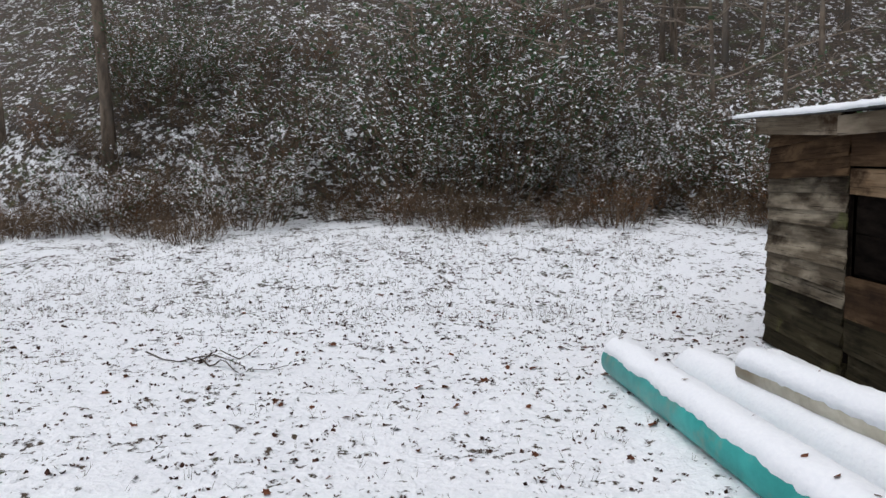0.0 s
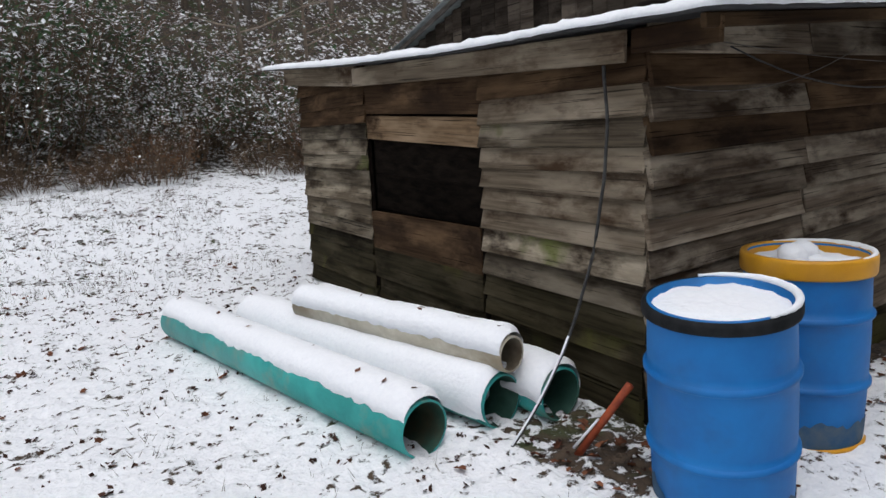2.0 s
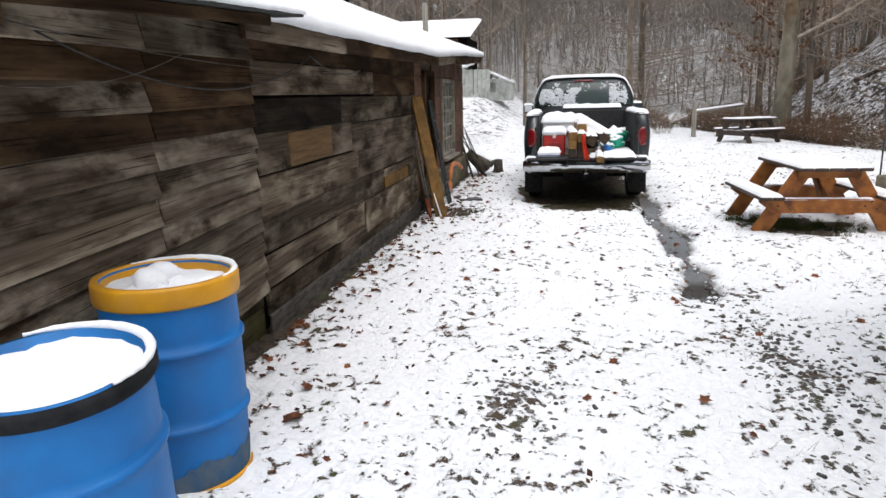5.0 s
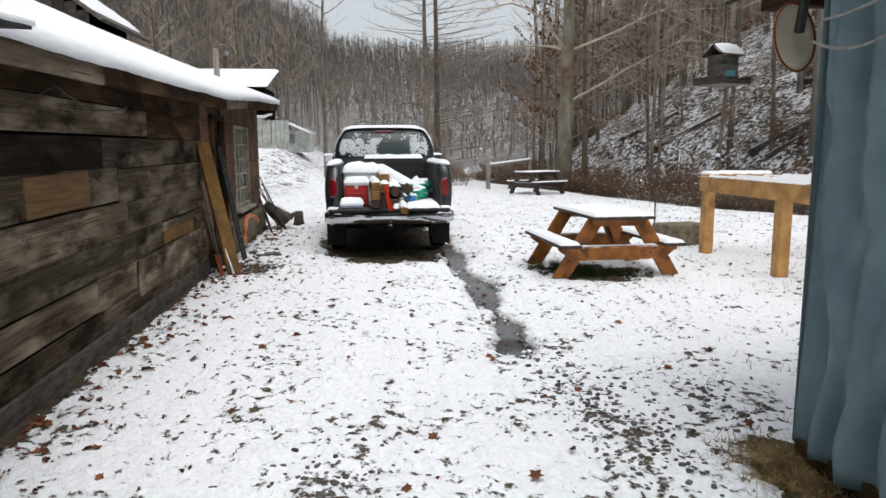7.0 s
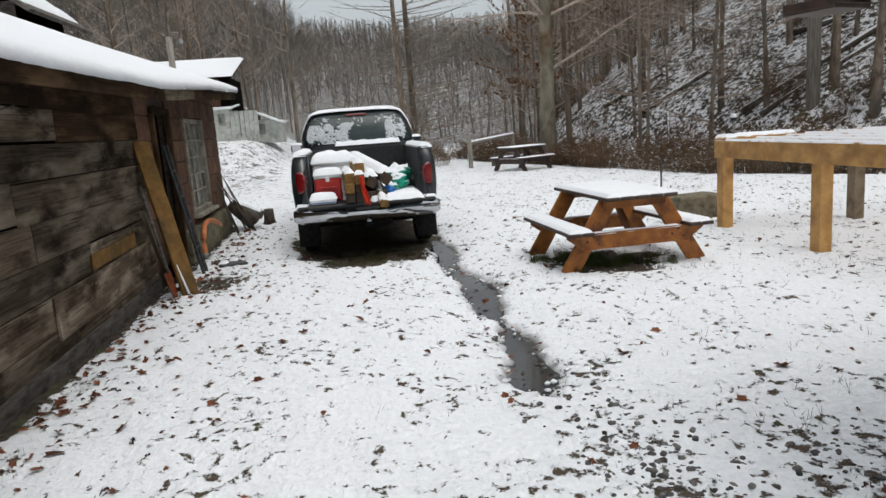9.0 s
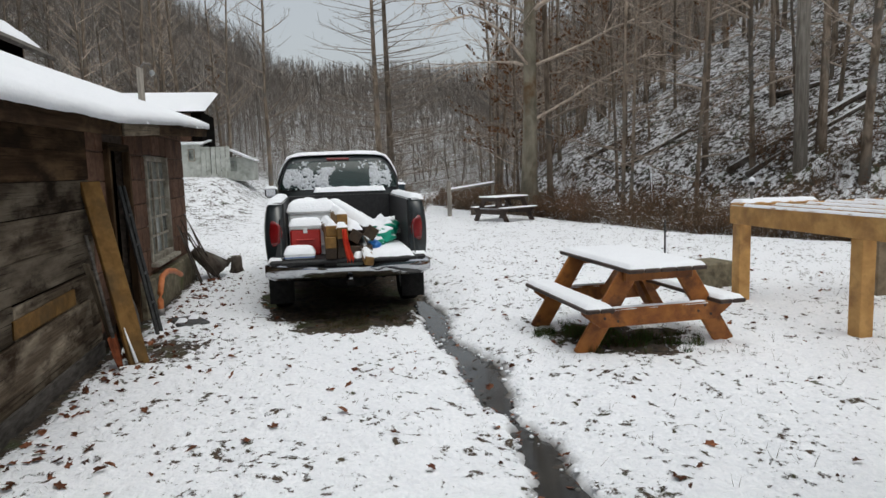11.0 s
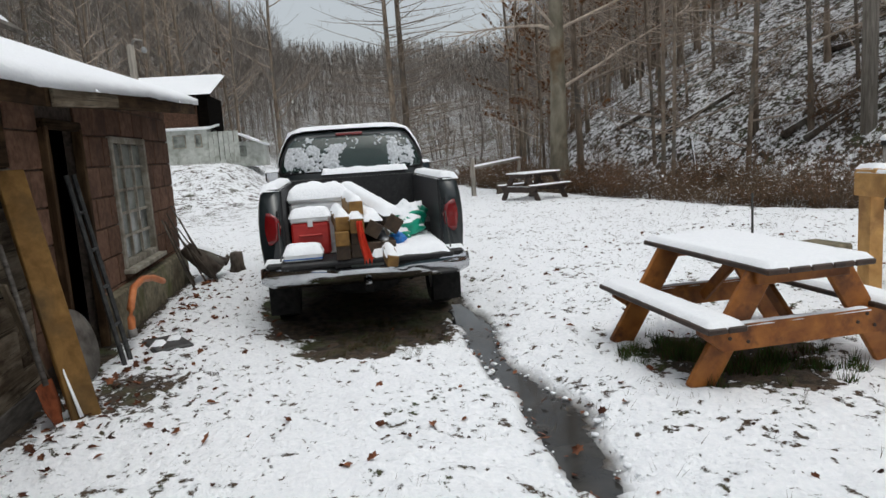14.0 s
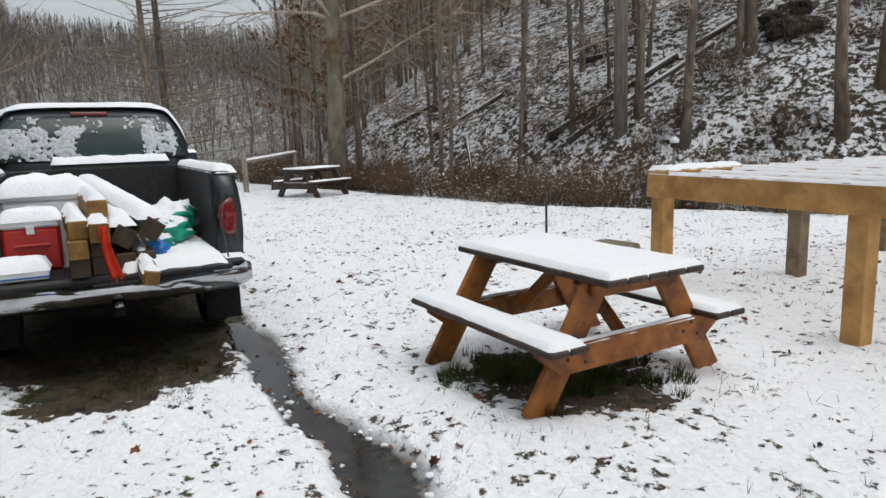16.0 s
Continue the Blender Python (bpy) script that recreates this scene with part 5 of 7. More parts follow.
def side_profile(z):
    pts = ((0.50, 0.93), (0.62, 0.965), (0.85, 0.985), (1.05, 0.983), (1.20, 0.968), (1.29, 0.945), (1.335, 0.91), (1.345, 0.87), (1.345, 0.755))
    return pts


for s in (1, -1):
    v, f = [], []
    prof = side_profile(0)
    xs_ = np.linspace(0.10, 2.20, 43)
    for x in xs_:
        lo = 0.50
        d = abs(x - arch_x)
        if d < arch_r:
            lo = max(lo, 0.30 + math.sqrt(arch_r ** 2 - d ** 2))
        flare = 0.028 * math.exp(-((x - arch_x) / 0.5) ** 2)
        taper = 0.025 * max(0.0, 1 - (x - 0.10) / 0.12)
        for z, y in prof:
            zz = lo + (z - 0.50) * (1.345 - lo) / 0.845
            yy = y + (flare if 0.5 <= z < 1.1 else 0) - taper * (1 if y > 0.82 else 0)
            v.append((x, s * yy, zz))
        v.append((x, s * 0.755, 1.20))
    n = len(prof) + 1
    for i in range(len(xs_) - 1):
        for j in range(n - 1):
            q = (i * n + j, (i + 1) * n + j, (i + 1) * n + j + 1, i * n + j + 1)
            f.append(q if s < 0 else q[::-1])
    f.append(tuple(range(n)) if s < 0 else tuple(range(n))[::-1])
    bs = link_mesh("bed_side", v, f, PAINT, truck, "", True)
    Build().box((2.06, 0.03, 0.66), Matrix.Translation((1.15, s * 0.752, 1.0)), 0.005).make("inner_wall", LINER, truck)
    Build().box((0.02, 0.17, 0.62), Matrix.Translation((0.115, s * 0.845, 1.0)), 0.02).make("end_post", PAINT, truck)
    # snow on the rail
    b = Build()
    snow_slab(b, 2.08, 0.19, Matrix.Translation((1.14, s * 0.85, 1.338)), 0.055, 0.035, 0.004, s * 4.0, rough=0.015)
    b.make("snow_cover", SNOW, bs, "", True)
    # tail lamp wrapped round the corner
    lv, lf = [], []
    for i in range(7):
        t = i / 6
        for j in range(7):
            u = j / 6
            hz = 0.83 + 0.30 * t
            ang = (0.62 + (u - 0.5) * math.sqrt(max(0.05, 1 - abs(2 * t - 1) ** 2.6)) * 1.25)
            yy = 0.765 + 0.19 * math.sin(ang) / math.sin(1.25)
            xx = 0.082 + 0.10 * (1 - math.cos(ang)) / (1 - math.cos(1.25)) - 0.012 * math.sin(math.pi * t)
            lv.append((xx, s * (yy + 0.006 * math.sin(math.pi * t)), hz))
    for i in range(6):
        for j in range(6):
            q = (i * 7 + j, i * 7 + j + 1, (i + 1) * 7 + j + 1, (i + 1) * 7 + j)
            lf.append(q if s > 0 else q[::-1])
    lamp = link_mesh("tail_lamp", lv, lf, RED_LENS, truck, "red tail lamp", True)
    lamp.modifiers.new("lens", 'SOLIDIFY').thickness = 0.014
    lv2 = [(x - 0.007, y * 1.004, 0.965 + (z - 0.85) * 0.22) for x, y, z in lv]
    link_mesh("reverse_lens", [(p[0], p[1] * 0.985, p[2]) for p in lv2], lf, CLEAR_LENS, lamp, "paler reversing lens", True)
    # cargo hooks and latch on the post
    link_mesh("latch", *chamfered((0.03, 0.02, 0.06), 0.006), LINER, truck).matrix_local = Matrix.Translation((0.095, s * 0.79, 1.12))
    # wheel
    for wx in (1.02, 4.55):
        wh = new("wheel")
        wh.parent = truck
        wh.matrix_local = Matrix.Translation((wx, s * 0.83, 0.295)) @ Matrix.Rotation(math.pi / 2, 4, 'X')
        ty = Build().lathe([(0.20, -0.11), (0.31, -0.125), (0.355, -0.105), (0.368, -0.06), (0.37, 0.0), (0.368, 0.06), (0.355, 0.105), (0.31, 0.125), (0.20, 0.11)], 40)
        ty.make("tyre", RUBBER, wh, "", True)
        Build().lathe([(0.0, 0.03), (0.09, 0.04), (0.10, 0.075), (0.17, 0.08), (0.21, 0.105), (0.205, -0.10), (0.0, -0.06)], 32).make("rim", STEEL, wh, "", True)

# bed floor, front wall, tailgate
Build().box((2.05, 1.62, 0.05), Matrix.Translation((1.15, 0, FLOOR - 0.03)), 0.005).make("bed_floor", LINER, truck)
Build().box((0.06, 1.62, 0.66), Matrix.Translation((2.15, 0, 1.02)), 0.01).make("bed_front", LINER, truck)
for s in (1, -1):
    Build().box((0.85, 0.20, 0.22), Matrix.Translation((1.22, s * 0.70, FLOOR + 0.10)), 0.05).make("wheel_house", LINER, truck)
tg = Build().box((0.47, 1.56, 0.055), Matrix.Translation((-0.13, 0, FLOOR - 0.028)), 0.018).make("tailgate", LINER, truck, "lowered black tailgate")
for k in range(9):
    Build().box((0.40, 0.05, 0.008), Matrix.Translation((-0.13, -0.68 + 0.17 * k, FLOOR + 0.003)), 0.003).make("rib", LINER, tg)
for s in (1, -1):
    Build().tube([(0.09, s * 0.785, 1.08), (-0.02, s * 0.785, 0.88), (-0.20, s * 0.775, FLOOR + 0.01)], 0.007, 6).make("tailgate_cable", CABLE, truck)
b = Build()
snow_slab(b, 1.05, 0.72, Matrix.Translation((0.17, -0.38, FLOOR + 0.002)), 0.075, 0.04, 0.0, 1.0, rough=0.03)
b.make("snow_cover", SNOW, truck, "snow lying on the tailgate and bed", True)
b = Build()
snow_slab(b, 1.9, 1.5, Matrix.Translation((1.15, 0, FLOOR)), 0.07, 0.06, 0.0, 7.0, rough=0.03)
b.make("snow_cover", SNOW, truck, "", True)

# chrome step bumper
pv, pf = [], []
secs = ((0.612, 0.0), (0.624, -0.03), (0.612, -0.060), (0.565, -0.078), (0.51, -0.074), (0.46, -0.055), (0.425, -0.02), (0.425, 0.04))
ys = np.linspace(-0.985, 0.985, 61)
for y in ys:
    curve = 0.10 * (abs(y) / 0.985) ** 3.0
    end = max(0.0, (abs(y) - 0.88) / 0.105)
    mid = 0.02 * (1 - step01(0.25, 0.40, abs(y)))
    for z, x in secs:
        zz = z + 0.012 * (1 if z > 0.54 else 0) * step01(0.30, 0.5, abs(y)) - 0.03 * end * (1 if z > 0.5 else -1.4)
        pv.append((x + curve - mid * (0.0 if z > 0.58 else 1.0), y, zz))
n = len(secs)
for i in range(len(ys) - 1):
    for j in range(n - 1):
        pf.append((i * n + j, i * n + j + 1, (i + 1) * n + j + 1, (i + 1) * n + j))
bump = link_mesh("rear_bumper", pv, pf, CHROME, truck, "curved chrome step bumper", True)
bump.modifiers.new("sheet", 'SOLIDIFY').thickness = 0.006
Build().box((0.13, 1.86, 0.05), Matrix.Translation((0.02, 0, 0.640)), 0.02).make("step_pad", LINER, bump)
Build().box((0.02, 0.60, 0.13), Matrix.Translation((-0.076, 0, 0.555)), 0.012).make("plate_recess", LINER, bump)
pl = Build().box((0.008, 0.305, 0.115), Matrix.Translation((-0.090, 0, 0.555)), 0.003).make("number_plate", material("dull_plate", (0.06, 0.075, 0.07), (0.11, 0.13, 0.12), 6, 0.5, 0), bump, "dirty number plate")
for k in range(5):
    Build().box((0.004, 0.03, 0.055), Matrix.Translation((-0.096, -0.10 + 0.05 * k, 0.555)), 0.001).make("plate_bar", material("plate_bar_grey", (0.03, 0.04, 0.05), (0.05, 0.06, 0.07), 6, 0.6, 0) if k == 0 else bpy.data.materials["plate_bar_grey"], bump)
for s in (1, -1):
    b = Build()
    snow_slab(b, 0.11, 0.24, Matrix.Translation((0.05, s * 0.83, 0.652)), 0.05, 0.03, 0.006, s * 2.0)
    b.make("snow_cover", SNOW, bump, "", True)
Build().lathe([(0, 0), (0.024, 0.004), (0.032, 0.03), (0.022, 0.055), (0.0, 0.062)], 16).make("tow_ball", CHROME, bump, "", True).matrix_local = Matrix.Translation((-0.12, 0.0, 0.40))
Build().box((0.22, 0.08, 0.06), Matrix.Translation((-0.03, 0, 0.375)), 0.008).make("hitch", UNDER, truck)
# chassis, axle, tank
# added pan, blocks light so the view under the truck goes dark
Build().box((4.4, 1.46, 0.10), Matrix.Translation((2.45, 0, 0.47)), 0.03).make("floor_pan", UNDER, truck)
ch = Build()
for s in (1, -1):
    ch.box((5.0, 0.09, 0.14), Matrix.Translation((2.65, s * 0.46, 0.50)), 0.01)
ch.tube([(1.02, -0.7, 0.30), (1.02, 0.7, 0.30)], 0.05, 12)
ch.box((0.35, 0.3, 0.3), Matrix.Translation((1.02, 0, 0.31)), 0.09)
ch.tube([(0.15, -0.42, 0.40), (3.0, -0.42, 0.42)], 0.03, 10)
ch.box((0.7, 1.5, 0.26), Matrix.Translation((0.6, 0, 0.55)), 0.04)
ch.box((3.2, 1.6, 0.2), Matrix.Translation((3.4, 0, 0.46)), 0.04)
ch.make("chassis", UNDER, truck)
# spare wheel assumed under the bed, also cuts light there
Build().lathe([(0.14, -0.10), (0.30, -0.115), (0.36, -0.07), (0.365, 0.0), (0.36, 0.07), (0.30, 0.115), (0.14, 0.10)], 32).make("spare_wheel", RUBBER, truck, "", True).matrix_local = Matrix.Translation((0.62, 0, 0.36))
for s in (1, -1):
    Build().box((0.02, 0.30, 0.46), Matrix.Translation((0.60, s * 0.84, 0.27)), 0.006).make("mud_flap", RUBBER, truck)

# cab: rings of a rounded section from sill to roof
def cab_ring(z, half, x0, x1, n=40):
    out = []
    for k in range(n):
        t = 2 * math.pi * k / n
        c, s = math.cos(t), math.sin(t)
        e = 0.28
        px = (x0 + x1) / 2 + (x1 - x0) / 2 * math.copysign(abs(c) ** e, c)
        py = half * math.copysign(abs(s) ** e, s)
        out.append((px, py, z))
    return out


rings = [cab_ring(0.50, 0.93, 2.25, 4.15), cab_ring(0.70, 0.975, 2.23, 4.2), cab_ring(1.0, 0.985, 2.22, 4.25), cab_ring(1.28, 0.965, 2.22, 4.25), cab_ring(1.36, 0.945, 2.23, 4.2),
         cab_ring(1.50, 0.90, 2.27, 4.0), cab_ring(1.66, 0.835, 2.34, 3.72), cab_ring(1.79, 0.765, 2.42, 3.50), cab_ring(1.845, 0.70, 2.52, 3.40), cab_ring(1.868, 0.55, 2.66, 3.28), cab_ring(1.873, 0.2, 2.85, 3.1)]
cv = [p for r in rings for p in r]
cf = [(i * 40 + k, i * 40 + (k + 1) % 40, (i + 1) * 40 + (k + 1) % 40, (i + 1) * 40 + k) for i in range(len(rings) - 1) for k in range(40)] + [tuple(range((len(rings) - 1) * 40, len(rings) * 40))]
cab = link_mesh("cab", cv, cf, PAINT, truck, "", True)
cab.scale = (1, 1, 1.04)


def on_back(y, z):
    """x of the cab's rear face at a height."""
    return float(np.interp(z, (1.28, 1.36, 1.50, 1.66, 1.79, 1.845), (2.22, 2.23, 2.27, 2.34, 2.42, 2.52)))


def back_panel(name, outline, lift, mat, parent, label="", nz_=14, ny2=26, thick=0.006):
    """A plate that lies on the cab's rear face; outline gives its half width at a height."""
    z0, z1 = outline[0][0], outline[-1][0]
    v, f = [], []
    for i in range(nz_ + 1):
        z = z0 + (z1 - z0) * i / nz_
        half = np.interp(z, [o[0] for o in outline], [o[1] for o in outline])
        for j in range(ny2 + 1):
            u = j / ny2 * 2 - 1
            v.append((on_back(0, z) - lift + 0.05 * abs(u) ** 4, u * half, z))
    q = ny2 + 1
    f = [(i * q + j, (i + 1) * q + j, (i + 1) * q + j + 1, i * q + j + 1) for i in range(nz_) for j in range(ny2)]
    ob = link_mesh(name, v, f, mat, parent, label, True)
    ob.modifiers.new("pane", 'SOLIDIFY').thickness = thick
    return ob


back_panel("rear_window_seal", ((1.365, 0.89), (1.40, 0.905), (1.55, 0.865), (1.70, 0.79), (1.785, 0.725), (1.80, 0.66)), 0.012, LINER, cab)
glass = back_panel("rear_window", ((1.385, 0.86), (1.42, 0.875), (1.55, 0.835), (1.70, 0.765), (1.775, 0.70), (1.785, 0.63)), 0.020, TINT, cab, "tinted rear window partly caked with snow")
# seat backs seen through the glass
Build().box((0.12, 0.52, 0.55), Matrix.Translation((2.75, -0.38, 1.32)), 0.06).make("seat_back", LINER, truck)
Build().box((0.12, 0.52, 0.55), Matrix.Translation((2.75, 0.38, 1.32)), 0.06).make("seat_back", LINER, truck)
# snow stuck to the glass: fields with ragged rims
def stuck_snow(y0, y1, z0, z1, thr, seed):
    v, f, ids = [], [], {}
    ny2, nz_ = int((y1 - y0) / 0.009), int((z1 - z0) / 0.009)
    def level(i, j):
        y, z = y0 + (y1 - y0) * i / ny2, z0 + (z1 - z0) * j / nz_
        e = min(y - y0, y1 - y, z - z0, (z1 - z) * 0.55) / 0.10
        lim = np.interp(z, (1.40, 1.55, 1.70, 1.765), (0.85, 0.82, 0.75, 0.67))
        if abs(y) > lim:
            return -1
        return noise.noise((y * 7 + seed, z * 7, seed)) * 0.9 + noise.noise((y * 26 + seed, z * 26, 2)) * 0.75 + min(1.0, e) * 0.8 - thr
    for i in range(ny2):
        for j in range(nz_):
            if level(i, j) > 0:
                quad = []
                for a, c in ((i, j), (i, j + 1), (i + 1, j + 1), (i + 1, j)):
                    if (a, c) not in ids:
                        y, z = y0 + (y1 - y0) * a / ny2, z0 + (z1 - z0) * c / nz_
                        ids[a, c] = len(v)
                        t = 0.012 * max(0.0, min(1.0, level(a, c) * 2)) + 0.004
                        v.append((on_back(y, z) - 0.024 - t + 0.05 * abs(y / 0.78) ** 4, y, z))
                    quad.append(ids[a, c])
                f.append(tuple(quad))
    return v, f


for y0, y1, z0, z1, thr, sd in ((0.10, 0.86, 1.38, 1.68, 0.05, 1.0), (-0.82, -0.46, 1.38, 1.76, 0.18, 5.0), (-0.70, 0.72, 1.60, 1.79, 0.60, 9.0)):
    v, f = stuck_snow(y0, y1, z0, z1, thr, sd)
    tagged(link_mesh("stuck_snow", v, f, FROST, glass, "clinging snow", True), kind="stuff")
b = Build()
snow_slab(b, 0.10, 1.05, Matrix.Translation((2.175, -0.15, 1.352)), 0.075, 0.03, 0.01, 2.0, rough=0.05)
b.make("snow_cover", SNOW, cab, "", True)
# snow on the roof and down its corners
sv, sf = [], []
roof_sections = ((1.46, 0.923), (1.56, 0.885), (1.68, 0.838), (1.79, 0.775), (1.845, 0.715), (1.868, 0.56), (1.876, 0.30), (1.876, 0.0))
full = [(z, y) for z, y in roof_sections] + [(z, -y) for z, y in roof_sections[-2::-1]]
xs_ = np.linspace(0, 1, 22)
for u in xs_:
    for k, (z, y) in enumerate(full):
        xb, xf = on_back(y, min(z, 1.845)), float(np.interp(z, (1.36, 1.50, 1.66, 1.79, 1.845, 1.88), (4.2, 4.0, 3.72, 3.5, 3.4, 3.3)))
        xb = xb + (0.10 if z < 1.8 else 0.0)
        x = xb + (xf - xb) * u
        t = 0.055 if z > 1.80 else 0.034
        t += 0.014 * noise.noise((x * 5, y * 5, z * 5)) + 0.012 * noise.noise((x * 16, y * 16, z * 16))
        if u in (0.0, 1.0):
            t = 0.004
        if k in (0, len(full) - 1):
            t = -0.01
        nz2 = 1.0 if z > 1.86 else 0.35
        ny3 = 0.0 if abs(y) < 0.3 else math.copysign(0.75, y)
        sv.append((x - 0.02, y + ny3 * t, z + nz2 * t))
q = len(full)
sf = [(i * q + j, (i + 1) * q + j, (i + 1) * q + j + 1, i * q + j + 1) for i in range(len(xs_) - 1) for j in range(q - 1)]
link_mesh("snow_cover", sv, sf, SNOW, cab, "snow over the cab roof", True)
Build().box((0.03, 0.34, 0.035), Matrix.Translation((2.425, 0.0, 1.812)), 0.008).make("brake_lamp", RED_LENS, cab, "high red brake lamp")
# bonnet
Build().box((1.35, 1.84, 0.62), Matrix.Translation((4.85, 0, 0.88)), 0.12).make("bonnet", PAINT, truck)
b = Build()
snow_slab(b, 1.2, 1.6, Matrix.Translation((4.85, 0, 1.185)), 0.05, 0.08)
b.make("snow_cover", SNOW, truck, "", True)
for s in (1, -1):
    mi = Build().box((0.09, 0.20, 0.17), Matrix.Translation((3.75, s * 1.10, 1.37)), 0.035).make("wing_mirror", PAINT, truck)
    Build().box((0.006, 0.16, 0.13), Matrix.Translation((3.702, s * 1.10, 1.37)), 0.003).make("mirror_glass", CHROME, mi)
    b = Build()
    snow_slab(b, 0.09, 0.2, Matrix.Translation((3.75, s * 1.10, 1.452)), 0.03, 0.03)
    b.make("snow_cover", SNOW, mi, "", True)
    Build().box((0.05, 0.14, 0.05), Matrix.Translation((3.78, s * 0.98, 1.34)), 0.01).make("mirror_arm", LINER, mi)

# ---------- the load ----------
TM = pose(11.5, -0.09, 0, 0, 0, 0.8)
RED_PLASTIC = material("red_plastic", (0.33, 0.012, 0.01), (0.46, 0.025, 0.02), 6, 0.4, 0.05)
WHITE_PLASTIC = material("white_plastic", (0.62, 0.63, 0.63), (0.76, 0.77, 0.77), 6, 0.45, 0.03)
LUMBER_END = material("amber_timber", (0.15, 0.075, 0.015), (0.27, 0.145, 0.035), 9, 0.65, 0.2, vary=0.25)
LUMBER_DARK = material("wet_dark_timber", (0.03, 0.018, 0.010), (0.07, 0.042, 0.022), 9, 0.6, 0.2, vary=0.2)


def in_bed(x, y, z, rz=0.0):
    return TM @ Matrix.Translation((x, y, z)) @ Matrix.Rotation(rz, 4, 'Z')


cooler = empty("cooler", in_bed(0.26, 0.50, FLOOR), label="red cool box with a snowy white lid on the truck bed", category="cool box")
link_mesh("body", *chamfered((0.30, 0.36, 0.31), 0.02), RED_PLASTIC, cooler).location = (0, 0, 0.155)
link_mesh("lid", *chamfered((0.31, 0.37, 0.06), 0.015), WHITE_PLASTIC, cooler, "white lid").location = (0, 0, 0.342)
link_mesh("handle", *chamfered((0.02, 0.22, 0.02), 0.006), RED_PLASTIC, cooler).location = (-0.16, 0, 0.19)
link_mesh("latch", *chamfered((0.016, 0.05, 0.06), 0.004), WHITE_PLASTIC, cooler).location = (-0.158, 0, 0.30)
b = Build()
snow_slab(b, 0.32, 0.39, None, 0.075, 0.03, 0.004, 3.0)
b.make("snow_cover", SNOW, cooler, "", True).location = (0, 0, 0.37)
chest = empty("chest", in_bed(0.85, 0.42, FLOOR), label="large pale plastic chest under deep snow in the bed", category="chest")
link_mesh("body", *chamfered((0.42, 0.58, 0.46), 0.025), WHITE_PLASTIC, chest).location = (0, 0, 0.23)
link_mesh("lid", *chamfered((0.44, 0.60, 0.05), 0.015), WHITE_PLASTIC, chest).location = (0, 0, 0.487)
b = Build()
snow_slab(b, 0.45, 0.62, None, 0.14, 0.035, 0.006, 6.0, rough=0.03)
b.make("snow_cover", SNOW, chest, "", True).location = (0, 0, 0.51)
tray = empty("flat_box", in_bed(-0.16, 0.57, FLOOR), label="flat white box with a blue stripe on the tailgate", category="box")
link_mesh("body", *chamfered((0.30, 0.34, 0.07), 0.01), WHITE_PLASTIC, tray).location = (0, 0, 0.045)
link_mesh("stripe", *chamfered((0.304, 0.344, 0.014), 0.003), BLUE_IN, tray, "blue stripe").location = (0, 0, 0.03)
b = Build()
snow_slab(b, 0.30, 0.35, None, 0.07, 0.03, 0.006, 9.0, rough=0.02)
b.make("snow_cover", SNOW, tray, "", True).location = (0, 0, 0.08)

def lumber(a, b_, size, roll, mat, snow=0.05):
    a, b_ = TM @ Vector(a), TM @ Vector(b_)
    top = empty("timber", label="sawn square timber with snow on top in the truck bed", category="timber", group="timbers in the truck bed")
    m = Matrix.Translation((a + b_) / 2) @ (b_ - a).to_track_quat('X', 'Z').to_matrix().to_4x4() @ Matrix.Rotation(roll, 4, 'X')
    L = (b_ - a).length
    o = link_mesh("beam", *chamfered((L, size, size), 0.006), mat, top)
    o.matrix_world = m
    if snow:
        bb = Build()
        snow_slab(bb, L - 0.02, size * (1.0 if abs(roll) < 0.3 else 1.25), None, snow, 0.03, 0.004, a.y * 9, rough=0.012)
        s_ = bb.make("snow_cover", SNOW, top, "", True)
        mm = Matrix.Translation((a + b_) / 2) @ (b_ - a).to_track_quat('X', 'Z').to_matrix().to_4x4()
        s_.matrix_world = mm @ Matrix.Translation((0, 0, size / 2 + (0.0 if abs(roll) < 0.3 else size * 0.12)))
    return top


S = 0.125
lumber((-0.38, 0.215, FLOOR + 0.065), (2.0, 0.20, FLOOR + 0.065), S, 0, LUMBER_DARK, 0)
lumber((-0.42, 0.215, FLOOR + 0.192), (2.0, 0.22, FLOOR + 0.20), S, 0, LUMBER_END, 0)
lumber((-0.36, 0.20, FLOOR + 0.318), (1.9, 0.30, FLOOR + 0.33), S, 0, LUMBER_END, 0.055)
lumber((-0.45, 0.08, FLOOR + 0.30), (2.0, 0.08, FLOOR + 0.32), S, 0, LUMBER_END, 0.04)
lumber((-0.10, 0.065, FLOOR + 0.43), (1.95, 0.22, FLOOR + 0.48), S, 0, LUMBER_END, 0.055)
lumber((-0.34, 0.08, FLOOR + 0.065), (2.0, 0.06, FLOOR + 0.065), S, 0, LUMBER_DARK, 0)
lumber((-0.33, 0.08, FLOOR + 0.18), (2.0, 0.06, FLOOR + 0.18), S, 0, LUMBER_DARK, 0)
lumber((-0.28, -0.07, FLOOR + 0.24), (2.0, -0.02, FLOOR + 0.30), S * 1.1, 0.55, LUMBER_DARK, 0.06)
lumber((-0.24, -0.26, FLOOR + 0.27), (2.0, 0.10, FLOOR + 0.46), S * 1.15, 0.62, LUMBER_DARK, 0.065)
lumber((-0.30, -0.07, FLOOR + 0.065), (2.0, -0.07, FLOOR + 0.065), S, 0, LUMBER_DARK, 0)
lumber((-0.30, -0.20, FLOOR + 0.065), (2.0, -0.20, FLOOR + 0.065), S, 0, LUMBER_DARK, 0)
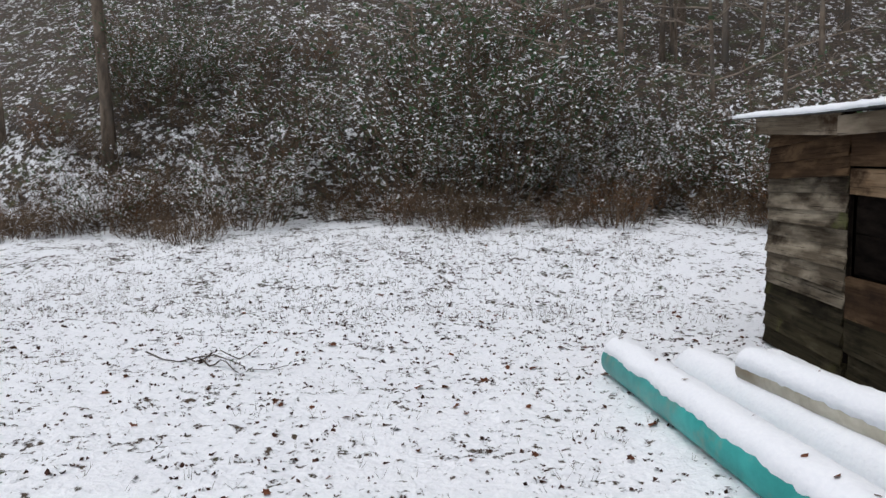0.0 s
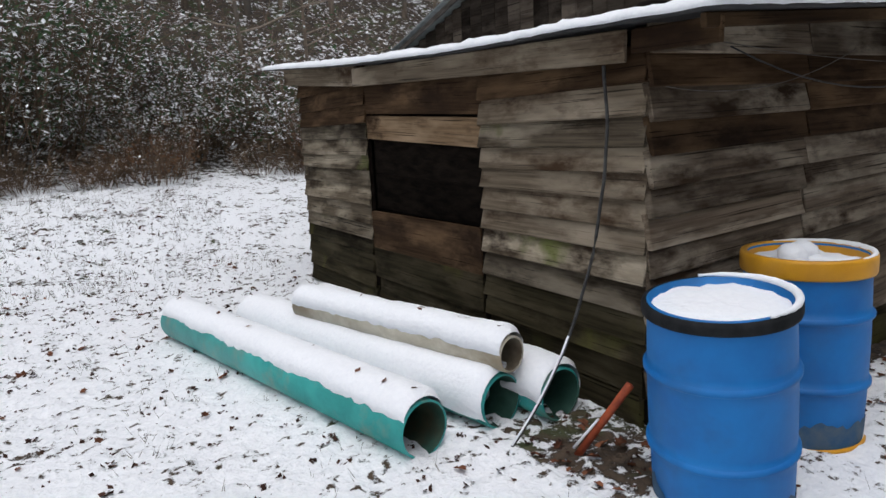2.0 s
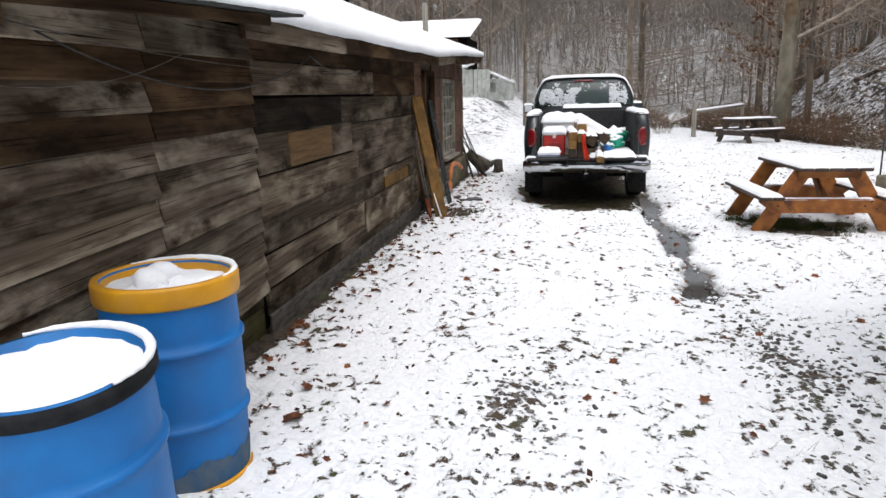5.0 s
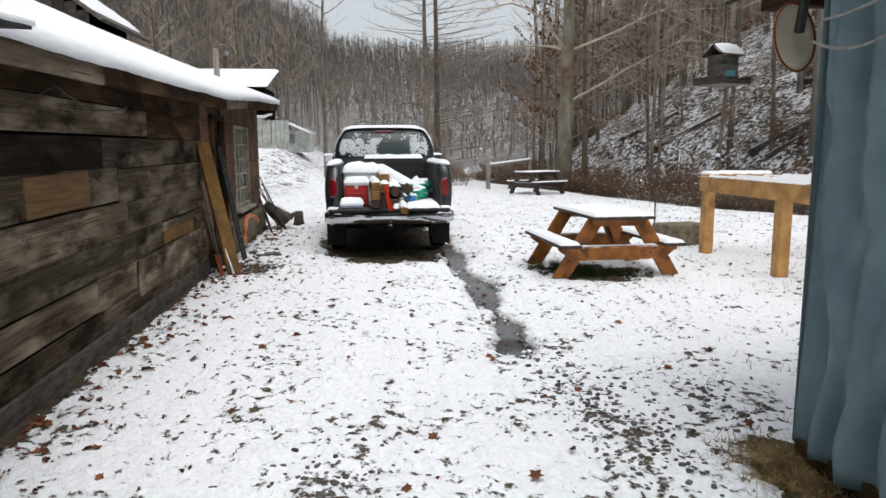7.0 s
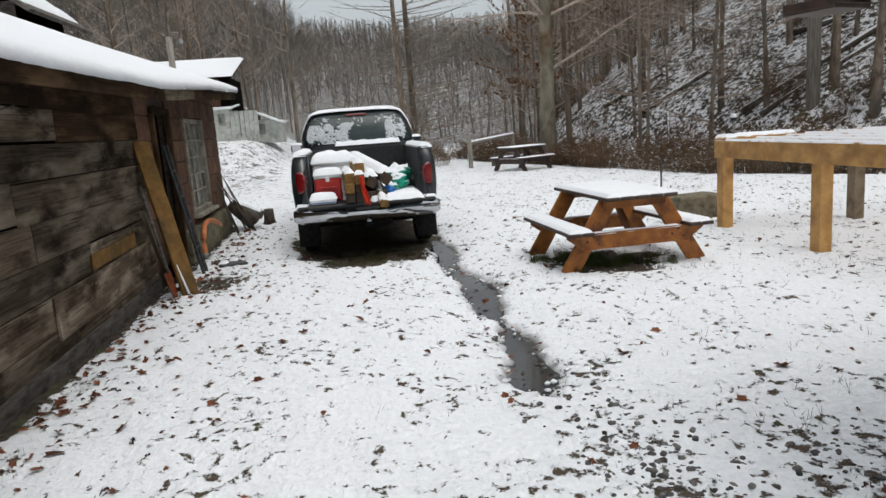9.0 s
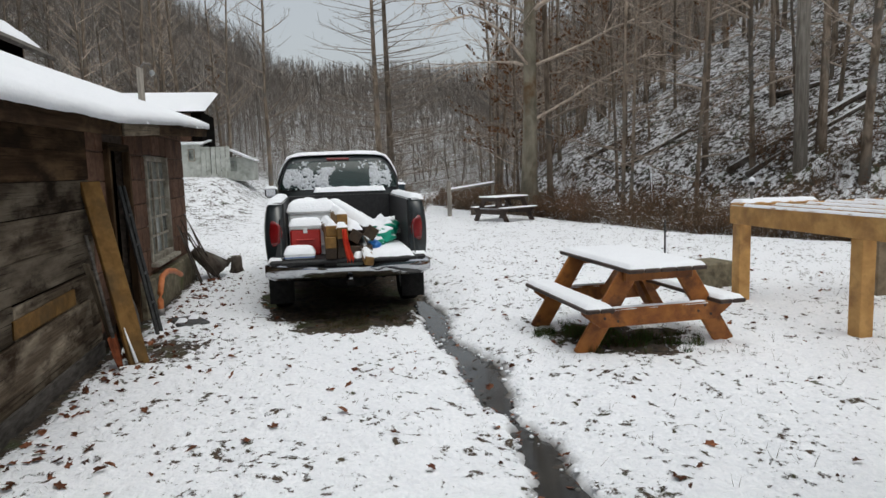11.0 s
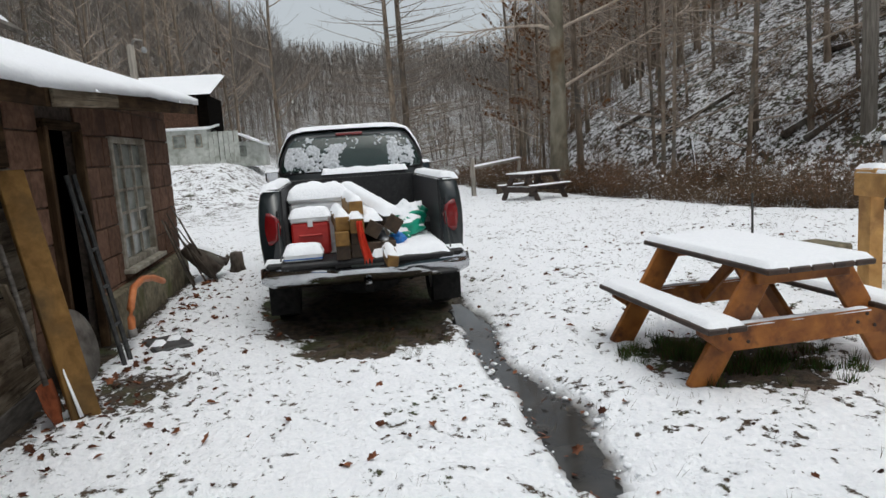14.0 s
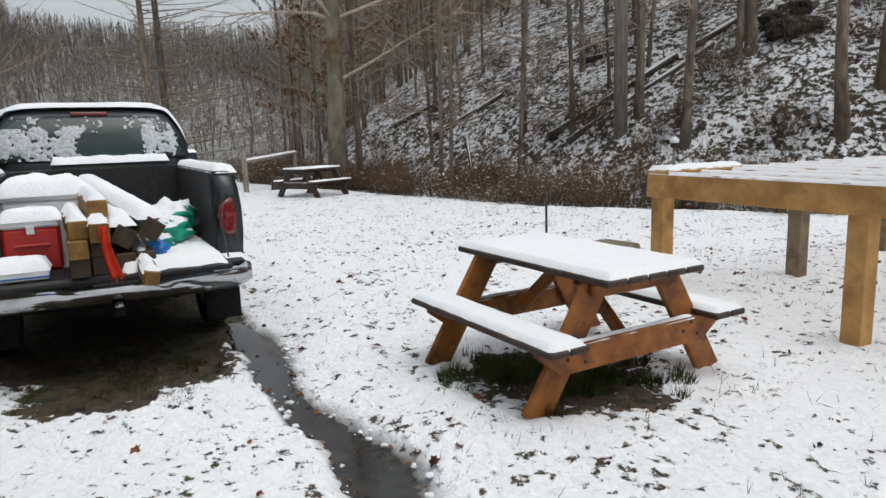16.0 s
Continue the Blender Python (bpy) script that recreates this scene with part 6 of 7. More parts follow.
lumber((-0.58, -0.20, FLOOR - 0.02), (1.4, -0.08, FLOOR + 0.36), 0.10, 0.15, LUMBER_END, 0.035)

flag = empty("warning_flag", label="red-orange cloth flag hung from the timber ends", category="flag")
v, f = [], []
for i in range(9):
    for j in range(15):
        u, t = i / 8, j / 14
        w = 0.034 + 0.03 * t
        x = -0.47 + 0.018 * math.sin(u * 9 + t * 3) + 0.012 * noise.noise((u * 5, t * 5, 2)) - 0.012 * t
        y = 0.06 + (0.5 - u) * w * 1.3 - 0.06 * t * t
        z = FLOOR + 0.345 - 0.34 * t - 0.05 * (1 if j == 14 and i % 3 == 0 else 0)
        v.append(TM @ Vector((x, y, z)))
f = [(i * 15 + j, i * 15 + j + 1, (i + 1) * 15 + j + 1, (i + 1) * 15 + j) for i in range(8) for j in range(14)]
o = link_mesh("cloth", v, f, material("red_orange_cloth", (0.46, 0.020, 0.005), (0.60, 0.040, 0.010), 7, 0.7, 0.1), flag, "", True)
o.modifiers.new("cloth", 'SOLIDIFY').thickness = 0.003
# plastic bags and a blue bundle
def lump(name, label, m, r, mat, seed, flat=0.8, cat="bag"):
    top = empty(name, m, label=label, category=cat)
    v, f = [], []
    for i in range(15):
        for j in range(22):
            th, ph = math.pi * i / 14, 2 * math.pi * j / 22
            d = Vector((math.sin(th) * math.cos(ph), math.sin(th) * math.sin(ph), math.cos(th)))
            k = 1 + 0.45 * noise.noise(d * 2.1 + Vector((seed, 0, 0))) + 0.30 * abs(noise.noise(d * 5 + Vector((seed, 3, 0))))
            v.append(d * r * k)
            v[-1].z *= flat
    f = [(i * 22 + j, i * 22 + (j + 1) % 22, (i + 1) * 22 + (j + 1) % 22, (i + 1) * 22 + j) for i in range(14) for j in range(22)]
    link_mesh("skin", v, f, mat, top, "", True)
    return top


GREEN_BAG = material("green_plastic_film", (0.008, 0.25, 0.15), (0.02, 0.40, 0.26), 6, 0.3, 0.3, snow=0.45, bump_scale=18)
lump("plastic_bag", "crumpled bright green plastic bag, snow in its folds", in_bed(0.62, -0.50, FLOOR + 0.26), 0.17, GREEN_BAG, 1.0)
lump("plastic_bag", "green plastic bag heaped on the truck bed", in_bed(0.42, -0.47, FLOOR + 0.18), 0.13, GREEN_BAG, 4.0)
lump("plastic_bag", "small green plastic bag by the timbers", in_bed(0.28, -0.36, FLOOR + 0.10), 0.09, GREEN_BAG, 8.0)
lump("bundle", "small blue plastic bundle on the tailgate", in_bed(0.0, -0.30, FLOOR + 0.085), 0.085, material("bright_blue_film", (0.02, 0.14, 0.45), (0.04, 0.22, 0.6), 6, 0.35, 0.2), 11.0, cat="bundle")

# ---------- trees ----------
TREE_BARK = material("forest_bark", (0.125, 0.097, 0.073), (0.33, 0.265, 0.207), 7, 0.95, 0.7, stretch=(1, 1, 0.3), c3=(0.15, 0.14, 0.125), vary=0.35, snow=0.10, big_scale=0.5)
TWIG = material("twigs", (0.29, 0.238, 0.194), (0.52, 0.435, 0.360), 5, 0.95, 0, vary=0.35, snow=0.30)
SYC_BARK = material("mottled_sycamore_bark", (0.13, 0.115, 0.085), (0.30, 0.27, 0.21), 2.2, 0.9, 0.4, c3=(0.13, 0.075, 0.035), stretch=(1, 1, 0.5), big_scale=0.45)
FAR_TWIG = material("distant_twigs", (0.185, 0.163, 0.145), (0.34, 0.306, 0.275), 0.6, 0.95, 0, island=0.3)
BRUSH = material("dark_brush", (0.085, 0.060, 0.043), (0.24, 0.174, 0.123), 5, 0.95, 0, island=0.35, snow=0.18)
LEAF_RUSSET = material("russet_dead_leaves", (0.11, 0.052, 0.024), (0.25, 0.125, 0.060), 3, 0.85, 0, island=0.4, snow=0.1)
LEAF_GREEN = material("evergreen_leaves", (0.022, 0.060, 0.022), (0.060, 0.145, 0.045), 3, 0.55, 0, island=0.4, snow=0.36)
WEED = material("dead_weeds", (0.105, 0.071, 0.043), (0.30, 0.215, 0.132), 4, 0.95, 0, island=0.45, snow=0.22)


def wander(r, p, d, length, n, bend, up):
    pts = [p]
    for _ in range(n):
        d = (d + Vector((r.uniform(-1, 1), r.uniform(-1, 1), r.uniform(-1, 1))) * bend + Vector((0, 0, up))).normalized()
        p = p + d * (length / n)
        pts.append(p)
    return pts


def sliver(b, p, d, length, w, r):
    """A twig of two crossed thin blades."""
    side = d.cross(Vector((r.uniform(-1, 1), r.uniform(-1, 1), 1))).normalized() * w
    q = p + d * length
    b.add([p - side, p + side, q], [(0, 1, 2)])
    mid = p + d * length * 0.45
    e = (d + Vector((r.uniform(-1, 1), r.uniform(-1, 1), r.uniform(-0.3, 0.8))) * 0.8).normalized()
    b.add([mid - side * 0.6, mid + side * 0.6, mid + e * length * 0.5], [(0, 1, 2)])


def grow(seed, tall, r0, limbs, first, level, reach, twigs, bark, leaves=0):
    """A bare tree: trunk and crown, as one thing at the origin."""
    r = random.Random(seed)
    top = empty("tree", label="bare leafless forest tree with snow-lined twigs", category="tree", group="forest trees")
    trunk = wander(r, Vector((0, 0, -0.6)), Vector((r.uniform(-0.05, 0.05), r.uniform(-0.05, 0.05), 1)), tall, 9, 0.05, 0.03)
    rad = [r0 * (1.35 if i == 0 else 1) * (1 - 0.86 * i / 9) + 0.008 for i in range(10)]
    Build().tube(trunk, rad, 9).make("trunk", bark, top, "", True)
    b = Build()
    for k in range(limbs):
        t = first + (0.98 - first) * (k + r.random()) / limbs
        i = min(8, int(t * 9))
        p = trunk[i].lerp(trunk[i + 1], t * 9 - i)
        a = r.uniform(0, 2 * math.pi)
        rise = level * (0.4 + 0.9 * t)
        d = Vector((math.cos(a), math.sin(a), rise)).normalized()
        length = reach * tall * (1.05 - 0.75 * t) * r.uniform(0.6, 1.2)
        br = (rad[i] * 0.36 + 0.006)
        limb = wander(r, p, d, length, 4, 0.16, 0.06)
        b.tube(limb, [br * (1 - 0.85 * j / 4) for j in range(5)], 4, False)
        for m in range(5):
            u = 0.25 + 0.75 * (m + r.random()) / 5
            j = min(3, int(u * 4))
            p2 = limb[j].lerp(limb[j + 1], u * 4 - j)
            d2 = ((limb[j + 1] - limb[j]).normalized() + Vector((r.uniform(-1, 1), r.uniform(-1, 1), r.uniform(-0.3, 0.7))) * 0.75).normalized()
            l2 = length * r.uniform(0.22, 0.5) * (1.15 - 0.6 * u)
            sub = wander(r, p2, d2, l2, 2, 0.15, 0.05)
            b.tube(sub, [br * 0.36, br * 0.22, 0.004], 3, False)
            for q in range(twigs):
                w = r.random()
                p3 = sub[0].lerp(sub[1], w * 2) if w < 0.5 else sub[1].lerp(sub[2], w * 2 - 1)
                d3 = (d2 + Vector((r.uniform(-1, 1), r.uniform(-1, 1), r.uniform(-0.4, 0.8))) * 0.9).normalized()
                sliver(b, p3, d3, l2 * r.uniform(0.3, 0.75) + 0.12, 0.0055, r)
                if leaves and r.random() < leaves:
                    for _ in range(3):
                        c = p3 + d3 * l2 * r.uniform(0.1, 0.5)
                        s1 = Vector((r.uniform(-1, 1), r.uniform(-1, 1), r.uniform(-1, 1))).normalized() * 0.09
                        s2 = s1.cross(Vector((r.uniform(-1, 1), r.uniform(-1, 1), r.uniform(-1, 1)))).normalized() * 0.06
                        b.add([c - s1, c + s2, c + s1, c - s2], [(0, 1, 2, 3)], 1)
    b.make("crown", [TWIG, LEAF_RUSSET], top, "")
    return top


kinds = [grow(11, 19, 0.125, 26, 0.20, 0.55, 0.22, 6, TREE_BARK), grow(12, 16, 0.085, 26, 0.14, 0.30, 0.22, 5, TREE_BARK), grow(13, 22, 0.17, 22, 0.35, 0.8, 0.20, 5, TREE_BARK),
         grow(14, 13, 0.06, 26, 0.10, 0.25, 0.26, 5, TREE_BARK), grow(15, 20, 0.145, 24, 0.25, 0.7, 0.24, 5, TREE_BARK), grow(16, 15, 0.085, 24, 0.15, 0.35, 0.22, 7, TREE_BARK, 0.5)]
wood = random.Random(77)
used = set()


def plant(kind, x, y, s, turn=None, lean=0.0):
    z = height(x, y)
    m = Matrix.Translation((x, y, z)) @ Matrix.Rotation(wood.uniform(0, 6.28) if turn is None else turn, 4, 'Z') @ Matrix.Rotation(lean, 4, 'X') @ Matrix.Diagonal((s, s, s * wood.uniform(0.9, 1.15), 1))
    if kind not in used:
        used.add(kind)
        kinds[kind].matrix_world = m
        return kinds[kind]
    return copy_thing(kinds[kind], m)


# trees that stand out singly
for kind, x, y, s in ((0, 18.4, -13.2, 0.9), (1, 19.9, -16.9, 1.05), (4, 15.5, -15.0, 0.95), (4, 15.6, -16.4, 1.05), (2, -10.7, 16.8, 0.95), (4, -14.3, 17.4, 0.8), (0, 40.2, 4.9, 0.75),
                      (3, 22.5, -11.0, 1.0), (1, 29.0, -8.6, 1.3), (5, 33, -9, 0.9), (0, 36, 2.6, 0.9),
                      (1, 3.2, 22.2, 1.0), (1, 4.4, 22.1, 0.9), (3, 4.9, 22.5, 1.2), (1, 6.3, 22.0, 1.0), (1, 10.4, 23.4, 1.0), (3, 2.5, 24.0, 1.2), (0, 19.4, -16.2, 0.8)):
    plant(kind, x, y, s)
places = []


def scatter(n, x0, x1, y0, y1, ok, gap, picks, smin, smax, tries=6):
    made = 0
    for _ in range(n * tries):
        if made >= n:
            return
        x, y = wood.uniform(x0, x1), wood.uniform(y0, y1)
        if not ok(x, y) or any((x - a) ** 2 + (y - c) ** 2 < gap * gap for a, c in places):
            continue
        places.append((x, y))
        plant(wood.choice(picks), x, y, wood.uniform(smin, smax), lean=wood.uniform(-0.05, 0.05))
        made += 1


def valley(x, y):
    return -0.25 < (y - 0.0) / max(x - 4, 1.0) < 0.075


scatter(150, 20, 62, -32, -6, lambda x, y: y < bank_line(x) - 2.8, 0.75, (0, 1, 1, 1, 2, 3, 3, 3, 5), 0.6, 1.1)
scatter(36, 8, 30, -36, -12, lambda x, y: y < bank_line(x) - 8.0, 1.1, (0, 1, 1, 3, 3, 4), 0.7, 1.1)
scatter(30, 40, 84, 7, 40, lambda x, y: not valley(x, y), 1.3, (0, 1, 2, 4, 5, 5), 0.8, 1.25)
scatter(26, 20, 42, 15, 36, lambda x, y: True, 1.4, (0, 2, 4, 5, 5), 0.85, 1.2)
scatter(10, 50, 95, -16, 8, lambda x, y: valley(x, y) and y < 3.0, 1.6, (0, 1, 3, 4), 0.25, 0.42)
scatter(28, -26, 16, 18.5, 44, lambda x, y: True, 1.5, (0, 1, 1, 3, 3, 4), 0.7, 1.1)
scatter(8, 2, 16, 17.5, 24, lambda x, y: True, 1.2, (1, 3, 3), 0.6, 0.9)

# the pale sycamore with long limbs
syc = empty("sycamore_tree", Matrix.Translation((27.3, -7.2, -0.2)), label="tall sycamore with mottled pale bark at the meadow edge", category="tree")
r = random.Random(4)
tr = wander(r, Vector((0, 0, -0.3)), Vector((0.0, 0.02, 1)), 19, 10, 0.025, 0.04)
Build().tube(tr, [0.40, 0.29, 0.25, 0.23, 0.21, 0.18, 0.16, 0.14, 0.10, 0.06, 0.02], 16).make("trunk", SYC_BARK, syc, "mottled tan and grey bark", True)
b = Build()
for k in range(22):
    t = 0.28 + 0.7 * k / 22
    i = min(9, int(t * 10))
    p = tr[i]
    a = (1.45 if k % 2 else -1.7) + r.uniform(-0.9, 0.9)
    L = (1.1 - 0.7 * t) * r.uniform(5.5, 9.5)
    limb = wander(r, p, Vector((math.cos(a), math.sin(a), 0.45)).normalized(), L, 6, 0.20, -0.06)
    b.tube(limb, [max(0.010, (0.060 * (1 - t) + 0.020) * (1 - j / 7.5)) for j in range(7)], 6, False)
    for m in range(9):
        j = r.randrange(1, 6)
        p2 = limb[j].lerp(limb[j + 1], r.random()) if j < 6 else limb[6]
        d2 = ((limb[j + 1] - limb[j]).normalized() + Vector((r.uniform(-1, 1), r.uniform(-1, 1), r.uniform(-0.7, 0.5))) * 0.8).normalized()
        sub = wander(r, p2, d2, L * r.uniform(0.2, 0.4), 3, 0.2, -0.02)
        b.tube(sub, [0.022, 0.015, 0.01, 0.005], 3, False)
        for q in range(7):
            w = r.randrange(0, 3)
            sliver(b, sub[w].lerp(sub[w + 1], r.random()), (d2 + Vector((r.uniform(-1, 1), r.uniform(-1, 1), r.uniform(-0.8, 0.5)))).normalized(), r.uniform(0.4, 1.0), 0.008, r)
b.make("crown", TWIG, syc, "")

# twin-stemmed tree with level branches beyond the truck
larch = empty("larch_tree", Matrix.Translation((37.6, -3.2, 0.0)), label="bare twin-stemmed larch with level snow-lined branches", category="tree")
b = Build()
for dx, dy, tall in ((0.0, 0.0, 19.0), (0.25, 0.55, 16.5)):
    tr = wander(r, Vector((dx, dy, -0.3)), Vector((0, 0.01, 1)), tall, 8, 0.012, 0.03)
    Build().tube(tr, [0.19 * (1 - 0.93 * i / 8) for i in range(9)], 10).make("trunk", TREE_BARK, larch, "", True)
    for k in range(95):
        t = 0.07 + 0.91 * k / 95
        i = min(7, int(t * 8))
        p = tr[i].lerp(tr[i + 1], t * 8 - i)
        a = r.uniform(0, 6.28)
        L = (1.08 - t) * 6.0 * r.uniform(0.6, 1.15)
        limb = wander(r, p, Vector((math.cos(a), math.sin(a), 0.10)).normalized(), L, 4, 0.06, 0.02)
        b.tube(limb, [0.024, 0.019, 0.014, 0.010, 0.005], 4, False)
        for q in range(22):
            j = r.randrange(0, 4)
            sliver(b, limb[j].lerp(limb[j + 1], r.random()), ((limb[j + 1] - limb[j]).normalized() + Vector((r.uniform(-1, 1), r.uniform(-1, 1), r.uniform(-0.4, 0.4)))).normalized(), r.uniform(0.3, 0.8) * (1.2 - t), 0.008, r)
b.make("crown", TWIG, larch, "")

# far woods on the hills, more than one could count
b = Build()
far_rng = random.Random(31)
n_far = 0
for _ in range(12000):
    if n_far > 2600:
        break
    x, y = far_rng.uniform(-40, 190), far_rng.uniform(-75, 75)
    if (x < 60 and -34 < y < 42) or (x < 56 and valley(x, y)):
        continue
    if x < 100 and abs(y) < 42 and far_rng.random() < 0.45:
        continue
    if x < -10 and y < 10:
        continue
    if valley(x, y) and x < 110 and far_rng.random() < 0.4:
        continue
    n_far += 1
    z = height(x, y)
    tall = far_rng.uniform(8, 19) * (0.34 if valley(x, y) and x < 130 else 0.5 if valley(x, y) else 1.0)
    rr = far_rng.uniform(0.045, 0.11)
    p0 = Vector((x, y, z - 0.5))
    p1 = p0 + Vector((far_rng.uniform(-0.8, 0.8), far_rng.uniform(-0.8, 0.8), tall))
    b.tube([p0, p0.lerp(p1, 0.5), p0.lerp(p1, 0.9)], [rr, rr * 0.7, 0.02], 4, False)
    for k in range(22):
        t = far_rng.uniform(0.25, 1.0)
        a = far_rng.uniform(0, 6.28)
        d = Vector((math.cos(a), math.sin(a), far_rng.uniform(0.2, 1.2))).normalized()
        L = (1.25 - 0.95 * t) * tall * 0.36
        q = p0.lerp(p1, t)
        side = Vector((0, 0, 1)).cross(d).normalized() * 0.03
        b.add([q - side, q + side, q + d * L], [(0, 1, 2)])
        for m in range(4):
            w = q + d * L * far_rng.uniform(0.3, 0.9)
            e = (d + Vector((far_rng.uniform(-1, 1), far_rng.uniform(-1, 1), far_rng.uniform(-0.3, 1))) * 0.8).normalized()
            s2 = e.cross(Vector((0.3, 0.2, 1))).normalized() * 0.022
            b.add([w - s2, w + s2, w + e * L * 0.5], [(0, 1, 2)])
# the wooded hill that closes the valley
for _ in range(1500):
    x = 190 + 225 * far_rng.random()
    y = (x - 4) * far_rng.uniform(-0.34, 0.26)
    p0 = Vector((x, y, height(x, y) - 0.5))
    p1 = p0 + Vector((far_rng.uniform(-1, 1), far_rng.uniform(-1, 1), far_rng.uniform(8, 14)))
    b.tube([p0, p1], [0.14, 0.05], 3, False)
    for k in range(16):
        t, a = far_rng.uniform(0.2, 1.0), far_rng.uniform(0, 6.28)
        d = Vector((math.cos(a), math.sin(a), far_rng.uniform(0.2, 1.0))).normalized()
        q, L = p0.lerp(p1, t), (1.25 - t) * 5.0
        side = Vector((0, 0, 1)).cross(d).normalized() * 0.11
        b.add([q - side, q + side, q + d * L], [(0, 1, 2)])
tagged(b.make("far_woods", FAR_TWIG), "bare grey-brown woods covering the distant hills", "woods", kind="stuff")

# ---------- brush ----------
def bush(seed, tall, stems, spread, leaf, leaf_n, mat, snow_n, label):
    r = random.Random(seed)
    top = empty("bush", label=label, category="bush", group="roadside brush")
    b, lf, sn = Build(), Build(), Build()
    for _ in range(stems):
        a, q = r.uniform(0, 6.28), r.random() ** 0.5 * spread * 0.5
        p = Vector((math.cos(a) * q, math.sin(a) * q, -0.15))
        d = Vector((math.cos(a) * r.uniform(0.1, 0.7), math.sin(a) * r.uniform(0.1, 0.7), 1)).normalized()
        L = tall * r.uniform(0.5, 1.1)
        st = wander(r, p, d, L, 4, 0.20, -0.05)
        b.tube(st, [0.012, 0.010, 0.008, 0.005, 0.003], 3, False)
        for _k in range(9):
            j = r.randrange(1, 4)
            p2 = st[j].lerp(st[j + 1], r.random())
            d2 = (d * 0.4 + Vector((r.uniform(-1, 1), r.uniform(-1, 1), r.uniform(-0.3, 0.9)))).normalized()
            l2 = L * r.uniform(0.12, 0.34)
            sliver(b, p2, d2, l2, 0.006, r)
            if leaf and r.random() < leaf_n:
                for _m in range(5):
                    c = p2 + d2 * l2 * r.uniform(0.2, 1.0) + Vector((r.uniform(-1, 1), r.uniform(-1, 1), r.uniform(-1, 1))) * 0.05
                    g = Vector((r.uniform(-1, 1), r.uniform(-1, 1), r.uniform(-0.5, 0.3))).normalized() * leaf
                    h = g.cross(Vector((r.uniform(-0.4, 0.4), r.uniform(-0.4, 0.4), 1))).normalized() * leaf * 0.45
                    lf.add([c - g, c + h, c + g, c - h], [(0, 1, 2, 3)])
            c = p2 + d2 * l2 * r.uniform(0.3, 1.0)
            if r.random() < snow_n * (1.6 if mat is LEAF_GREEN else 1.0) and noise.noise((c.x * 1.4, c.y * 1.4, c.z * 2.2 + seed)) > 0.02:
                # a ridge of snow along the twig
                w = Vector((-d2.y, d2.x, 0)).normalized() * (0.012 + 0.045 * r.random() ** 2) * (1.5 if mat is LEAF_GREEN else 1)
                e = c + Vector((d2.x, d2.y, d2.z * 0.25)) * (0.06 + 0.28 * r.random() ** 2)
                k = c.lerp(e, 0.5) + Vector((0, 0, 0.02))
                sn.add([c, c.lerp(e, 0.4) - w, e, c.lerp(e, 0.6) + w, k], [(0, 1, 4), (1, 2, 4), (2, 3, 4), (3, 0, 4)])
    b.make("brushwood", BRUSH, top)
    if lf.f:
        lf.make("foliage", mat, top)
    if sn.f:
        tagged(sn.make("snow_dusting", SNOW, top, "", True), kind="stuff")
    return top


bushes = [bush(1, 2.2, 60, 2.0, 0.05, 0.25, WEED, 0.16, "tangled brown brush dusted with snow"),
          bush(2, 1.3, 70, 2.2, 0.04, 0.35, WEED, 0.18, "low dead weeds with snow on their heads"),
          bush(3, 3.0, 60, 2.4, 0.06, 0.95, LEAF_GREEN, 0.14, "dark evergreen shrub loaded with snow"),
          bush(4, 1.8, 55, 1.8, 0.05, 0.45, LEAF_RUSSET, 0.10, "russet-leaved brush dusted with snow"),
          bush(5, 0.7, 70, 1.8, 0.03, 0.4, WEED, 0.14, "short dead grass and weeds in snow")]
shown = set()


def put_bush(kind, x, y, s):
    m = Matrix.Translation((x, y, height(x, y))) @ Matrix.Rotation(wood.uniform(0, 6.28), 4, 'Z') @ Matrix.Diagonal((s, s, s * wood.uniform(0.85, 1.2), 1))
    if kind not in shown:
        shown.add(kind)
        bushes[kind].matrix_world = m
        return
    copy_thing(bushes[kind], m)


for x, y, s in ((-6.5, 17.8, 1.0), (-3.4, 17.0, 1.15), (-1.9, 17.6, 1.45), (-0.6, 16.6, 1.1), (0.4, 18.6, 1.6), (2.6, 17.2, 0.9), (5.6, 16.2, 1.15), (6.6, 15.4, 1.0), (-11.0, 19.5, 1.0), (-8.2, 20.0, 0.9), (3.8, 18.2, 0.8), (-2.6, 20.2, 1.1), (-1.2, 21.2, 1.1), (-10.2, 18.4, 0.9)):
    put_bush(2, x, y, s)
for _ in range(82):
    x = wood.uniform(-13, 9)
    y = wood.uniform(14.2, 19.5) if wood.random() < 0.75 or x > 1.5 else wood.uniform(19, 26)
    if x > 1.5:
        y = min(y, 17.5)
    put_bush(wood.choice((0, 0, 3, 1, 0, 2)), x, y, wood.uniform(0.5, 0.95))
for _ in range(40):
    put_bush(wood.choice((1, 4, 0)), wood.uniform(-13, 9), wood.uniform(13.2, 17.5), wood.uniform(0.5, 0.95))
for k in range(110):
    x = 11.5 + 30 * k / 110 + wood.uniform(-0.4, 0.4)
    y = bank_line(x) - wood.uniform(0.3, 3.2)
    put_bush(wood.choice((1, 1, 0, 3, 3, 4)), x, y, wood.uniform(0.65, 1.1) * (0.75 if y > bank_line(x) - 1 else 1))
for k in range(30):
    x = wood.uniform(26, 52)
    put_bush(wood.choice((1, 4, 0)), x, wood.choice((wood.uniform(-5, -3.2) if x > 30 else bank_line(x) - 1, wood.uniform(7, 12))), wood.uniform(0.6, 1.0))
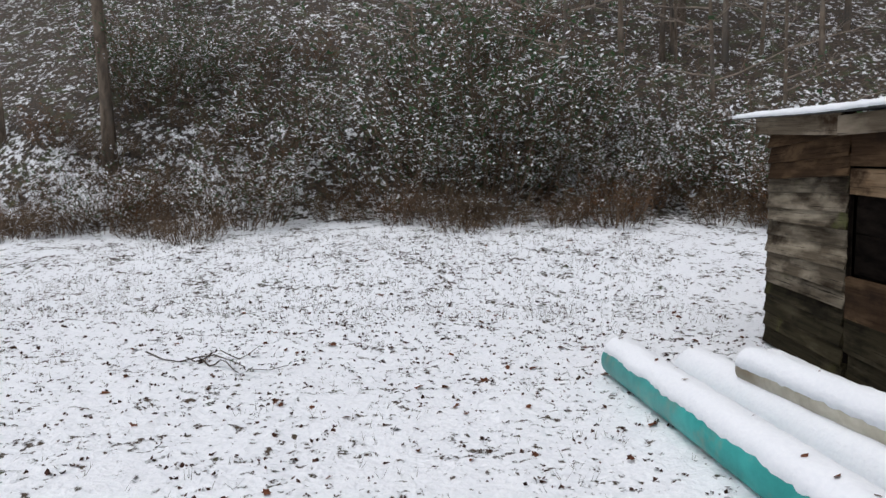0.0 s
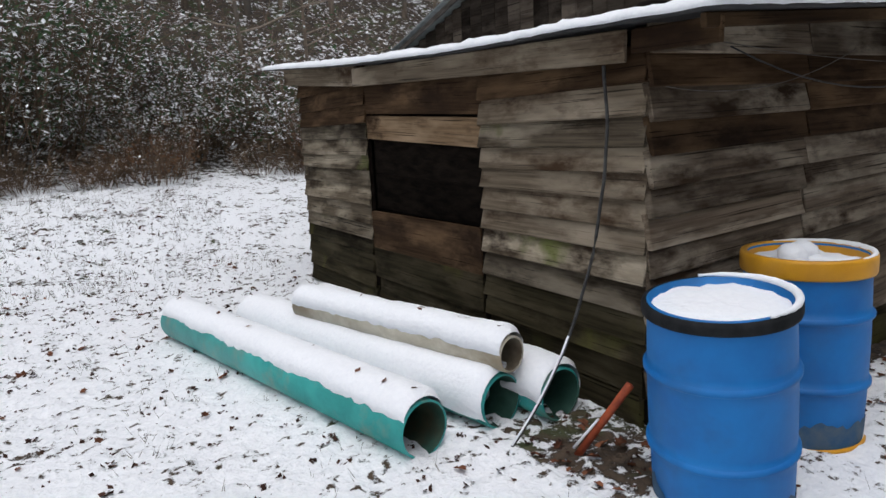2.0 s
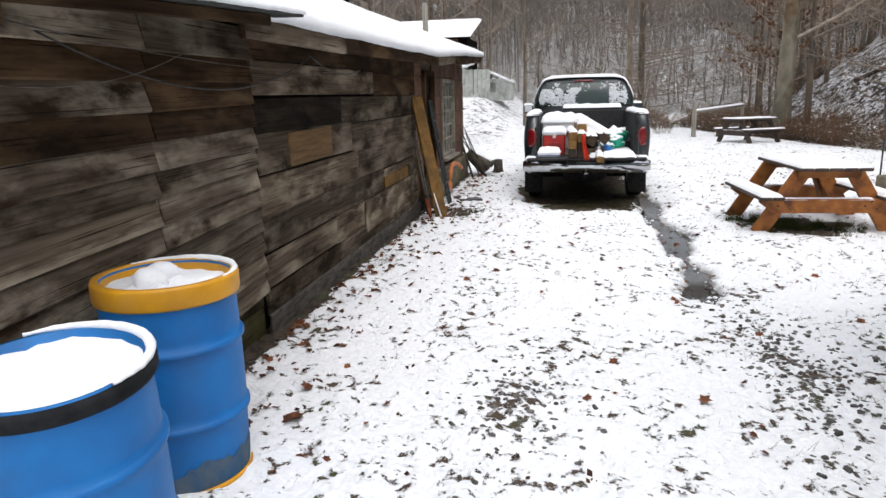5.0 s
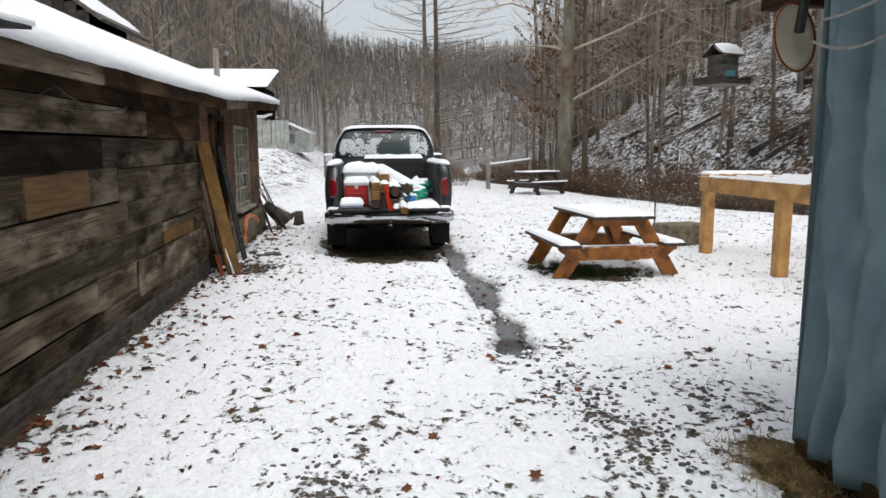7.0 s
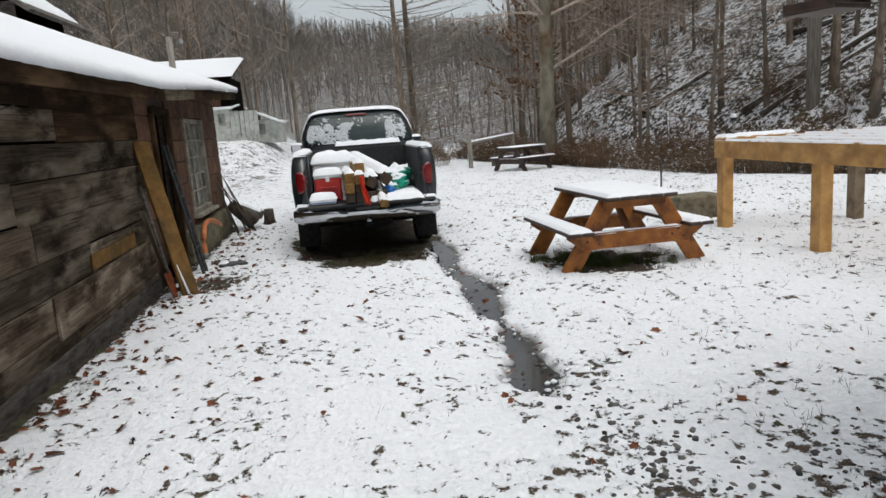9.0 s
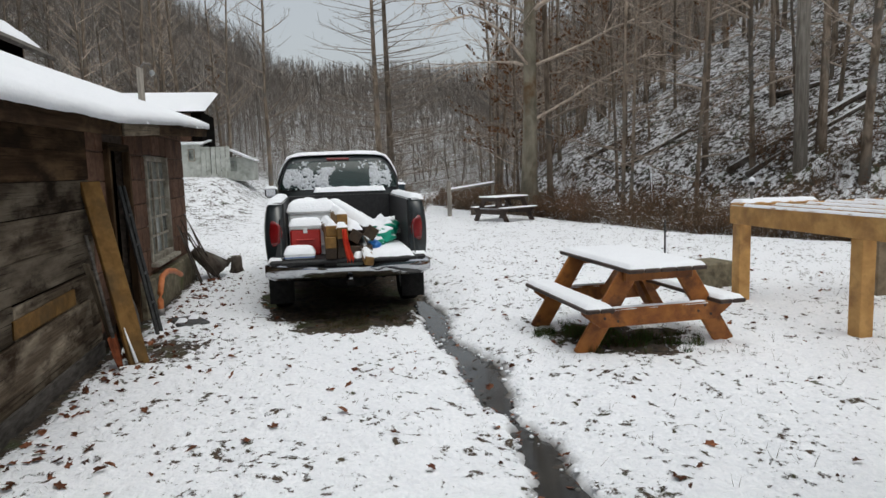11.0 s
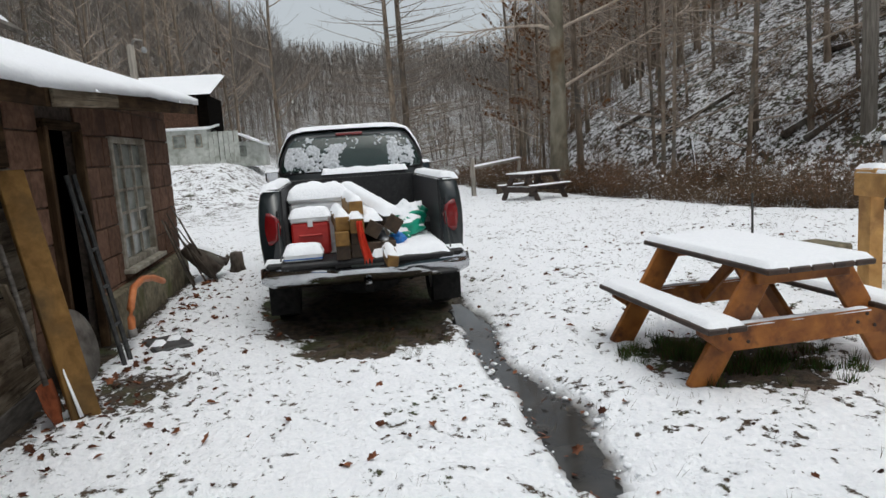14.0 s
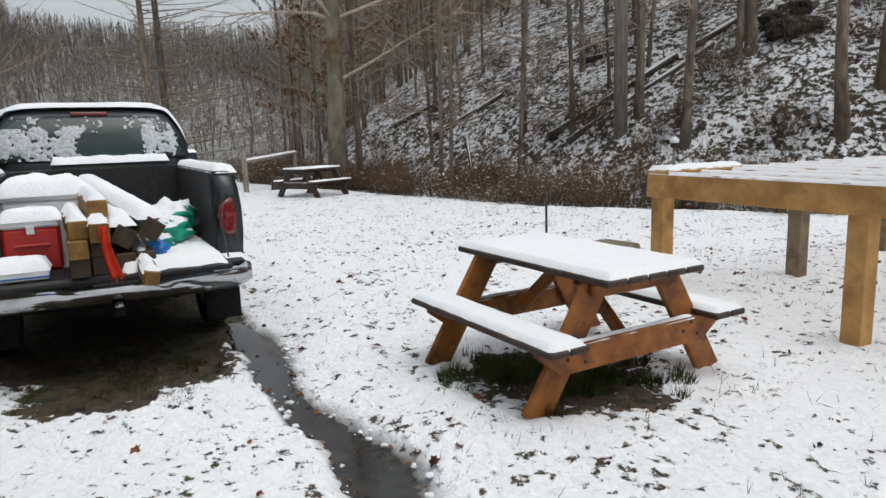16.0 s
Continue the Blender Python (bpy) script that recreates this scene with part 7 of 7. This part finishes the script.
for k in range(60):
    x = wood.uniform(14, 40)
    put_bush(wood.choice((0, 0, 3)), x, bank_line(x) - wood.uniform(3.0, 11), wood.uniform(0.5, 0.9))

# ---------- fallen logs, rock, poles, fence ----------
def fallen(x0, y0, x1, y1, r0, label="fallen trunk on the snowy slope, snow along its top"):
    top = empty("fallen_log", label=label, category="log", group="fallen logs on the hillside")
    a, c = Vector((x0, y0, height(x0, y0) + r0)), Vector((x1, y1, height(x1, y1) + r0 * 0.7))
    pts = [a.lerp(c, i / 6) + Vector((0, 0, 0.03 * noise.noise((i, x0, y0)))) for i in range(7)]
    Build().tube(pts, [r0 * (1 - 0.45 * i / 6) for i in range(7)], 10).make("trunk", BARK, top, "", True)
    bb = Build()
    snow_slab(bb, (c - a).length, r0 * 0.9, Matrix.Translation((a + c) / 2) @ (c - a).to_track_quat('X', 'Z').to_matrix().to_4x4() @ Matrix.Translation((0, 0, r0 * 0.60)), 0.05, 0.1, 0.0, x0, rough=0.03)
    bb.make("snow_cover", SNOW, top, "", True)


fallen(22.7, -12.2, 21.4, -16.0, 0.13)
fallen(21.9, -12.3, 20.6, -16.6, 0.11)
fallen(21.2, -16.3, 20.7, -18.0, 0.10)
fallen(28.0, -11.1, 27.0, -13.4, 0.12)
fallen(25.0, -15.4, 23.6, -16.3, 0.10)
fallen(31.0, -10.8, 30.0, -13.0, 0.10)
fallen(24.5, -10.6, 26.4, -11.5, 0.07)
rock = empty("rock_outcrop", label="dark mossy rock ledge on the hillside", category="rock")
ROCK = material("dark_mossy_rock", (0.022, 0.02, 0.016), (0.09, 0.082, 0.066), 3, 0.9, 0.8, moss=(0.06, 0.062, 0.02), snow=0.2)
for k, (dx, dy, s) in enumerate(((0, 0, 0.55), (0.6, -0.4, 0.45), (-0.55, -0.2, 0.4), (0.3, -0.8, 0.5))):
    v, f = [], []
    for i in range(13):
        for j in range(18):
            th, ph = math.pi * i / 12, 2 * math.pi * j / 18
            d = Vector((math.sin(th) * math.cos(ph), math.sin(th) * math.sin(ph), math.cos(th) * 0.6))
            v.append(d * s * (1 + 0.4 * noise.noise(d * 2 + Vector((k * 7, 0, 0))) + 0.15 * noise.noise(d * 6)))
    f = [(i * 18 + j, i * 18 + (j + 1) % 18, (i + 1) * 18 + (j + 1) % 18, (i + 1) * 18 + j) for i in range(12) for j in range(18)]
    link_mesh("boulder", v, f, ROCK, rock).location = (18.8 + dx, -17.3 + dy, height(18.8 + dx, -17.3 + dy) + 0.1)

POLE_WOOD = material("grey_pole_wood", (0.20, 0.180, 0.155), (0.38, 0.350, 0.310), 6, 0.9, 0.3, stretch=(3, 3, 0.3))
pole = empty("utility_pole", label="grey wooden utility pole with a transformer can", category="utility pole")
PX, PY = 20.5, -13.0
zb = height(PX, PY)
Build().tube([(PX, PY, zb - 0.3), (PX + 0.05, PY, zb + 6), (PX + 0.12, PY, zb + 12)], [0.19, 0.17, 0.14], 14).make("shaft", POLE_WOOD, pole, "", True)
can = Build().lathe([(0, 0), (0.15, 0.0), (0.16, 0.03), (0.16, 0.46), (0.17, 0.48), (0.12, 0.52), (0, 0.53)], 20).make("transformer", material("blue_grey_enamel", (0.045, 0.06, 0.075), (0.08, 0.10, 0.12), 5, 0.5, 0.05), pole, "blue-grey transformer can", True)
can.scale = (1.3, 1.3, 1.3)
can.location = (PX - 0.15, PY + 0.38, zb + 6.0)
timber(pole, "bracket", (PX + 0.02, PY + 0.1, zb + 6.3), (PX - 0.08, PY + 0.24, zb + 6.3), 0.06, 0.05, CABLE)
Build().tube([(PX + 0.06, PY, zb + 8.5), (22.2, -17.2, height(22.2, -17.2) + 0.1)], 0.012, 6).make("guy_wire", WIRE, pole)

fence = empty("rail_fence", label="old fence post with a snowy rail at the meadow's end", category="fence")
Build().tube([(27.2, -4.2, -0.2), (27.2, -4.2, 0.62), (27.22, -4.2, 1.25)], [0.085, 0.08, 0.07], 10).make("post", POLE_WOOD, fence, "", True)
Build().tube([(28.8, -6.2, -0.2), (28.8, -6.2, 1.1)], [0.07, 0.06], 10).make("post", POLE_WOOD, fence, "", True)
Build().tube([(27.2, -4.2, 0.92), (28.9, -6.3, 1.10)], [0.06, 0.055], 9).make("rail", POLE_WOOD, fence, "", True)
bb = Build()
snow_slab(bb, 2.6, 0.1, Matrix.Translation((28.05, -5.25, 1.055)) @ Vector((1.7, -2.1, 0.18)).to_track_quat('X', 'Z').to_matrix().to_4x4(), 0.05, 0.06)
bb.make("snow_cover", SNOW, fence, "", True)
st2 = empty("stump", Matrix.Translation((27.6, -5.2, -0.05)), label="short dark cut stump by the fence", category="stump")
Build().lathe([(0, 0), (0.17, 0), (0.14, 0.1), (0.13, 0.42), (0, 0.44)], 12).make("wood", BARK, st2, "", True)

# yard lamp on a post beyond the barn
SIDING_GREY = material("grey_lamp_enamel", (0.20, 0.21, 0.21), (0.34, 0.35, 0.35), 6, 0.5, 0.05, snow=0.3)
lamp = empty("yard_lamp", label="yard lamp on a wooden post behind the shed", category="lamp post")
zb = height(23.9, 5.1)
Build().tube([(23.9, 5.1, zb - 0.2), (23.9, 5.1, 4.75)], [0.11, 0.09], 10).make("shaft", POLE_WOOD, lamp, "", True)
Build().tube([(23.9, 5.1, 4.7), (23.75, 4.95, 4.85), (23.65, 4.75, 4.8)], 0.025, 8).make("arm", WIRE, lamp, "", True)
Build().lathe([(0, 0), (0.05, 0.0), (0.075, 0.06), (0.06, 0.11), (0.03, 0.14), (0, 0.15)], 14).make("head", SIDING_GREY, lamp, "snowy lamp head", True).location = (23.65, 4.72, 4.5)

# ---------- taller barn and the house beyond ----------
barn = empty("barn", label="taller dark wooden barn behind the shed", category="barn")
yy = 5.9
while yy < 9.4:
    w = wood.uniform(0.2, 0.28)
    t = 4.1 + (yy - 5.5) * 0.75
    board(barn, "board", w - 0.01, t - 0.0, 0.03, Matrix.Translation((18.3, yy + w / 2, t / 2)) @ Matrix.Rotation(math.pi / 2, 4, 'Z'), PLANK_DARK)
    board(barn, "board", w - 0.01, t - 0.0, 0.03, Matrix.Translation((16.2, yy + w / 2, t / 2)) @ Matrix.Rotation(math.pi / 2, 4, 'Z'), GREY_WOOD)
    yy += w
xx = 16.2
while xx < 18.3:
    board(barn, "board", 0.24, 4.0, 0.03, Matrix.Translation((xx + 0.12, 5.88, 2.0)), GREY_WOOD)
    xx += 0.25
rm = Matrix.Translation((17.3, 7.45, 5.62)) @ Matrix.Rotation(math.atan(0.75), 4, 'X')
Build().box((3.0, 4.9, 0.08), rm, 0.01).make("roof", GREY_WOOD, barn)
bb = Build()
snow_slab(bb, 2.95, 4.6, rm @ Matrix.Translation((0, 0.1, 0.042)), 0.04, 0.12, 0.0, 2.0, rough=0.03)
bb.make("snow_cover", SNOW, barn, "", True)

house = empty("house", label="brown two-storey house with a snowy flat roof, far off", category="house")
Build().box((4.0, 4.4, 3.6), Matrix.Translation((41.2, 8.8, 3.3)), 0.02).make("wall", FLUE, house)
# near-black slab added on the south end; its colour stands for shade
Build().box((4.0, 0.5, 3.4), Matrix.Translation((41.1, 6.3, 3.2)), 0.02).make("porch_side", PLANK_DARK, house)
rm = Matrix.Translation((41.0, 8.6, 5.50)) @ Matrix.Rotation(-0.27, 4, 'Y')
Build().box((5.2, 5.6, 0.12), rm, 0.02).make("roof", PLANK_DARK, house)
bb = Build()
snow_slab(bb, 5.25, 5.65, rm @ Matrix.Translation((0, 0, 0.06)), 0.10, 0.2)
bb.make("snow_cover", SNOW, house, "", True)
trailer = empty("trailer_home", label="old white trailer home with small windows below the house", category="trailer")
SIDING = material("dirty_white_siding", (0.40, 0.42, 0.38), (0.58, 0.60, 0.56), 4, 0.6, 0.1, c3=(0.28, 0.29, 0.25))
Build().box((2.6, 4.0, 1.55), Matrix.Translation((39.6, 8.05, 2.55)), 0.04).make("wall", SIDING, trailer)
Build().box((2.8, 4.2, 0.10), Matrix.Translation((39.5, 8.0, 3.40)) @ Matrix.Rotation(-0.1, 4, 'Y'), 0.02).make("roof", SNOW, trailer, "snowy trailer roof")
for y, w in ((9.3, 0.7), (7.35, 0.5), (6.5, 0.22)):
    wd = Build().box((0.05, w + 0.1, 0.62), Matrix.Translation((38.285, y, 2.72)), 0.01).make("window", WHITE_PAINT, trailer)
    Build().box((0.02, w, 0.52), Matrix.Translation((38.255, y, 2.72)), 0.004).make("pane", GLASS_DIRTY, wd)
for k in range(6):
    board(trailer, "fence_board", 0.20, 1.5, 0.03, Matrix.Translation((38.3, 5.95 - 0.23 * k, 2.35)) @ Matrix.Rotation(-math.pi / 2, 4, 'Z'), SIDING)
for k in range(8):
    board(trailer, "skirt_board", 0.48, 0.5, 0.03, Matrix.Translation((38.31, 9.8 - 0.5 * k, 1.78)) @ Matrix.Rotation(-math.pi / 2, 4, 'Z'), SIDING)
leanto = empty("lean_to", label="small white lean-to with a steep snowy roof", category="lean-to")
Build().box((2.0, 1.5, 1.2), Matrix.Translation((40.2, 4.4, 2.0)), 0.03).make("wall", SIDING, leanto)
Build().box((2.4, 1.5, 0.10), Matrix.Translation((40.0, 4.25, 2.72)) @ Matrix.Rotation(0.42, 4, 'X'), 0.02).make("roof", SNOW, leanto, "snowy roof")
wd = Build().box((0.05, 0.4, 0.5), Matrix.Translation((39.18, 4.7, 2.15)), 0.01).make("window", GLASS_DIRTY, leanto)

# leafy twig lying on the lawn
twig = empty("fallen_branch", label="thin leafy fallen branch lying on the snowy lawn", category="branch")
tw_rng = random.Random(3)
tb, tl = Build(), Build()
for sx, sy, ex, ey in ((-3.66, 6.04, -2.09, 5.62), (-3.2, 5.93, -2.6, 6.15), (-3.0, 5.86, -2.35, 5.45)):
    n = 8
    pts = [Vector((sx + (ex - sx) * i / n, sy + (ey - sy) * i / n + 0.04 * noise.noise((i * 0.7, sx, 0)), 0.05 + 0.05 * math.sin(i * 1.3 + sx))) for i in range(n + 1)]
    tb.tube(pts, [0.009 - 0.0007 * i for i in range(n + 1)], 6)
    for p in pts[2:]:
        for _ in range(5):
            d = Vector((tw_rng.uniform(-1, 1), tw_rng.uniform(-1, 1), tw_rng.uniform(-0.1, 0.5))).normalized() * tw_rng.uniform(0.03, 0.09)
            w = d.cross(Vector((0.2, 0.1, 1))).normalized() * 0.012
            tl.add([p, p + d * 0.6 + w, p + d, p + d * 0.6 - w], [(0, 1, 2, 3)])
tb.make("stem", BARK, twig, "", True)
tl.make("foliage", LEAF_GREEN, twig)

# ---------- leaves, crumbs and grass on the snow ----------
lit = random.Random(21)
LEAF = material("fallen_oak_leaves", (0.075, 0.028, 0.018), (0.22, 0.09, 0.045), 8, 0.8, 0.1, island=0.55)
CRUMB = material("dark_leaf_bits", (0.025, 0.013, 0.011), (0.085, 0.042, 0.03), 8, 0.9, 0, island=0.5)
GRASS = material("winter_grass", (0.040, 0.036, 0.017), (0.135, 0.105, 0.052), 5, 0.9, 0, island=0.4)
GREEN_GRASS = material("green_grass", (0.030, 0.075, 0.016), (0.080, 0.150, 0.035), 5, 0.9, 0, island=0.4)


def surface(x, y):
    z = height(x, y) + noise.noise((x * 3.1, y * 3.1, 2.0)) * 0.016 + noise.noise((x * 7, y * 7, 5.0)) * 0.020 + noise.noise((x * 14, y * 14, 9.0)) * 0.024
    return z


def clear(x, y):
    if 2.45 < x < 15.4 and y > 2.15:
        return False
    if 11.6 < x < 16.6 and abs(y + 0.09) < 0.85:
        return False
    return not (2.2 < x < 4.3 and y < -2.0)


b = Build()
made = 0
while made < 1050:
    x, y = lit.uniform(-4, 16), lit.uniform(-8.5, 13)
    if lit.random() < 0.09:
        x, y = lit.uniform(2.7, 14.8), 2.12 - abs(lit.gauss(0, 0.22))
    elif lit.random() < 0.04:
        x, y = lit.gauss(2.1, 0.3), lit.gauss(2.2, 0.25)
    near_wall = 2.5 < x < 15 and 1.0 < y < 2.2
    dens = 0.30 + (0.6 if near_wall else 0) + 0.45 * max(0, noise.noise((x * 0.6, y * 0.6, 3)))
    if not clear(x, y) or lit.random() > dens:
        continue
    s = lit.uniform(0.018, 0.055) * (1.5 if lit.random() < 0.1 else 1)
    z = surface(x, y) + 0.008
    a = lit.uniform(0, 6.28)
    m = Matrix.Translation((x, y, z)) @ Matrix.Rotation(a, 4, 'Z') @ Matrix.Rotation(lit.uniform(-0.7, 0.7), 4, 'X') @ Matrix.Rotation(lit.uniform(-0.5, 0.5), 4, 'Y')
    rim = []
    for k in range(12):
        t = 2 * math.pi * k / 12
        lobe = (1.0 if k % 2 == 0 else 0.62) * lit.uniform(0.85, 1.15)
        rim.append((math.cos(t) * s * lobe, math.sin(t) * s * 0.6 * lobe, 0.35 * s * (math.sin(t) ** 2) * lit.uniform(0.3, 1.2)))
    b.add([(0, 0, 0)] + rim, [(0, 1 + k, 1 + (k + 1) % 12) for k in range(12)], 0, m)
    made += 1
# leaves washed together along the rut
for _ in range(90):
    x = lit.uniform(6.2, 11.2)
    mid, half = track(x)
    y, sz = mid + lit.choice((-1, 1)) * half * lit.uniform(0.5, 1.15), lit.uniform(0.012, 0.035)
    m = Matrix.Translation((x, y, surface(x, y) - 0.022)) @ Matrix.Rotation(lit.uniform(0, 6.28), 4, 'Z') @ Matrix.Rotation(lit.uniform(-0.4, 0.4), 4, 'X')
    b.add([(-sz, 0, 0), (-0.2 * sz, 0.5 * sz, 0.004), (sz, 0.1 * sz, 0.012), (0.1 * sz, -0.5 * sz, 0.003)], [(0, 3, 2, 1)], 0, m)
# a few leaves caught on the snowy pipes
for ax, ay, az, bx, by, bz in ((1.43, 2.70, 0.33, 0.80, 5.75, 0.34), (1.93, 2.74, 0.335, 1.34, 5.4, 0.335), (1.985, 2.71, 0.545, 1.50, 4.6, 0.53)):
    for _ in range(9):
        t, sz = lit.random(), lit.uniform(0.012, 0.034)
        p = Vector((ax, ay, az)).lerp(Vector((bx, by, bz)), t) + Vector((lit.uniform(-0.05, 0.05), 0, 0.008))
        m = Matrix.Translation(p) @ Matrix.Rotation(lit.uniform(0, 6.28), 4, 'Z') @ Matrix.Rotation(lit.uniform(-0.5, 0.5), 4, 'X')
        b.add([(-sz, 0, 0), (-0.2 * sz, 0.5 * sz, 0.004), (sz, 0.1 * sz, 0.010), (0.1 * sz, -0.5 * sz, 0.003)], [(0, 3, 2, 1)], 0, m)
tagged(b.make("fallen_leaves", LEAF), "curled brown oak leaves scattered on the snow", "leaves", kind="stuff")

b = Build()
made = 0
while made < 6800:
    x, y = lit.uniform(-9, 24), lit.uniform(-9, 14)
    if lit.random() < 0.3:
        x, y = lit.uniform(-9, 3), lit.uniform(2, 13)
    dens = 0.22 + 0.8 * max(0, noise.noise((x * 0.9, y * 0.9, 13)) + 0.1) + (0.45 if y > 5 else 0) + (0.3 if y > 2.3 and x < 3 else 0) + (0.5 if 1.2 < y < 2.2 and 2.5 < x < 15 else 0)
    if 3.5 < x < 8.5 and -1.8 < y < 1.2:
        dens *= 0.25
    if not clear(x, y) or lit.random() > dens:
        continue
    # a tuft of a few bits poking out of one hole in the snow
    size = lit.uniform(0.45, 1.15) * (1.2 if y > 6 else 1.0)
    for _ in range(lit.randrange(2, 6)):
        px, py = x + lit.gauss(0, 0.020) * size, y + lit.gauss(0, 0.014) * size
        s = lit.uniform(0.006, 0.019) * size
        c = Vector((px, py, surface(px, py) + 0.004))
        g = Vector((lit.uniform(-1, 1), lit.uniform(-1, 1), lit.uniform(-0.3, 0.7))).normalized() * s * 1.3
        h = g.cross(Vector((lit.uniform(-0.6, 0.6), lit.uniform(-0.6, 0.6), 1))).normalized() * s * 0.9
        b.add([c - g, c + h, c + g * 0.8 + Vector((0, 0, s * 0.4)), c - h], [(0, 1, 2, 3)])
    made += 1
tagged(b.make("leaf_litter", CRUMB), "dark bits of leaves and grass poking through the snow", "leaf litter", kind="stuff")

b = Build()
made = 0
while made < 8500:
    x, y = lit.uniform(-8, 20), lit.uniform(-9, 14)
    tuft = noise.noise((x * 1.4, y * 1.4, 23))
    dens = max(0.04, tuft * 1.1) + (0.35 if y > 8 else 0)
    if not clear(x, y) or lit.random() > dens:
        continue
    z = surface(x, y) - 0.01
    for _ in range(2):
        hgt = lit.uniform(0.03, 0.09) * (1.5 if y > 8 else 1)
        dx, dy = lit.uniform(-0.05, 0.05), lit.uniform(-0.05, 0.05)
        ox, oy = lit.uniform(-0.02, 0.02), lit.uniform(-0.02, 0.02)
        b.add([(x + ox - 0.002, y + oy, z), (x + ox + 0.002, y + oy + 0.001, z), (x + ox + dx, y + oy + dy, z + hgt)], [(0, 1, 2)])
    made += 1
tagged(b.make("dry_grass", GRASS), "dry grass blades standing out of the snow", "grass", kind="stuff")

b = Build()
for cx, cy, rx, ry, n in ((9.6, -2.25, 0.62, 0.42, 7000), (9.15, -2.85, 0.42, 0.40, 3500), (13.2, -0.1, 2.5, 0.85, 3000), (11.1, -0.05, 0.85, 0.75, 8000), (5.0, 1.98, 2.2, 0.12, 900)):
    for _ in range(n):
        a, q = lit.uniform(0, 6.28), math.sqrt(lit.random())
        x, y = cx + math.cos(a) * q * rx, cy + math.sin(a) * q * ry
        if noise.noise((x * 4.5, y * 4.5, 31)) + 0.5 * noise.noise((x * 13, y * 13, 3)) < q * 0.55 - 0.25:
            continue
        z = surface(x, y) - 0.025
        hgt = lit.uniform(0.035, 0.10) * (1.3 if cy < -2 else 0.8)
        b.add([(x - 0.004, y - 0.001, z), (x + 0.004, y + 0.001, z), (x + lit.uniform(-0.05, 0.05), y + lit.uniform(-0.05, 0.05), z + hgt)], [(0, 1, 2)], 0 if lit.random() < (0.45 if cy < -2 else 0.12) else 1)
tagged(b.make("bare_grass", [GREEN_GRASS, GRASS]), "matted green and brown grass where no snow lies", "grass", kind="stuff")

STRAW = material("trampled_straw", (0.13, 0.085, 0.035), (0.33, 0.235, 0.115), 6, 0.9, 0, island=0.5)
b = Build()
for _ in range(3400):
    x, y = lit.gauss(4.12, 0.17), lit.gauss(-1.82, 0.10)
    z = surface(x, y) - 0.012
    a, L = lit.uniform(0, 6.28), lit.uniform(0.04, 0.11)
    b.add([(x - 0.003 * math.sin(a), y + 0.003 * math.cos(a), z), (x + 0.003 * math.sin(a), y - 0.003 * math.cos(a), z), (x + L * math.cos(a), y + L * math.sin(a), z + lit.uniform(0.01, 0.05))], [(0, 1, 2)])
tagged(b.make("straw", STRAW), "flattened yellow straw and dead grass beside the tarp", "straw", kind="stuff")

# gravel showing in the wheel track
b = Build()
for _ in range(760):
    if lit.random() < 0.6:
        x, y = lit.gauss(4.8, 0.65), lit.gauss(-1.20, 0.15)
    elif lit.random() < 0.4:
        x, y = lit.gauss(4.85, 0.22), lit.gauss(-1.9, 0.18)
    else:
        x, y = lit.gauss(4.0, 0.45), lit.gauss(0.35, 0.2)
    if not clear(x, y):
        continue
    s = lit.uniform(0.012, 0.03)
    v, f = chamfered((s * lit.uniform(1, 1.7), s * lit.uniform(0.8, 1.2), s * 0.7), s * 0.25)
    b.add(v, f, 0, Matrix.Translation((x, y, surface(x, y) - 0.004)) @ Matrix.Rotation(lit.uniform(0, 3), 4, 'Z'))
tagged(b.make("gravel", material("grey_gravel", (0.05, 0.048, 0.045), (0.19, 0.18, 0.17), 10, 0.9, 0.2, island=0.5)), "grey gravel showing through the snow of the drive", "gravel", kind="stuff")

# clods of snow fallen along the rut
b = Build()
for _ in range(200):
    x = lit.uniform(6.0, 11.6)
    mid, half = track(x)
    y = mid + lit.choice((-1, 1, -1)) * (half + lit.gauss(0.02, 0.05))
    s = 0.005 + 0.02 * lit.random() ** 2
    pts = []
    for i in range(5):
        for j in range(7):
            th, ph = math.pi * i / 4, 2 * math.pi * j / 7
            dd = Vector((math.sin(th) * math.cos(ph), math.sin(th) * math.sin(ph), math.cos(th) * 0.5))
            pts.append(Vector((x, y, surface(x, y) + 0.004 - (0.03 if abs(y - mid) < half else 0))) + dd * s * lit.uniform(0.65, 1.45))
    b.add(pts, [(i * 7 + j, i * 7 + (j + 1) % 7, (i + 1) * 7 + (j + 1) % 7, (i + 1) * 7 + j) for i in range(4) for j in range(7)])
tagged(b.make("snow_clods", SNOW, None, "", True), "small clods of snow along the wheel rut", "snow", kind="stuff")
